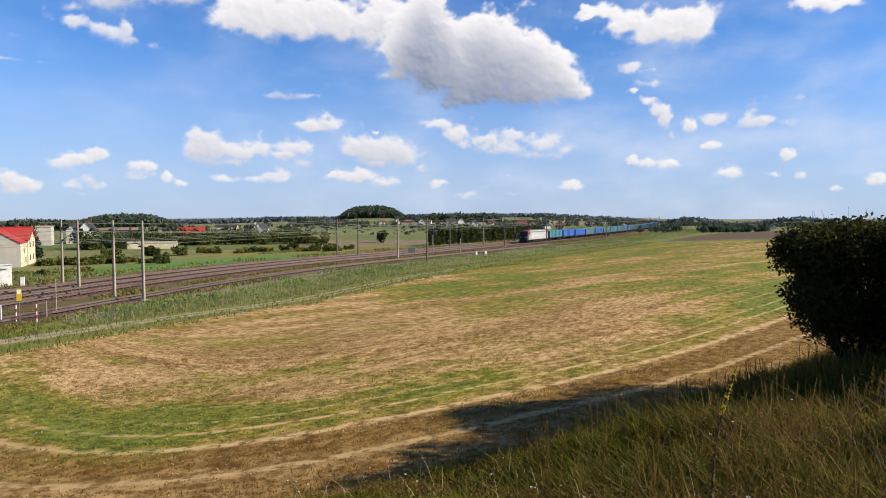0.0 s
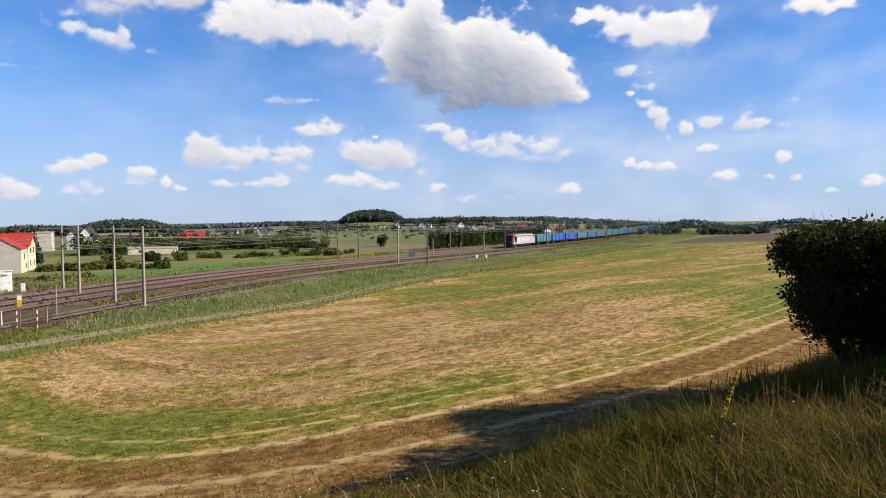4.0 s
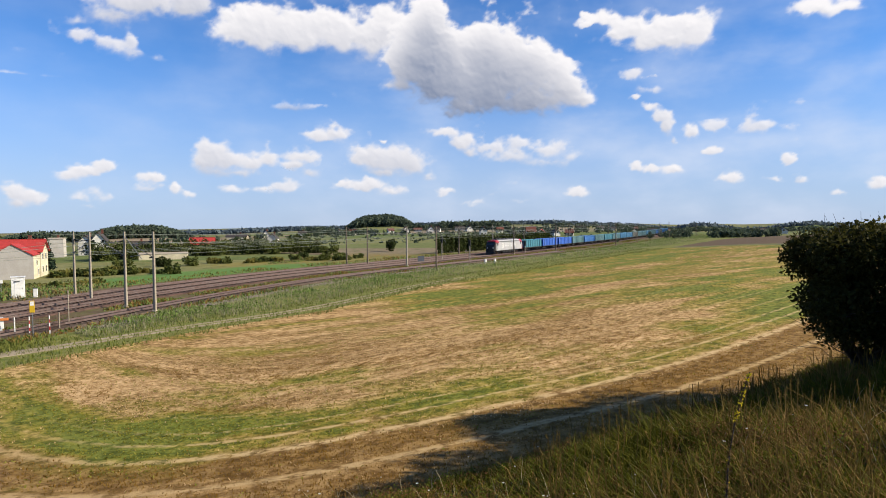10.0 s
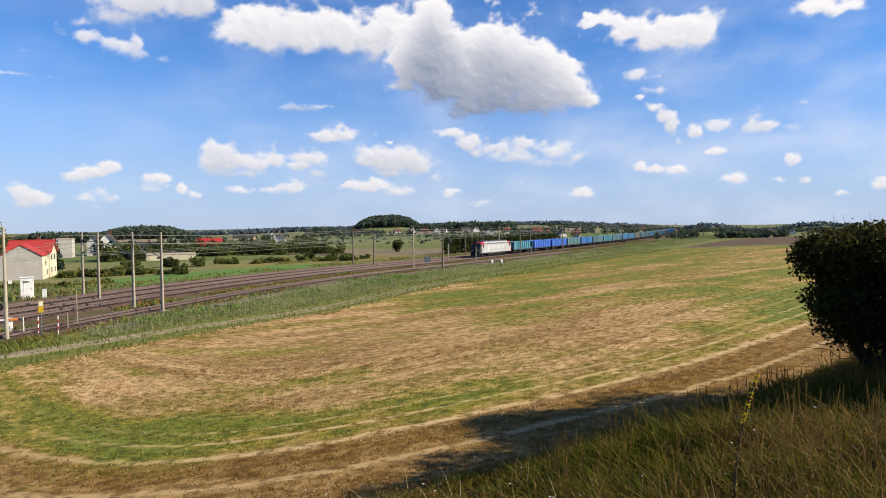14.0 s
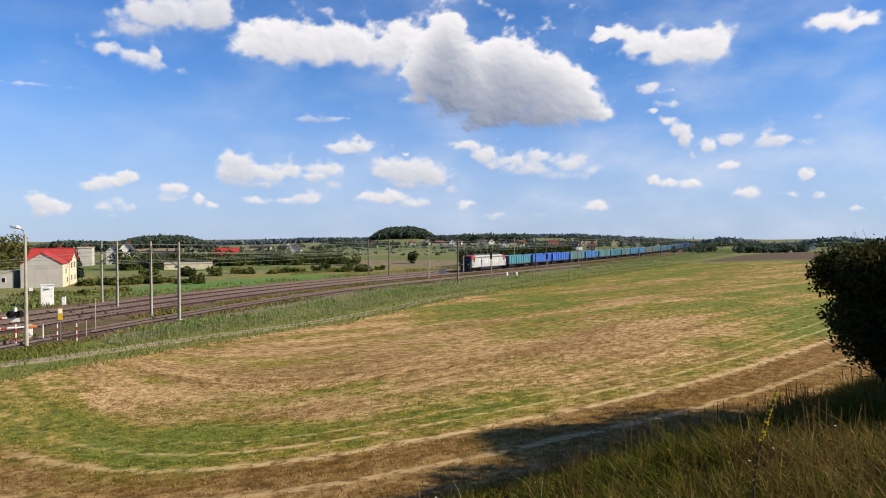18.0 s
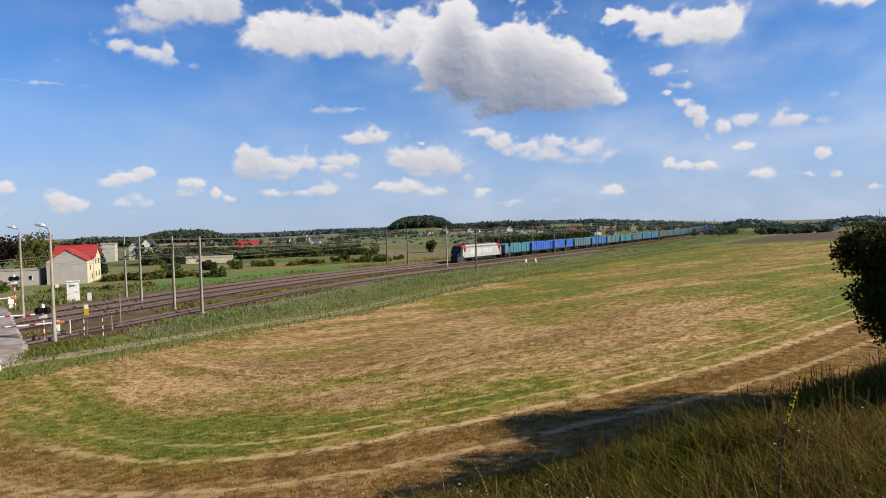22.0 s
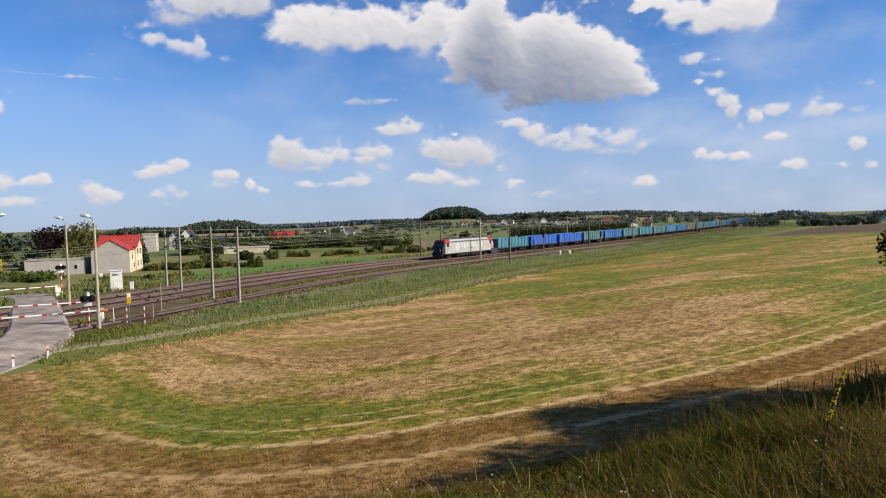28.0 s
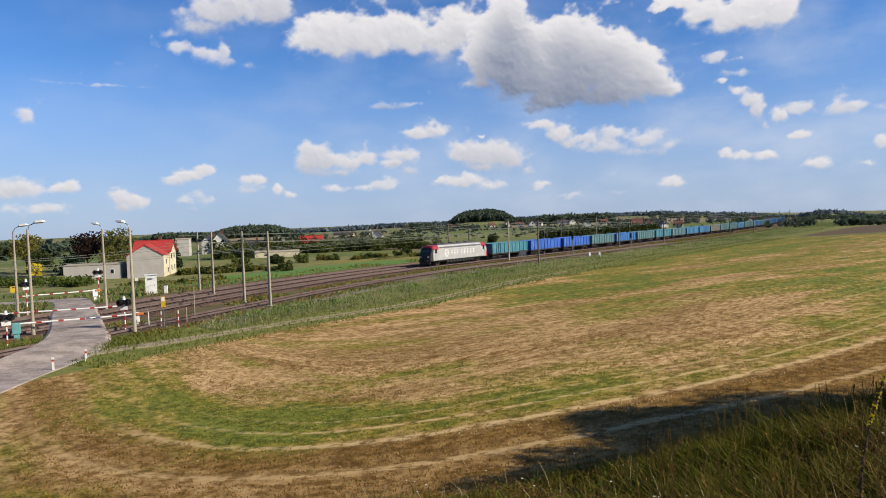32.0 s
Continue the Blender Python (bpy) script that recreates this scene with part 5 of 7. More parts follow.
SPANS = [-130, -90, -48, 18, 74, 130, 186, 242, 298, 354, 410]
for v, last in ((0.0, 11), (-4.3, 11), (-8.8, 6), (8.6, 5)):
    span = SPANS[:last] if last > 6 else SPANS[2:last]
    ob = thing("overhead_wires", 0, 0, 0, 0, "thin copper contact and carrier wires above a track", "overhead wire", "overhead wires")
    low = wire("contact_wire", [on_line(s, v + 0.2 * (-1) ** i, 5.75) for i, s in enumerate(span)], 0.017, 0.05, "")
    high = wire("carrier_wire", [on_line(s, v, 7.05) for s in span], 0.018, 0.7, "")
    low.parent = high.parent = ob
ob = thing("feeder_wires", 0, 0, 0, 0, "feeder wires strung along the mast tops", "overhead wire", "overhead wires")
for v in (-6.5, 2.8):
    wire("feeder_wire", [on_line(s, v, 8.0) for s in SPANS[2:]], 0.022, 0.5, "").parent = ob

# line-side colour-light signals
for x, y, h, tall in ((-2.4, 151.5, 5.2, "tall dark line signal with a ladder beside the rails"), (4.2, 156.5, 4.2, "pale line signal post beside the rails"), (20.5, 183.0, 3.2, "short line signal post beside the rails")):
    ob = thing("line_signal", x, y, 0, -10, tall, "signal", "line signals")
    bm = bmesh.new()
    tube(bm, (0, 0, 0), (0, 0, h), 0.09, n=8)
    part("post", bm, CONCRETE, ob)
    bm = bmesh.new()
    box(bm, (0, -0.1, h - 0.1), (0.5, 0.25, 1.5), bevel=0.05)
    head = part("signal_head", bm, BLACK, ob)
    for k in range(4):
        bm = bmesh.new()
        tube(bm, (0, -0.22, h - 0.6 + 0.33 * k), (0, -0.4, h - 0.57 + 0.33 * k), 0.12, 0.13, n=10, caps=False)
        part("hood", bm, BLACK, head)
    bm = bmesh.new()
    for k in range(int(h / 0.35)):
        box(bm, (0.0, 0.22, 0.3 + 0.35 * k), (0.4, 0.03, 0.03))
    for x0 in (-0.2, 0.2):
        tube(bm, (x0, 0.22, 0), (x0, 0.22, h), 0.02, n=5)
    part("ladder", bm, STEEL, ob)

# ---- houses ----
def window_in(parent, c, w, h, axis, out, pane=None):
    """A framed window on a wall; axis: 'x' lies along x with its face to -y or +y, 'y' along y."""
    fr = bmesh.new()
    size = (w, 0.10, h) if axis == "x" else (0.10, w, h)
    box(fr, c, size)
    f = part("window", fr, WHITE, parent)
    bm = bmesh.new()
    off = Vector((0, out * 0.04, 0)) if axis == "x" else Vector((out * 0.04, 0, 0))
    size = (w * 0.8, 0.06, h * 0.84) if axis == "x" else (0.06, w * 0.8, h * 0.84)
    box(bm, Vector(c) + off, size)
    part("pane", bm, GLASS, f)
    return f


def house(x, y, rz, w, d, eaves, ridge, wall_mat, roof_mat, label, along="x", windows=(), chimney=True, overhang=0.4, gable_mat=None, group="", name="house", floors=1):
    """A gabled house, w along its x, d along its y, with the ridge along x or y; windows: (side, position, height, width, tall)."""
    h = thing(name, x, y, ground_at(x, y) - 0.15, rz, label, "house", group)
    a, b = w / 2, d / 2
    bm = bmesh.new()
    if along == "x":
        rings = [[(sx * a, -b, 0), (sx * a, b, 0), (sx * a, b, eaves), (sx * a, 0, ridge), (sx * a, -b, eaves)] for sx in (-1, 1)]
    else:
        rings = [[(-a, sy * b, 0), (a, sy * b, 0), (a, sy * b, eaves), (0, sy * b, ridge), (-a, sy * b, eaves)] for sy in (-1, 1)]
    prism(bm, rings)
    if gable_mat:
        for f in bm.faces:
            n = f.normal
            f.material_index = 1 if (abs(n.x) if along == "x" else abs(n.y)) > 0.9 and (n.x > 0 or n.y < 0) else 0
    part("wall", bm, [wall_mat, gable_mat or wall_mat], h)
    half, long = (b, w) if along == "x" else (a, d)
    slope = math.atan2(ridge - eaves, half)
    run = math.hypot(ridge - eaves, half) + overhang
    for sgn in (-1, 1):
        bm = bmesh.new()
        mid = run / 2 - 0.02
        if along == "x":
            c = (0, sgn * math.cos(slope) * mid, ridge + 0.1 - math.sin(slope) * mid)
            box(bm, c, (long + 2 * overhang, run, 0.16), Matrix.Rotation(-sgn * slope, 4, "X"))
        else:
            c = (sgn * math.cos(slope) * mid, 0, ridge + 0.1 - math.sin(slope) * mid)
            box(bm, c, (run, long + 2 * overhang, 0.16), Matrix.Rotation(sgn * slope, 4, "Y"))
        part("roof", bm, roof_mat, h)
    bm = bmesh.new()
    size = (long + 2 * overhang, 0.3, 0.14) if along == "x" else (0.3, long + 2 * overhang, 0.14)
    box(bm, (0, 0, ridge + 0.2), size, bevel=0.04)
    part("ridge", bm, roof_mat, h)
    if chimney:
        bm = bmesh.new()
        box(bm, (a * 0.3, b * 0.15, ridge + 0.25), (0.6, 0.5, 1.3), bevel=0.03)
        box(bm, (a * 0.3, b * 0.15, ridge + 0.95), (0.72, 0.62, 0.12))
        part("chimney", bm, ROOF_BROWN, h)
    for side, p, z, ww, hh in windows:
        if side in "NS":
            s = 1 if side == "N" else -1
            window_in(h, (p, s * b, z), ww, hh, "x", s)
        else:
            s = 1 if side == "E" else -1
            window_in(h, (s * a, p, z), ww, hh, "y", s)
    return h


# the red-roofed house past the crossing, and its grey wing with the blind gable
house(-88.2, 132.4, 22, 7.4, 7.0, 5.2, 7.5, RENDER_CREAM, ROOF_RED, "two-storey cream house with a bright red tiled roof", windows=[("E", -1.8, 4.2, 1.0, 1.4), ("E", 1.2, 4.2, 1.0, 1.4), ("E", -1.9, 1.6, 1.0, 1.4), ("E", 1.4, 1.6, 1.0, 1.4), ("E", 0, 6.5, 0.8, 0.9)])
house(-85.6, 126.0, 22, 7.2, 5.6, 4.7, 6.9, RENDER_CREAM, ROOF_RED, "rendered wing with a blind grey gable and red roof", along="y", chimney=False, overhang=0.15, gable_mat=RENDER_GREY, windows=[("E", 0, 3.2, 0.9, 1.2), ("E", 1.4, 1.4, 0.9, 1.2)])
house(-95.5, 122.6, 22, 11.0, 5.0, 3.1, 3.2, RENDER_GREY, CONCRETE, "long low grey outbuilding with a flat pale roof", chimney=False, windows=[("S", 3.8, 1.7, 0.7, 1.0)], name="outbuilding", overhang=0.1)
bm = bmesh.new()
WALL = thing("concrete_wall", -120, 122, ground_at(-120, 122), -20, "low pale concrete garden wall at the field's edge", "wall")
for k in range(16):
    bm = bmesh.new()
    box(bm, (-19 + 2.5 * k, 0, 0.55), (2.44, 0.12, 1.25), bevel=0.01)
    part("panel", bm, CONCRETE, WALL)
house(-125.0, 203.0, 24, 5.2, 6.5, 5.8, 6.0, RENDER_GREY, CONCRETE, "plain grey block house with a flat roof", chimney=True, overhang=0.15)
house(-84.0, 188.0, 20, 13.0, 4.0, 1.7, 2.0, RENDER_CREAM, CONCRETE, "long low pale outbuilding among the bushes", chimney=False, name="outbuilding", overhang=0.1)
house(-121.5, 215.0, 14, 4.4, 5.0, 4.6, 6.6, RENDER_WHITE, ROOF_DARK, "small white house with a dark roof", along="y", windows=[("S", 0, 3.6, 1.0, 1.2)])
house(-118.0, 216.0, 20, 5.2, 6.0, 4.4, 7.6, RENDER_WHITE, ROOF_DARK, "white house with a steep dark gable roof", along="y", windows=[("S", -1.4, 4.6, 1.0, 1.3), ("S", 1.4, 4.6, 1.0, 1.3), ("S", 0, 2.0, 1.4, 1.6), ("E", 0, 2.6, 1.1, 1.4)])
house(-104.0, 214.0, 20, 6.0, 5.5, 2.3, 4.4, RENDER_GREY, ROOF_DARK, "house with a broad dark roof", windows=[("S", -2, 1.7, 1.2, 1.3), ("S", 2, 1.7, 1.2, 1.3)])
house(-100, 259.0, 15, 9.0, 7.0, 1.9, 4.4, RENDER_WHITE, ROOF_RED, "barn with a bright red roof over a low white wall", windows=[("S", -2, 1.0, 1.2, 0.8), ("S", 2, 1.0, 1.2, 0.8)], chimney=False)
house(-114.5, 345.0, 10, 10.5, 8.0, 3.4, 4.6, RENDER_CREAM, ROOF_DARK, "long pale building with a low roof", chimney=True, windows=[("S", -3, 1.8, 1.2, 1.2), ("S", 0, 1.8, 1.2, 1.2), ("S", 3, 1.8, 1.2, 1.2)])
house(-107.0, 372.0, 20, 5.0, 6.0, 3.2, 6.2, RENDER_WHITE, ROOF_DARK, "small white gabled house among trees", along="y")
house(-88.0, 318.0, 5, 5.0, 5.0, 2.6, 5.0, RENDER_WHITE, ROOF_DARK, "small white cottage half hidden in bushes", along="y")

# the village along the rise: heading, distance, width, depth, eaves, ridge, turn, walls, roof, label
VILLAGE = [
    (-9.9, 620, 8, 7, 3, 6, 10, RENDER_WHITE, ROOF_DARK, "y"), (-8.7, 600, 10, 8, 3, 6.5, -15, RENDER_WHITE, ROOF_BROWN, "x"), (-4.1, 640, 8, 9, 3.5, 7.5, 15, RENDER_WHITE, ROOF_BROWN, "y"),
    (-3.0, 700, 12, 8, 2.8, 5.5, 0, RENDER_GREY, ROOF_BROWN, "x"), (-1.9, 610, 9, 9, 3.0, 7.8, 10, RENDER_WHITE, ROOF_DARK, "y"), (-1.3, 620, 8, 8, 3, 7, -10, RENDER_WHITE, ROOF_DARK, "x"),
    (0.7, 690, 14, 9, 3, 6, 5, RENDER_GREY, ROOF_DARK, "x"), (1.5, 650, 9, 8, 3, 7, 20, RENDER_WHITE, ROOF_DARK, "y"), (2.75, 470, 6.6, 8, 4.0, 7.4, 8, RENDER_WHITE, ROOF_DARK, "y"),
    (4.2, 560, 8, 8, 2.8, 6.2, 15, RENDER_WHITE, ROOF_BROWN, "x"), (6.9, 430, 8.5, 8, 3.6, 8.0, 5, RENDER_WHITE, ROOF_BROWN, "x"), (7.8, 425, 6.5, 7, 3.2, 5.6, -12, RENDER_CREAM, ROOF_RED, "y"),
    (9.0, 420, 6.0, 7, 2.6, 5.4, 25, RENDER_WHITE, ROOF_DARK, "y"), (11.2, 640, 12, 8, 3, 6, 0, RENDER_GREY, ROOF_DARK, "x"), (12.8, 700, 10, 8, 3, 6, 10, RENDER_WHITE, ROOF_DARK, "x"),
    (13.7, 720, 12, 9, 3, 5, -8, RENDER_WHITE, ROOF_DARK, "x"), (15.6, 760, 10, 8, 3, 6, 12, RENDER_GREY, ROOF_BROWN, "x"), (17.0, 640, 11, 8, 3, 5.5, 0, RENDER_GREY, ROOF_DARK, "x"), (25.4, 520, 10, 8, 3, 6, 12, RENDER_WHITE, ROOF_DARK, "x"), (26.8, 560, 8, 8, 3, 6, 0, RENDER_WHITE, ROOF_DARK, "y"),
    (-13.0, 560, 9, 8, 3, 6, 0, RENDER_WHITE, ROOF_DARK, "x"), (-5.4, 690, 9, 8, 3, 6, 20, RENDER_WHITE, ROOF_BROWN, "x"), (10.2, 430, 7, 7, 2.6, 5.2, -10, RENDER_GREY, ROOF_BROWN, "x"),
]
ROOF_WORD = {ROOF_DARK.name: "dark", ROOF_BROWN.name: "brown-red", ROOF_RED.name: "red"}
WALL_WORD = {RENDER_WHITE.name: "white", RENDER_GREY.name: "grey", RENDER_CREAM.name: "cream"}
for az, dist, w, d, e, r, rz, wm, rm, al in VILLAGE:
    x, y = dist * math.sin(radians(az)), dist * math.cos(radians(az))
    side = [("S", 0, e * 0.55 if al == "x" else e, 1.4, 1.4)] + ([("S", -w * 0.3, e * 0.55, 1.2, 1.3), ("S", w * 0.3, e * 0.55, 1.2, 1.3)] if al == "x" else [])
    w, d, e, r = w * 0.72, d * 0.72, e * 0.8, r * 0.76
    house(x, y, rz - az * 0.5, w, d, e, r, wm, rm, f"{WALL_WORD[wm.name]} village house with a {ROOF_WORD[rm.name]} gable roof", along=al, windows=side, group="village houses")


# ---- trees and bushes ----
def leaves(rng, lumps, count, size, flat=0.0):
    """Small four-cornered leaves scattered through lumps (centre, radii); returns verts and faces."""
    lumps = np.asarray(lumps, float)
    weight = lumps[:, 3] * lumps[:, 4] * lumps[:, 5]
    pick = rng.choice(len(lumps), count, p=weight / weight.sum())
    d = rng.normal(size=(count, 3))
    d /= np.linalg.norm(d, axis=1)[:, None]
    r = rng.uniform(0.35, 1.0, count) ** 0.5 * (1 + 0.12 * rng.normal(size=count))
    c = lumps[pick, :3] + d * r[:, None] * lumps[pick, 3:6]
    a = rng.normal(size=(count, 3))
    a[:, 2] *= 1 - flat
    a /= np.linalg.norm(a, axis=1)[:, None]
    b = np.cross(a, rng.normal(size=(count, 3)))
    b /= np.linalg.norm(b, axis=1)[:, None] + 1e-9
    s = size * rng.uniform(0.6, 1.4, count)[:, None]
    v = np.stack([c - a * s, c + b * s * 0.55, c + a * s, c - b * s * 0.55], 1).reshape(-1, 3)
    f = np.arange(4 * count).reshape(-1, 4)
    return v, f


def limb(bm, a, b, r1, r2, rng, n=3):
    a, b = Vector(a), Vector(b)
    last = a
    for k in range(n):
        p = a.lerp(b, (k + 1) / n) + Vector(rng.normal(size=3) * (b - a).length * 0.04)
        tube(bm, last, p, r1 + (r2 - r1) * k / n, r1 + (r2 - r1) * (k + 1) / n, n=6, caps=False)
        last = p


def tree(x, y, h, r, mat, label, seed, count=900, leaf=0.32, trunk=0.22, shape="round", name="tree", category="tree", low=0.25):
    rng = np.random.default_rng(seed)
    ob = thing(name, x, y, ground_at(x, y) - 0.1, 0, label, category)
    bm = bmesh.new()
    top = h * (0.9 if shape == "cone" else 0.62)
    limb(bm, (0, 0, 0), (rng.normal() * 0.1 * r, rng.normal() * 0.1 * r, top), trunk, trunk * 0.3, rng, 4)
    lumps = []
    if shape == "cone":
        for k in range(12):
            z = h * (0.1 + 0.9 * k / 12)
            w = r * (1 - k / 12.5)
            for j in range(4):
                a = rng.uniform(0, math.tau)
                lumps.append((w * 0.45 * math.cos(a), w * 0.45 * math.sin(a), z, w * 0.65, w * 0.65, h * 0.06))
        lumps.append((0, 0, h * 0.96, 0.12, 0.12, h * 0.05))
    else:
        n = 11
        for k in range(n):
            a = k * 2.4 + rng.uniform(-0.3, 0.3)
            z = h * rng.uniform(low + 0.12, 0.86)
            reach = r * rng.uniform(0.35, 0.75) * (1.15 - 0.75 * max(0, (z / h - 0.6) / 0.4))
            q = r * rng.uniform(0.34, 0.52)
            lumps.append((reach * math.cos(a), reach * math.sin(a), z, q, q, q * (1.3 if shape == "willow" else 0.85)))
            limb(bm, (0, 0, h * rng.uniform(0.15, 0.45)), (reach * math.cos(a) * 0.85, reach * math.sin(a) * 0.85, z), trunk * 0.4, trunk * 0.1, rng, 3)
        lumps.append((0, 0, h * 0.84, r * 0.45, r * 0.45, h * 0.15))
        lumps.append((0, 0, h * 0.55, r * 0.6, r * 0.6, h * 0.2))
    part("trunk", bm, BARK, ob)
    v, f = leaves(rng, lumps, count, leaf)
    raw("crown", v.tolist(), f.tolist(), mat, ob)
    return ob


# garden trees behind the red-roofed house
tree(-128, 140, 10.0, 4.2, LEAF_OLIVE, "broad olive-green garden tree", 1, 1400)
tree(-137, 138, 9.0, 3.6, LEAF, "leafy green garden tree", 2, 1200)
tree(-146, 138, 9.6, 3.8, LEAF_DARK, "dark green garden tree", 3, 1200)
tree(-114, 143.5, 10.0, 4.6, LEAF_RED, "large dark purple-leaved tree", 4, 1900)
tree(-105, 143.0, 10.4, 4.6, LEAF_OLIVE, "weeping willow with yellow-green foliage", 5, 2200, shape="willow", low=0.05)
tree(-97.5, 146, 9.6, 1.7, NEEDLES, "slim dark blue-green spruce", 6, 1300, shape="cone", leaf=0.28)
tree(-92.5, 147, 8.6, 1.8, NEEDLES, "dark spruce beside the house", 7, 1300, shape="cone", leaf=0.28)
tree(-122, 138, 6.0, 2.6, LEAF_DARK, "low dark garden tree", 8, 800)
tree(-117.5, 131, 3.2, 1.6, PETAL, "small bright yellow-green shrub", 9, 500, leaf=0.2, name="shrub", category="shrub", low=0.0)
tree(-111, 134, 4.5, 3.0, NEEDLES, "low spreading conifer in the garden", 10, 900, low=0.0)
tree(-155, 130, 8.5, 4.0, LEAF, "green tree at the end of the garden", 11, 1100)
tree(-163, 122, 9.5, 4.2, LEAF_OLIVE, "tall olive-green tree at the lane", 12, 1100)


def bush(x, y, h, r, mat, label, seed, count=500, leaf=0.3, group="bushes", name="bush"):
    rng = np.random.default_rng(seed)
    ob = thing(name, x, y, ground_at(x, y) - 0.1, 0, label, "bush", group)
    bm = bmesh.new()
    lumps = []
    for k in range(9):
        a = k * 2.4 + rng.uniform(-0.4, 0.4)
        q = rng.uniform(0.2, 0.5)
        z = h * rng.uniform(0.15, 0.75)
        lumps.append((r * 0.6 * math.cos(a), r * 0.6 * math.sin(a), z, r * q, r * q, h * 0.33))
        limb(bm, (0, 0, 0), (r * 0.5 * math.cos(a), r * 0.5 * math.sin(a), z), 0.05, 0.02, rng, 3)
    lumps.append((0, 0, h * 0.3, r * 0.6, r * 0.6, h * 0.3))
    part("branchwork", bm, BARK, ob)
    v, f = leaves(rng, lumps, count, leaf)
    raw("foliage", v.tolist(), f.tolist(), mat, ob)
    return ob


BUSHES = [(-78.8, 128.2, 1.5, 1.5), (-75.5, 131.0, 1.6, 1.6), (-71, 133, 1.4, 2.0), (-67.5, 135.0, 1.8, 1.8), (-62, 136, 1.5, 2.2), (-57.0, 131, 2.2, 1.6), (-78, 152, 2.6, 2.4), (-71, 158, 2.8, 2.4), (-65, 160, 2.4, 2.2),
          (-75.7, 206.5, 2.6, 3.4), (-66.3, 212, 4.2, 4.5), (-59, 214, 4.6, 4.6), (-52, 216, 5.0, 4.8), (-46, 218, 4.2, 4.2), (-82, 210, 3.0, 3.6), (-39.9, 209.3, 3.8, 3.4), (-43, 184, 2.0, 2.2), (-35, 178, 2.2, 2.0), (-29.5, 172, 2.0, 2.6),
          (-21.3, 224.2, 5.0, 1.9), (-90, 250, 4.6, 4.4), (-78, 262, 4.6, 4.2), (-66, 284, 5.0, 4.6), (-34, 196, 1.6, 2.0), (-50, 176, 1.2, 1.8)]
for k, (x, y, h, r) in enumerate(BUSHES):
    bush(x, y, h, r, (LEAF, LEAF_DARK, LEAF)[k % 3], "dense green bush on the meadow beyond the line" if y > 160 else "green garden bush near the houses", 100 + k, int(260 + 40 * r * h), 0.34)


def hedgerow(az0, az1, d0, d1, count, h, r, mats, label, seed):
    """A row of bushes grown together."""
    rng = np.random.default_rng(seed)
    for k in range(count):
        u = (k + rng.uniform(0.2, 0.8)) / count
        a, d = radians(az0 + (az1 - az0) * u), d0 + (d1 - d0) * u + rng.uniform(-4, 4)
        hh, rr = h * rng.uniform(0.7, 1.2), r * rng.uniform(0.8, 1.2)
        bush(d * math.sin(a), d * math.cos(a), hh, rr, mats[k % len(mats)], label, seed + k, int(200 + 30 * rr * hh), 0.36, "bushes in the hedgerows")


hedgerow(-31.8, -25.5, 150, 158, 11, 1.5, 2.2, (LEAF_OLIVE, LEAF_OLIVE, LEAF), "green hedge bush before the houses", 300)
hedgerow(-29.5, -22.5, 205, 228, 12, 5.0, 3.4, (LEAF_DARK, LEAF), "dark leafy bush behind the meadow", 330)
hedgerow(-22.0, -12.0, 222, 240, 16, 4.8, 3.6, (LEAF_DARK, LEAF, LEAF_DARK), "dark green bush in the long hedgerow", 360)
hedgerow(-21.0, -8.0, 176, 186, 10, 1.5, 1.8, (LEAF_OLIVE, LEAF), "low yellowing bush on the rough meadow", 390)
hedgerow(-36.0, -28.5, 128, 116, 10, 0.9, 1.5, (LEAF_OLIVE, LEAF), "low rough bush by the railway", 420)


# maize in the field before the garden wall, and the tall hedge along the line
def rows_of_leaves(name, label, category, spots, h, size, mat, seed, per):
    rng = np.random.default_rng(seed)
    vs, fs, n = [], [], 0
    for (x, y), z in zip(spots, ground([p[0] for p in spots], [p[1] for p in spots])):
        v, f = leaves(rng, [(x, y, z + h * 0.5, 0.7, 0.7, h * 0.55)], per, size)
        vs.append(v)
        fs.append(f + n)
        n += len(v)
    return tagged(raw(name, np.vstack(vs).tolist(), np.vstack(fs).tolist(), mat), label, category, kind="stuff")


rng = np.random.default_rng(5)
spots = []
for k in range(300):
    u, w = rng.uniform(0, 1), rng.uniform(0, 1)
    spots.append((-86 - 60 * u, 105 + 3 * u + 8 * w))
rows_of_leaves("maize_crop", "strip of tall green maize before the garden wall", "maize", spots, 1.5, 0.26, MAIZE, 6, 34)
spots = []
for k in range(170):
    u = k / 169
    p = Vector((-4, 192, 0)).lerp(Vector((38, 258, 0)), u)
    spots.append((p.x + rng.uniform(-1.2, 1.2), p.y + rng.uniform(-1.2, 1.2)))
rows_of_leaves("hedge", "long tall dark green hedge behind the railway", "hedge", spots, 5.2, 0.42, LEAF_DARK, 7, 60)


# ---- woods and far hedges ----
def woods(name, label, spots, mat, seed, per=14):
    """Many small crowns, each a handful of leafy clumps."""
    rng = np.random.default_rng(seed)
    vs, fs, n = [], [], 0
    zs = ground([p[0] for p in spots], [p[1] for p in spots])
    for (x, y, h, r), z in zip(spots, zs):
        v, f = leaves(rng, [(x, y, z + h * 0.62, r, r, h * 0.40), (x, y, z + h * 0.3, r * 0.8, r * 0.8, h * 0.3)], per, r * 0.5)
        vs.append(v)
        fs.append(f + n)
        n += len(v)
    return tagged(raw(name, np.vstack(vs).tolist(), np.vstack(fs).tolist(), mat), label, "woods", kind="stuff")


def polar(az, d):
    return d * math.sin(radians(az)), d * math.cos(radians(az))


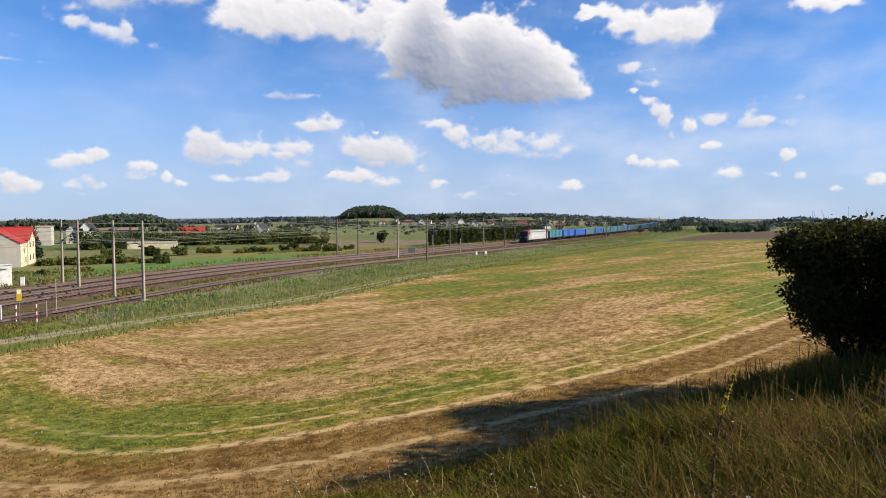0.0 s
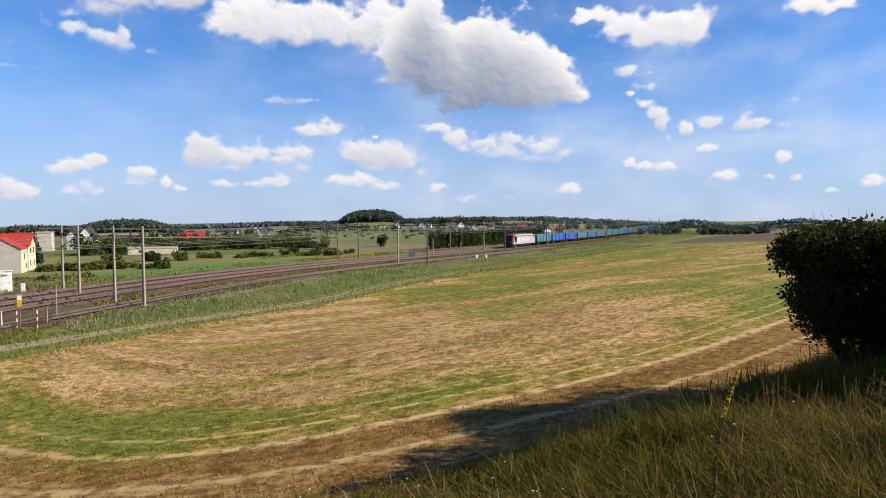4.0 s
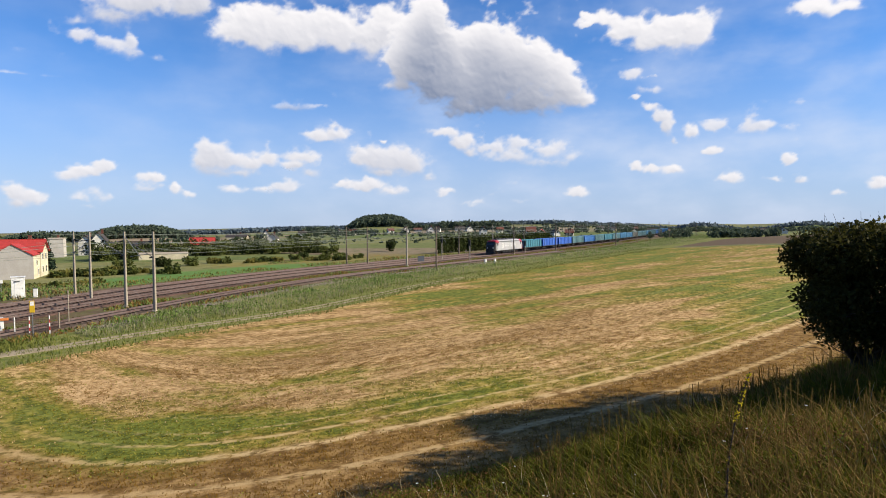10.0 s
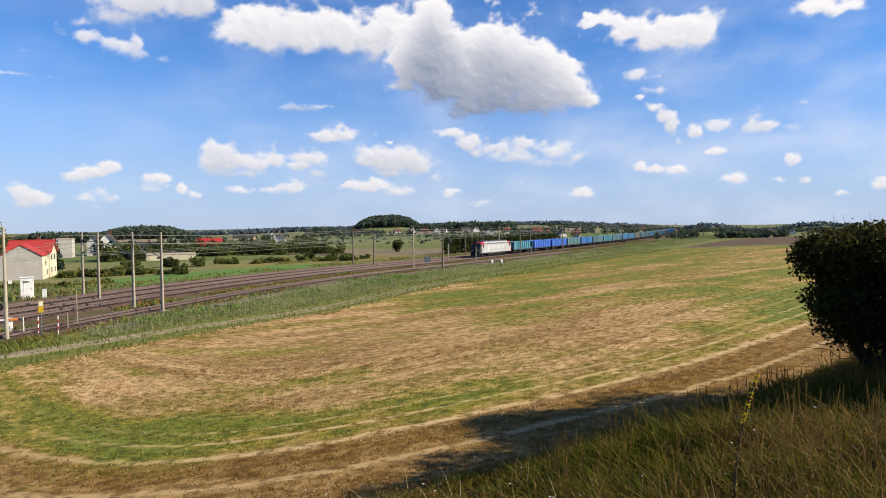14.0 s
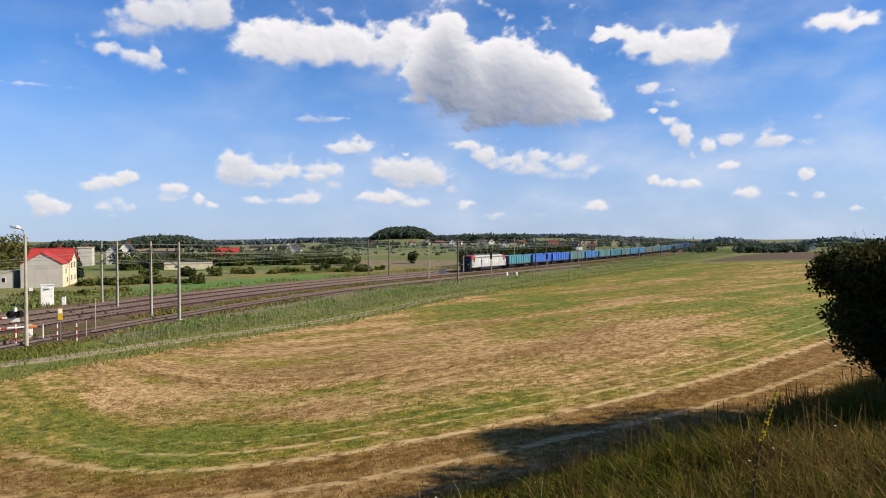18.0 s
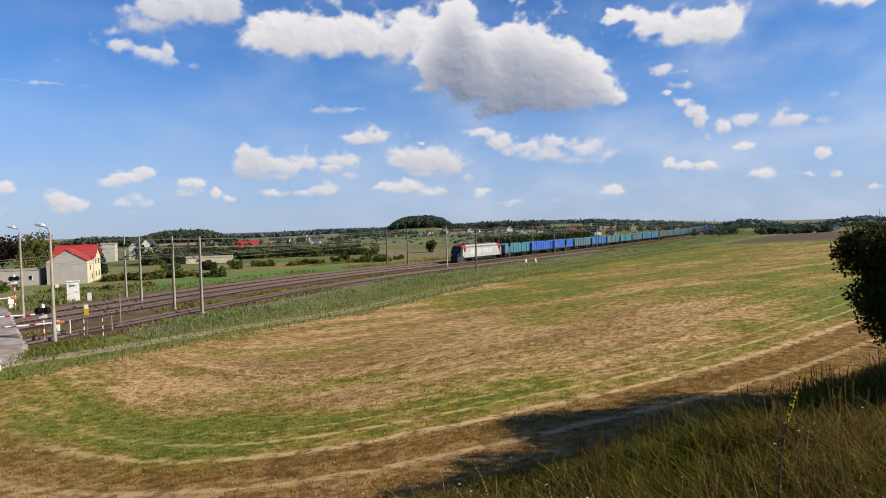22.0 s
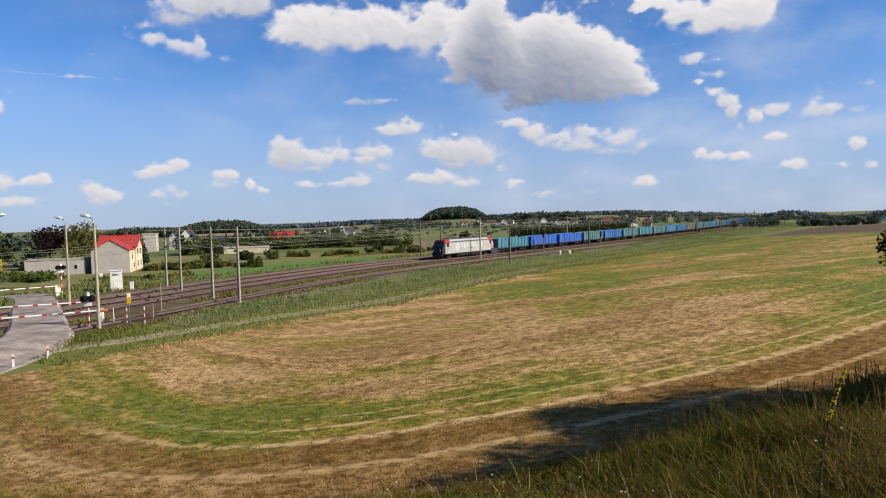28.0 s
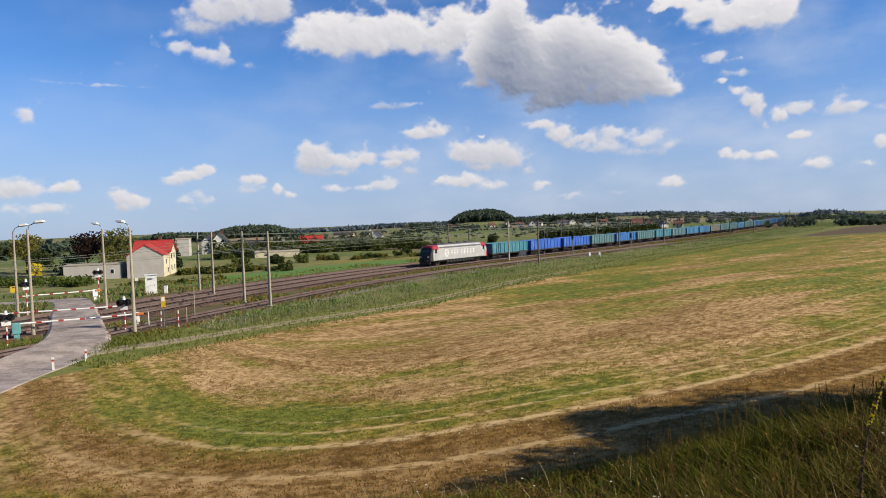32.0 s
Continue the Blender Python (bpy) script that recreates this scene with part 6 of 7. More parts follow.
rng = np.random.default_rng(11)
for j, (az, d, half_w, half_l, h) in enumerate(HILLS[:3]):
    spots = []
    for k in range((1100, 1100, 600)[j]):
        a, l = rng.uniform(-1, 1) * half_w * (1.05, 1.1, 1.2)[j], rng.uniform(-0.9, 0.25) * half_l
        x, y = polar(az, d + l)
        x, y = x + a * math.cos(radians(az)), y - a * math.sin(radians(az))
        t = (1 - 0.35 * abs(a / half_w) ** 3) * (9.0, 6.2, 5.2)[j]
        spots.append((x, y, t * rng.uniform(0.8, 1.15), rng.uniform(2.2, 3.6) * (1.1, 0.75, 0.7)[j]))
    woods("wooded_hill", ("dark wooded hill above the village", "low wooded hill beyond the houses", "small dark wood on a rise")[j], spots, LEAF_FAR_HAZE, 20 + j, 26)
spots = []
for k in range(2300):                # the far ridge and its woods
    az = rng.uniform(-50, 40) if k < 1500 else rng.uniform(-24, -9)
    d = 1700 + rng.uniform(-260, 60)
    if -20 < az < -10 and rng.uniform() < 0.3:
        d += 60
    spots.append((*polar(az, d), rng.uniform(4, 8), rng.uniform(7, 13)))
woods("far_woods", "woods along the far ridge, distance haze in their blue-green colour", spots, LEAF_RIDGE_HAZE, 30, 16)
spots = []
for az0, az1, d0, d1, count, h0, h1 in ((-13, -10.5, 800, 900, 50, 5, 8), (-12, -9.5, 620, 700, 18, 4, 6), (-4, 0, 760, 800, 110, 5, 8), (-1, 5, 720, 780, 160, 6, 10), (8, 20, 900, 1000, 120, 4, 7), (15, 25, 700, 1000, 160, 3, 6), (19, 34, 800, 1150, 260, 3, 6), (21.5, 26.5, 330, 350, 60, 2.0, 4.0), (28, 34, 500, 640, 60, 2, 4), (-13, -3, 500, 520, 26, 2, 4), (-25, -14, 330, 420, 22, 2.5, 4.5), (4, 17, 520, 640, 70, 2.5, 5), (-20, -8, 380, 640, 24, 2.5, 5),
                                        (-48, -35, 260, 420, 110, 4, 6.5), (-10, -6.5, 560, 640, 36, 3, 5), (5, 7.5, 440, 470, 30, 3, 6), (-3, 3, 430, 470, 16, 2, 4), (14, 20, 330, 420, 40, 2, 4)):
    for k in range(count):
        h = rng.uniform(h0, h1)
        spots.append((*polar(rng.uniform(az0, az1), rng.uniform(d0, d1)), h, h * rng.uniform(0.35, 0.6)))
woods("field_trees", "scattered trees and hedgerows among the far fields", spots, LEAF_FAR_HAZE, 31, 34)
spots = []
for k in range(260):                 # thin hedges between the strips of land
    i = k % 9
    az = rng.uniform(-14, 16)
    spots.append((*polar(az, 300 + 38 * i + 0.8 * az * (i % 3 - 1)), rng.uniform(0.6, 1.8), rng.uniform(0.8, 1.6)))
woods("field_hedges", "thin hedges and weeds between strips of farmland", spots, LEAF_FAR_HAZE, 32, 9)

# ---- the bank: grass, bushes and flowers ----
def blades(name, label, category, xy, z, height, width, lean, mat, seed, bend=0.35):
    """Curved grass blades of three joints, as one object."""
    rng = np.random.default_rng(seed)
    n = len(xy)
    turn = rng.uniform(0, math.tau, n)
    h = height[:, None]
    base = np.c_[xy, z]
    side = np.c_[np.cos(turn), np.sin(turn), np.zeros(n)] * width[:, None]
    tip_to = rng.normal(size=(n, 2)) * lean * height[:, None] + np.array([[-0.10, 0.02]]) * h
    mid = base + np.c_[tip_to * bend, height * 0.6]
    tip = base + np.c_[tip_to, height]
    v = np.stack([base - side, base + side, mid + side * 0.7, mid - side * 0.7, tip], 1).reshape(-1, 3)
    k = np.arange(n)[:, None] * 5
    faces = np.hstack([k, k + 1, k + 2, k + 3]).tolist() + np.hstack([k + 3, k + 2, k + 4]).tolist()
    return tagged(raw(name, v.tolist(), faces, mat), label, category, kind="stuff")


def scatter(rng, count, near, far, az0, az1, power=1.0):
    d = near + (far - near) * rng.uniform(0, 1, count) ** power
    a = np.radians(rng.uniform(az0, az1, count))
    return np.c_[d * np.sin(a), d * np.cos(a)]


def bank_grass():
    rng = np.random.default_rng(40)
    xy = scatter(rng, 150000, 2.6, 34, -30, 46, 1.1)
    b = bank_of(xy[:, 0], xy[:, 1])
    patch = vnoise(xy[:, 0] * 0.35, xy[:, 1] * 0.35, 1)
    keep = (b > -0.1 + 0.7 * patch) & (b < 18)
    xy, b, patch = xy[keep], b[keep], patch[keep]
    z = ground(xy[:, 0], xy[:, 1]) - 0.03
    pick = rng.uniform(0, 1, len(xy))
    green = (pick < 0.68 + 0.5 * patch)
    low = smooth01(np.degrees(np.arctan2(xy[:, 0], xy[:, 1])), -2, 16)
    clump = np.clip(0.5 + 0.75 * fbm(xy[:, 0] * 0.85, xy[:, 1] * 0.85, 17, 3), 0, 1.3)
    tall = rng.uniform(0.12, 0.5, len(xy)) * (1 + 0.35 * patch) * (0.5 + 0.5 * low) * (0.45 + 0.95 * clump)
    d = np.hypot(xy[:, 0], xy[:, 1])
    width = 0.006 + 0.0009 * d
    g = np.flatnonzero(green)
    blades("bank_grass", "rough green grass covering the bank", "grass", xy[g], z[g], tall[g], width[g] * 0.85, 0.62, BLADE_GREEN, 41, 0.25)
    g = np.flatnonzero(~green)
    blades("dry_grass", "dry straw-coloured grass on the bank", "grass", xy[g], z[g], tall[g] * 1.3, width[g] * 0.5, 0.5, BLADE_DRY, 42, 0.25)
    # leafy weeds in tufts
    tufts = xy[(clump > 0.55) & (d > 3.0) & (d < 22)]
    tufts = tufts[rng.choice(len(tufts), 2600, replace=False)]
    zs = ground(tufts[:, 0], tufts[:, 1])
    lumps = np.c_[tufts, zs + 0.16, np.full(len(tufts), 0.16), np.full(len(tufts), 0.16), np.full(len(tufts), 0.2)]
    v, f = leaves(rng, lumps, 64000, 0.022, 0.3)
    tagged(raw("bank_weeds", v.tolist(), f.tolist(), BANK_LEAF), "tufts of leafy green weeds on the bank", "weeds", kind="stuff")
    # russet dead herbs in clumps, and long pale stalks
    spots = xy[(fbm(xy[:, 0] * 0.5 + 40, xy[:, 1] * 0.5, 23, 3) > 0.18) & (d > 3.4) & (d < 20)]
    spots = spots[rng.choice(len(spots), min(1500, len(spots)), replace=False)]
    zs = ground(spots[:, 0], spots[:, 1])
    lumps = np.c_[spots, zs + 0.28, np.full(len(spots), 0.14), np.full(len(spots), 0.14), np.full(len(spots), 0.26)]
    v, f = leaves(rng, lumps, 30000, 0.016, 0.0)
    tagged(raw("dead_herbs", v.tolist(), f.tolist(), RUSSET), "russet dried herbs in clumps on the bank", "weeds", kind="stuff")
    pale = xy[(d > 3.6) & (d < 16)]
    pale = pale[rng.choice(len(pale), 260, replace=False)]
    blades("pale_stalks", "long pale bent stalks above the grass", "grass", pale, ground(pale[:, 0], pale[:, 1]), rng.uniform(0.3, 0.75, len(pale)), 0.0022 + 0.0003 * np.hypot(pale[:, 0], pale[:, 1]), 0.45, STRAW_STALK, 44, 0.45)
    # flowering stems with plumes
    pts = xy[rng.choice(len(xy), 900, replace=False)]
    pts = pts[(np.hypot(pts[:, 0], pts[:, 1]) > 3.4) & (pts[:, 0] > 0.12 * pts[:, 1])]
    vs, fs, n = [], [], 0
    for (x, y), zz in zip(pts, ground(pts[:, 0], pts[:, 1])):
        h = rng.uniform(0.5, 1.05)
        lx, ly = rng.normal() * 0.12, rng.normal() * 0.12
        w = 0.0016 + 0.0004 * math.hypot(x, y)
        vs += [(x - w, y, zz), (x + w, y, zz), (x + lx + w, y + ly, zz + h), (x + lx - w, y + ly, zz + h)]
        fs.append((n, n + 1, n + 2, n + 3))
        n += 4
        for k in range(16):
            c = Vector((x + lx * (0.75 + 0.017 * k), y + ly * (0.75 + 0.017 * k), zz + h * (0.74 + 0.018 * k)))
            e = Vector(rng.normal(size=3)) * 0.005
            u = Vector((rng.normal() * 0.7, rng.normal() * 0.7, rng.normal() + 1.2)).normalized() * 0.03
            vs += [c, c + e, c + e + u, c + u]
            fs.append((n, n + 1, n + 2, n + 3))
            n += 4
    tagged(raw("grass_plumes", vs, fs, BLADE_DRY), "tall dry grass stems with feathery seed heads", "grass", kind="stuff")
    # small white flower heads
    pts = xy[rng.choice(len(xy), 70, replace=False)]
    vs, fs, n = [], [], 0
    for (x, y), zz in zip(pts, ground(pts[:, 0], pts[:, 1])):
        c = Vector((x, y, zz + rng.uniform(0.3, 0.6)))
        for k in range(7):
            a = k * math.tau / 7
            o = Vector((math.cos(a), math.sin(a), 0.5)) * 0.015
            p = Vector((-math.sin(a), math.cos(a), 0)) * 0.008
            vs += [c, c + o + p, c + o * 1.2, c + o - p]
            fs.append((n, n + 1, n + 2, n + 3))
            n += 4
    tagged(raw("white_flowers", vs, fs, PETAL_WHITE), "small white flower heads among the grass", "flower", kind="stuff")


STRAW_STALK = leaf_material("pale_stalks", (0.26, 0.21, 0.12), (0.42, 0.36, 0.24), 0.2)
POD = leaf_material("seed_pods", (0.06, 0.038, 0.014), (0.20, 0.13, 0.04), 0.25)
RUSSET = leaf_material("russet_plants", (0.06, 0.028, 0.010), (0.19, 0.10, 0.035), 0.3)
BANK_LEAF = leaf_material("bank_weed_leaves", (0.04, 0.058, 0.004), (0.17, 0.195, 0.02), 0.45)
bank_grass()


def mullein():
    """A tall flower spike that leans to one side."""
    rng = np.random.default_rng(50)
    x, y = 1.66, 4.01
    z = ground_at(x, y)
    ob = thing("mullein", x, y, z, 0, "tall leaning mullein spike with yellow flowers at its top", "flower")
    foot, top = Vector((0, 0, 0)), Vector((0.30, 0.28, 7.80 - z))

    def spine(t):
        return foot.lerp(top, t) + Vector((-0.055 * math.sin(math.pi * t) + 0.02 * math.sin(math.tau * t), 0, 0))

    bm = bmesh.new()
    for k in range(12):
        tube(bm, spine(k / 12), spine((k + 1) / 12), 0.009 - 0.006 * k / 12, 0.009 - 0.006 * (k + 1) / 12, n=8, caps=k in (0, 11))
    part("stem", bm, BARK, ob)
    vs, fs, n = [], [], 0
    for k in range(420):                 # dry seed pods
        t = rng.uniform(0.22, 0.97)
        c = spine(t) + Vector((math.cos(k * 2.4), math.sin(k * 2.4), 0)) * (0.016 - 0.011 * t)
        e, u = Vector(rng.normal(size=3)).normalized() * (0.014 - 0.007 * t), Vector(rng.normal(size=3)).normalized() * (0.014 - 0.007 * t)
        vs += [c - e, c - u, c + e, c + u]
        fs.append((n, n + 1, n + 2, n + 3))
        n += 4
    raw("seed_spike", vs, fs, POD, ob, "brown dry seed spike")
    vs, fs, n = [], [], 0
    for k in range(74):
        t = 1 - 0.22 * rng.uniform(0, 1) ** 1.1 if k < 64 else 1 - rng.uniform(0.3, 0.85)
        out = Vector((math.cos(k * 2.4), math.sin(k * 2.4), 0.2))
        c = spine(t) + out * (0.008 + 0.006 * (1 - t))
        side = out.cross(Vector((0, 0, 1))).normalized()
        size = rng.uniform(0.005, 0.009)
        for j in range(4):
            a = j * math.tau / 4 + 0.4
            d = side * math.cos(a) * size + Vector((0, 0, 1)) * math.sin(a) * size
            q = out * 0.005
            vs += [c, c + d * 0.6 + d.cross(out).normalized() * size * 0.6 + q, c + d + q, c + d * 0.6 - d.cross(out).normalized() * size * 0.6 + q]
            fs.append((n, n + 1, n + 2, n + 3))
            n += 4
    raw("blossom", vs, fs, PETAL, ob, "small bright yellow blossom")
    vs, fs, n = [], [], 0
    for k in range(16):
        a = k * 2.4
        d = Vector((math.cos(a), math.sin(a), rng.uniform(0.2, 0.7)))
        c = Vector((0, 0, 0.05 + 0.02 * k))
        side = d.cross(Vector((0, 0, 1))).normalized() * 0.035
        m, e = c + d * 0.12, c + d * 0.24 + Vector((0, 0, -0.04))
        vs += [c, m + side, e, m - side]
        fs.append((n, n + 1, n + 2, n + 3))
        n += 4
    raw("leaves", vs, fs, WEED_LEAF, ob, "grey-green base leaves")


mullein()


def thorn_bush(x, y, h, r, count, label, seed, leaf=0.07):
    """A large leafy shrub with bare twigs at its foot and shoots at its top."""
    rng = np.random.default_rng(seed)
    z = ground_at(x, y)
    ob = thing("shrub", x, y, z - 0.1, 0, label, "shrub", "shrubs on the bank")
    stems, twigs = bmesh.new(), bmesh.new()
    lumps = []
    for k in range(16):
        a = k * 2.4 + rng.uniform(-0.4, 0.4)
        zz = h * rng.uniform(0.32, 0.80)
        reach = r * rng.uniform(0.35, 0.8) * (1.1 - 0.6 * max(0, zz / h - 0.55) / 0.45)
        q = r * rng.uniform(0.22, 0.42)
        e = (reach * math.cos(a), reach * math.sin(a), zz)
        lumps.append((*e, q, q, q * 0.9))
        limb(stems, (rng.normal() * 0.15, rng.normal() * 0.15, 0), e, 0.07, 0.02, rng, 4)
        for _ in range(5):
            d = Vector(rng.normal(size=3))
            d.z = abs(d.z) * 0.8
            limb(twigs, e, Vector(e) + d.normalized() * q * rng.uniform(1.0, 1.5), 0.014, 0.004, rng, 3)
    for k in range(26):                  # low bare twigs and top shoots
        a = rng.uniform(0, math.tau)
        limb(twigs, (0.3 * math.cos(a), 0.3 * math.sin(a), h * 0.08), (r * 1.0 * math.cos(a), r * 1.0 * math.sin(a), h * rng.uniform(0.12, 0.35)), 0.014, 0.004, rng, 4)
    for k in range(14):
        a, q = rng.uniform(0, math.tau), r * rng.uniform(0, 0.6)
        limb(twigs, (q * math.cos(a), q * math.sin(a), h * 0.8), (q * 1.25 * math.cos(a) - 0.15, q * 1.25 * math.sin(a), h * rng.uniform(0.92, 1.02)), 0.010, 0.003, rng, 3)
    for k in range(7):                   # a broad rounded top
        a = k * math.tau / 7
        lumps.append((0.56 * r * math.cos(a), 0.56 * r * math.sin(a), h * rng.uniform(0.70, 0.80), r * 0.36, r * 0.36, h * 0.15))
    lumps.append((0, 0, h * 0.5, r * 0.7, r * 0.7, h * 0.36))
    lumps.append((0, 0, h * 0.82, r * 0.5, r * 0.5, h * 0.15))
    part("branchwork", stems, BARK, ob)
    part("twigs", twigs, BARK, ob, "thin bare twigs")
    v, f = leaves(rng, lumps, count, leaf)
    raw("foliage", v.tolist(), f.tolist(), LEAF_SHRUB, ob)
    return ob


thorn_bush(13.1, 20.6, 4.95, 2.5, 38000, "large dark green shrub on the bank, twiggy at its foot", 60)
# this shrub and the next stand out of view, added to shade the bank
thorn_bush(13.4, 14.2, 5.4, 2.7, 12000, "unseen shrub added for its shade on the bank", 66, 0.11)
thorn_bush(16.2, 16.4, 5.8, 2.6, 9000, "unseen shrub added for its shade on the bank", 67, 0.12)
thorn_bush(15.4, 20.0, 4.6, 2.2, 12000, "dark green shrub beside the large one on the bank", 61)
# also out of view, kept for the shadow it throws on the bank's foot
thorn_bush(19.5, 22.6, 5.4, 2.6, 6000, "tall unseen shrub for the shadow at the foot of the bank", 62, 0.10)
thorn_bush(37.0, 50.5, 4.6, 2.8, 5000, "rounded shrub at the foot of the bank", 65, 0.11)


# ---- weeds along the railway, and stubble ----
ROAD_LINE = np.array([(-26, 10), (-31.0, 25), (-33.6, 33.4), (-34.9, 39.2), (-37.0, 44.4), (-41.0, 49.8), (-47.3, 57.3), (-54, 65.3), (-60.5, 73), (-66, 77.5), (-78, 80.5), (-115, 84)], float)


def off_road(pts, clear=2.5):
    return np.abs(bank_of(pts[:, 0], pts[:, 1], ROAD_LINE)) > clear


def along_line(rng, n, s0, s1, v0, v1, power):
    s = s0 + (s1 - s0) * rng.uniform(0, 1, n) ** power
    v = rng.uniform(v0, v1, n)
    i = np.clip(np.round(s).astype(int) - S0, 0, len(LINE_S) - 1)
    return np.c_[LINE_P[i, 0] + v * np.cos(LINE_H[i]) + (s - np.round(s)) * np.sin(LINE_H[i]), LINE_P[i, 1] - v * np.sin(LINE_H[i]) + (s - np.round(s)) * np.cos(LINE_H[i])], s, v


def verge_weeds():
    rng = np.random.default_rng(70)
    pts, s, v = along_line(rng, 120000, -66, 380, 10.8, 36, 1.7)
    e = bank_of(pts[:, 0], pts[:, 1], EDGE)
    lump = fbm(pts[:, 0] * 0.22, pts[:, 1] * 0.22, 4, 3) * 0.8
    tall = smooth01(e, -3.2, -5.5)
    keep = (e < -3.0) & (lump > -0.55) & off_road(pts) & (v > 13.2 + lump)
    pts, lump, tall = pts[keep], lump[keep], tall[keep]
    z = ground(pts[:, 0], pts[:, 1])
    h = (0.2 + 0.55 * tall) * np.clip(0.85 + 0.8 * lump, 0.3, 1.6) * rng.uniform(0.35, 1.0, len(pts))
    c = np.c_[pts, z + h * 0.8]
    a = rng.normal(size=(len(pts), 3))
    a[:, 2] = np.abs(a[:, 2]) + 0.6
    a /= np.linalg.norm(a, axis=1)[:, None]
    b = np.cross(a, rng.normal(size=(len(pts), 3)))
    b /= np.linalg.norm(b, axis=1)[:, None]
    w = np.clip(h, 0.25, 1)[:, None] * rng.uniform(0.10, 0.20, len(pts))[:, None]
    q = np.stack([c - a * w * 1.3, c + b * w * 0.55, c + a * w, c - b * w * 0.55], 1).reshape(-1, 3)
    tagged(raw("verge_weeds", q.tolist(), np.arange(len(q)).reshape(-1, 4).tolist(), WEED_LEAF), "tall green weeds and nettles along the railway", "weeds", kind="stuff")
    pick = rng.choice(len(pts), min(13000, len(pts)), replace=False)
    blades("verge_grass", "pale feathery grass among the weeds", "grass", pts[pick], z[pick], h[pick] * 1.15 + 0.2, np.full(len(pick), 0.028), 0.3, VERGE_PALE, 71)
    # short grass from the road to the field's edge
    pts, s, v = along_line(rng, 60000, -80, 120, 11, 48, 1.3)
    e = bank_of(pts[:, 0], pts[:, 1], EDGE)
    keep = (e > -5.5) & (e < 3.0 + 1.5 * vnoise(pts[:, 0] * 0.3, pts[:, 1] * 0.3, 8)) & off_road(pts, 2.2) & (np.abs(np.abs(e + 1.7) - 0.62) > 0.3)
    pts = pts[keep]
    z = ground(pts[:, 0], pts[:, 1])
    blades("edge_grass", "short yellow-green grass along the farm track", "grass", pts, z, rng.uniform(0.08, 0.34, len(pts)), np.full(len(pts), 0.035), 0.5, VERGE_BLADE, 72)
    # grass round the crossing: beside the lamp, and on the near side of the tracks
    pts = np.vstack([np.c_[rng.normal(-35.0, 2.0, 2600), rng.normal(47.3, 2.2, 2600)], np.c_[rng.normal(-40.5, 2.2, 4600), rng.normal(43.0, 2.6, 4600)], np.c_[rng.normal(-52.5, 2.5, 1500), rng.normal(57.5, 2.5, 1500)]])
    vv = line_coords(pts[:, 0], pts[:, 1])[1]
    pts = pts[off_road(pts, 2.15) & ((vv > 10.6) | ((vv > 2.4) & (vv < 6.2)))]
    z = ground(pts[:, 0], pts[:, 1])
    blades("crossing_grass", "rough green grass beside the crossing road", "grass", pts, z, rng.uniform(0.12, 0.45, len(pts)), np.full(len(pts), 0.04), 0.5, VERGE_BLADE, 78)
    # rough meadow between the rails and the houses
    pts, s, v = along_line(rng, 26000, -75, 60, -50, -15, 1.0)
    lump = fbm(pts[:, 0] * 0.12, pts[:, 1] * 0.12, 14, 4)
    keep = off_road(pts, 2.6) & (lump > -0.1) & ((s < -28) | (v < -43))
    pts, lump = pts[keep], lump[keep]
    z = ground(pts[:, 0], pts[:, 1])
    h = rng.uniform(0.2, 0.7, len(pts)) * (0.7 + 0.6 * np.clip(lump, 0, 1))
    half = len(pts) // 2
    blades("meadow_weeds", "rough green weeds on the meadow by the houses", "weeds", pts[:half], z[:half], h[:half], np.full(half, 0.13), 0.6, WEED_LEAF, 73)
    blades("meadow_dry_grass", "dry brown grass on the meadow by the houses", "grass", pts[half:], z[half:], h[half:], np.full(len(pts) - half, 0.10), 0.5, MEADOW_DRY, 74)


VERGE_PALE = leaf_material("verge_pale_blades", (0.14, 0.13, 0.06), (0.34, 0.32, 0.20), 0.35)
VERGE_BLADE = leaf_material("verge_blades", (0.075, 0.10, 0.015), (0.19, 0.19, 0.05), 0.35)
MEADOW_DRY = leaf_material("meadow_dry_blades", (0.13, 0.10, 0.045), (0.24, 0.19, 0.09), 0.35)
verge_weeds()


def track_weeds():
    """Low tufts between the tracks and beyond them."""
    rng = np.random.default_rng(75)
    n = 26000
    s = -110 + 330 * rng.uniform(0, 1, n) ** 1.3
    v = np.where(rng.uniform(0, 1, n) < 0.5, rng.uniform(2.6, 6.4, n), np.where(rng.uniform(0, 1, n) < 0.6, rng.uniform(-22, -11.8, n), rng.uniform(10.4, 12.5, n)))
    pts = np.array([on_line(a, b)[:2] for a, b in zip(s, v)])
    lump = vnoise(pts[:, 0] * 0.2, pts[:, 1] * 0.2, 9)
    keep = (lump > -0.35) & off_road(pts, 2.6)
    pts, lump = pts[keep], lump[keep]
    z = ground(pts[:, 0], pts[:, 1])
    h = (0.18 + 0.35 * np.clip(lump, 0, 1)) * rng.uniform(0.5, 1.2, len(pts))
    half = len(pts) // 3
    blades("track_weeds", "low green weeds between the tracks", "weeds", pts[:half], z[:half], h[:half] * 1.2, np.full(half, 0.11), 0.6, WEED_LEAF, 76)
    blades("track_dry_grass", "dry brownish grass between the tracks", "grass", pts[half:], z[half:], h[half:] * 1.2, np.full(len(pts) - half, 0.08), 0.5, BLADE_DRY, 77)


track_weeds()


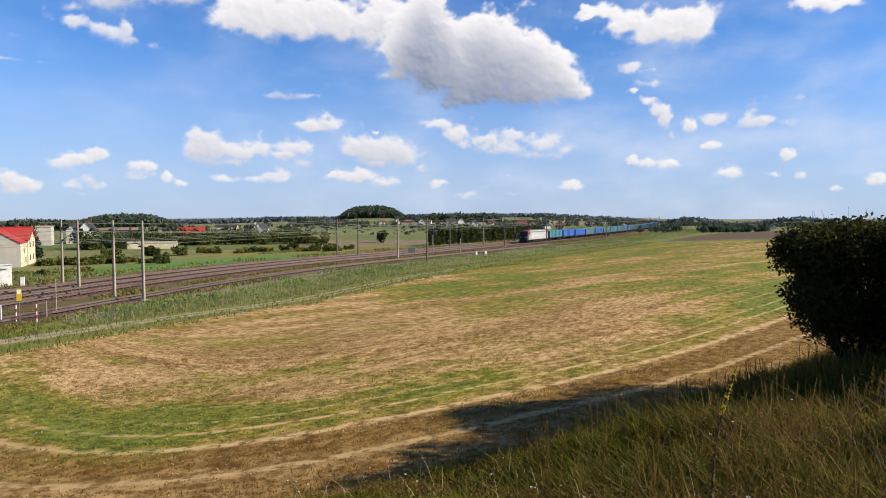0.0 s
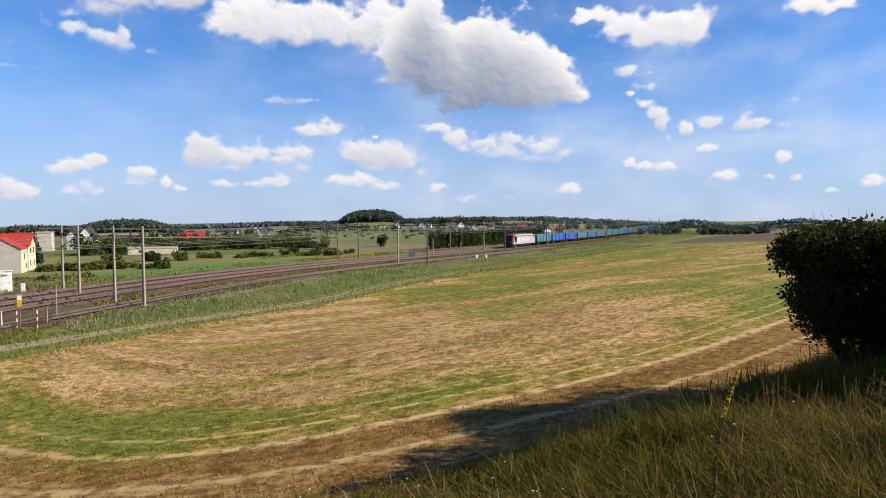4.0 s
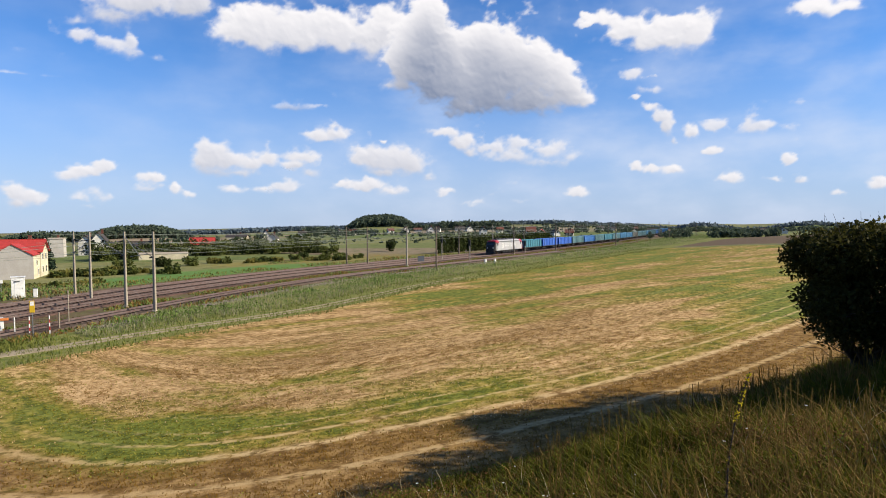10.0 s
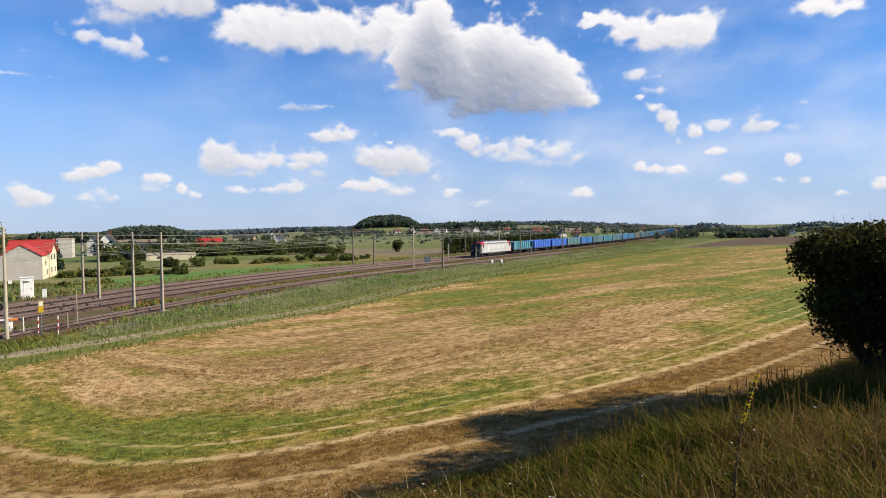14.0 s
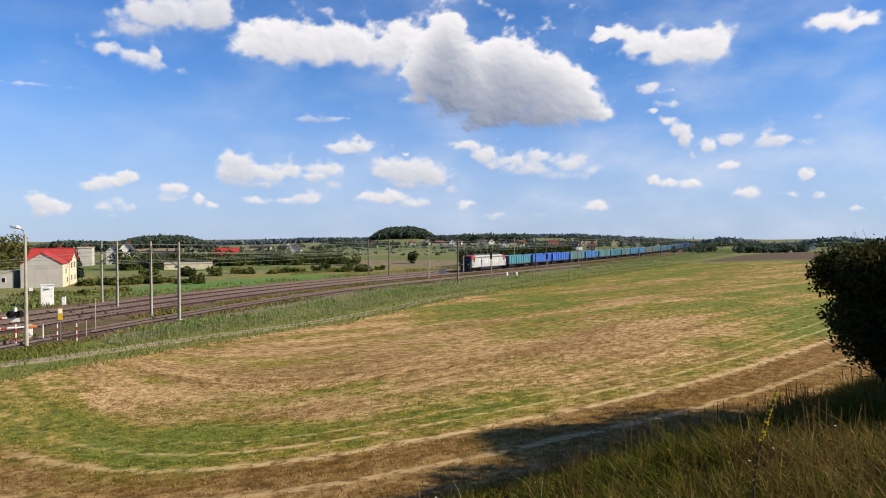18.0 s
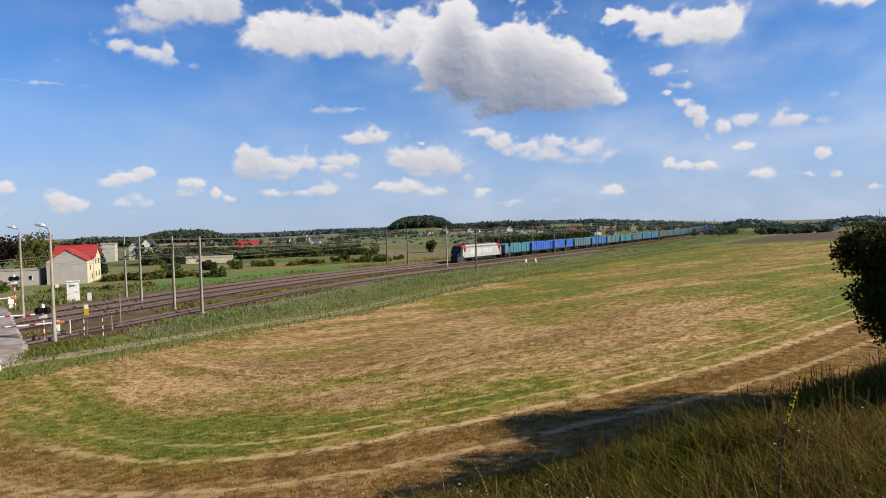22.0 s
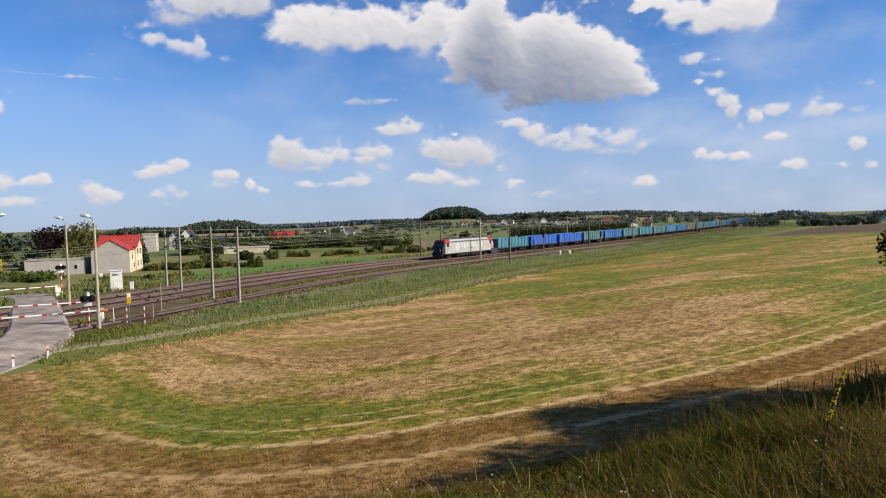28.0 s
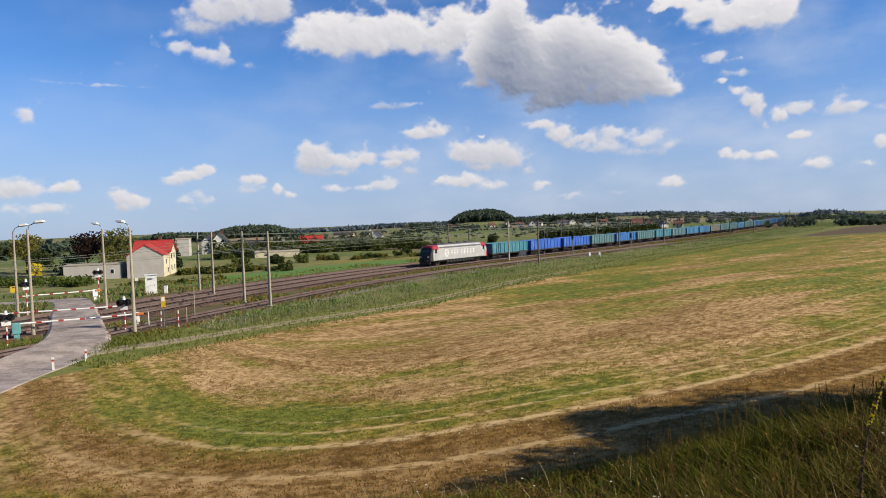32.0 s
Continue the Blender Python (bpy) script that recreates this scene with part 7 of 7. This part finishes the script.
def stubble():
    rng = np.random.default_rng(80)
    xy = scatter(rng, 90000, 14.5, 58, -44, 36, 1.4)
    b = bank_of(xy[:, 0], xy[:, 1])
    e = bank_of(xy[:, 0], xy[:, 1], EDGE)
    # drawn into drill rows that follow the bank
    into, along = row_coords(xy[:, 0], xy[:, 1])
    row = np.round(into / 0.36) * 0.36 + rng.normal(size=len(b)) * 0.11
    shift = row - into
    gx, gy = (row_coords(xy[:, 0] + 0.2, xy[:, 1])[0] - into) / 0.2, (row_coords(xy[:, 0], xy[:, 1] + 0.2)[0] - into) / 0.2
    xy = xy + np.c_[gx * shift, gy * shift]
    lines = np.min([np.abs(into - at) for at in (0.0, 2.75, 4.4)], axis=0) + vnoise(xy[:, 0], xy[:, 1], 5) * 0.15
    keep = (b < -0.2) & (e > 1.2) & (lines > 0.34) & (np.hypot(xy[:, 0], xy[:, 1]) < 60)
    xy, b, into, along = xy[keep], b[keep], into[keep], along[keep]
    z = ground(xy[:, 0], xy[:, 1]) - 0.01
    d = np.hypot(xy[:, 0], xy[:, 1])
    green = weediness(xy[:, 0], xy[:, 1]) + rng.normal(size=len(b)) * 0.34
    brown = fbm(into * 0.9, along * 0.06, 21, 3) + rng.normal(size=len(b)) * 0.4 + 0.7 * smooth01(into, 3.8, 2.0)
    for name, label, mask, mat, hh in (("straw_stubble", "pale straw stubble in drill rows", (green <= 0.25) & (brown < 0.25), BLADE_STRAW, 0.06),
                                       ("brown_stubble", "reddish-brown cut stalks in drill rows", (green <= 0.25) & (brown >= 0.25), BLADE_BROWN, 0.07),
                                       ("field_weeds", "patches of low green weeds in the stubble", green > 0.25, BLADE_WEED, 0.055)):
        g = np.flatnonzero(mask)
        tall = hh * rng.uniform(0.4, 1.3, len(g)) * smooth01(d[g], 68, 30)
        blades(name, label, "stubble" if "stubble" in name else "weeds", xy[g], z[g], tall, 0.006 + 0.0006 * d[g] if "stubble" in name else 0.012 + 0.0010 * d[g], 0.5 if "stubble" in name else 0.8, mat, 81)


BLADE_STRAW = leaf_material("straw_stalks", (0.42, 0.28, 0.13), (0.68, 0.49, 0.27), 0.5)
BLADE_BROWN = leaf_material("brown_stalks", (0.15, 0.078, 0.014), (0.27, 0.155, 0.03), 0.5)
BLADE_WEED = leaf_material("field_weed_leaves", (0.15, 0.15, 0.02), (0.31, 0.28, 0.05), 0.5)
stubble()


# ---- sleepers, nearest first ----
def sleepers():
    bm = bmesh.new()
    box(bm, (0, 0, 0), (2.5, 0.26, 0.16), bevel=0.02)
    first = None
    for (v, a, b), bed in zip(TRACKS, BEDS):
        count = 0
        for s in np.arange(-62, 70, 0.62):
            if count >= 200:
                break
            p = on_line(s, v, 0.17)
            m = Matrix.Translation(p) @ pose(0, 0, 0, 0, 0, -heading(s))
            if first is None:
                first = part("sleeper", bm, SLEEPER, bed)
                first.matrix_basis = m
            else:
                share("sleeper", first, bed, m)
            count += 1


sleepers()

motions()
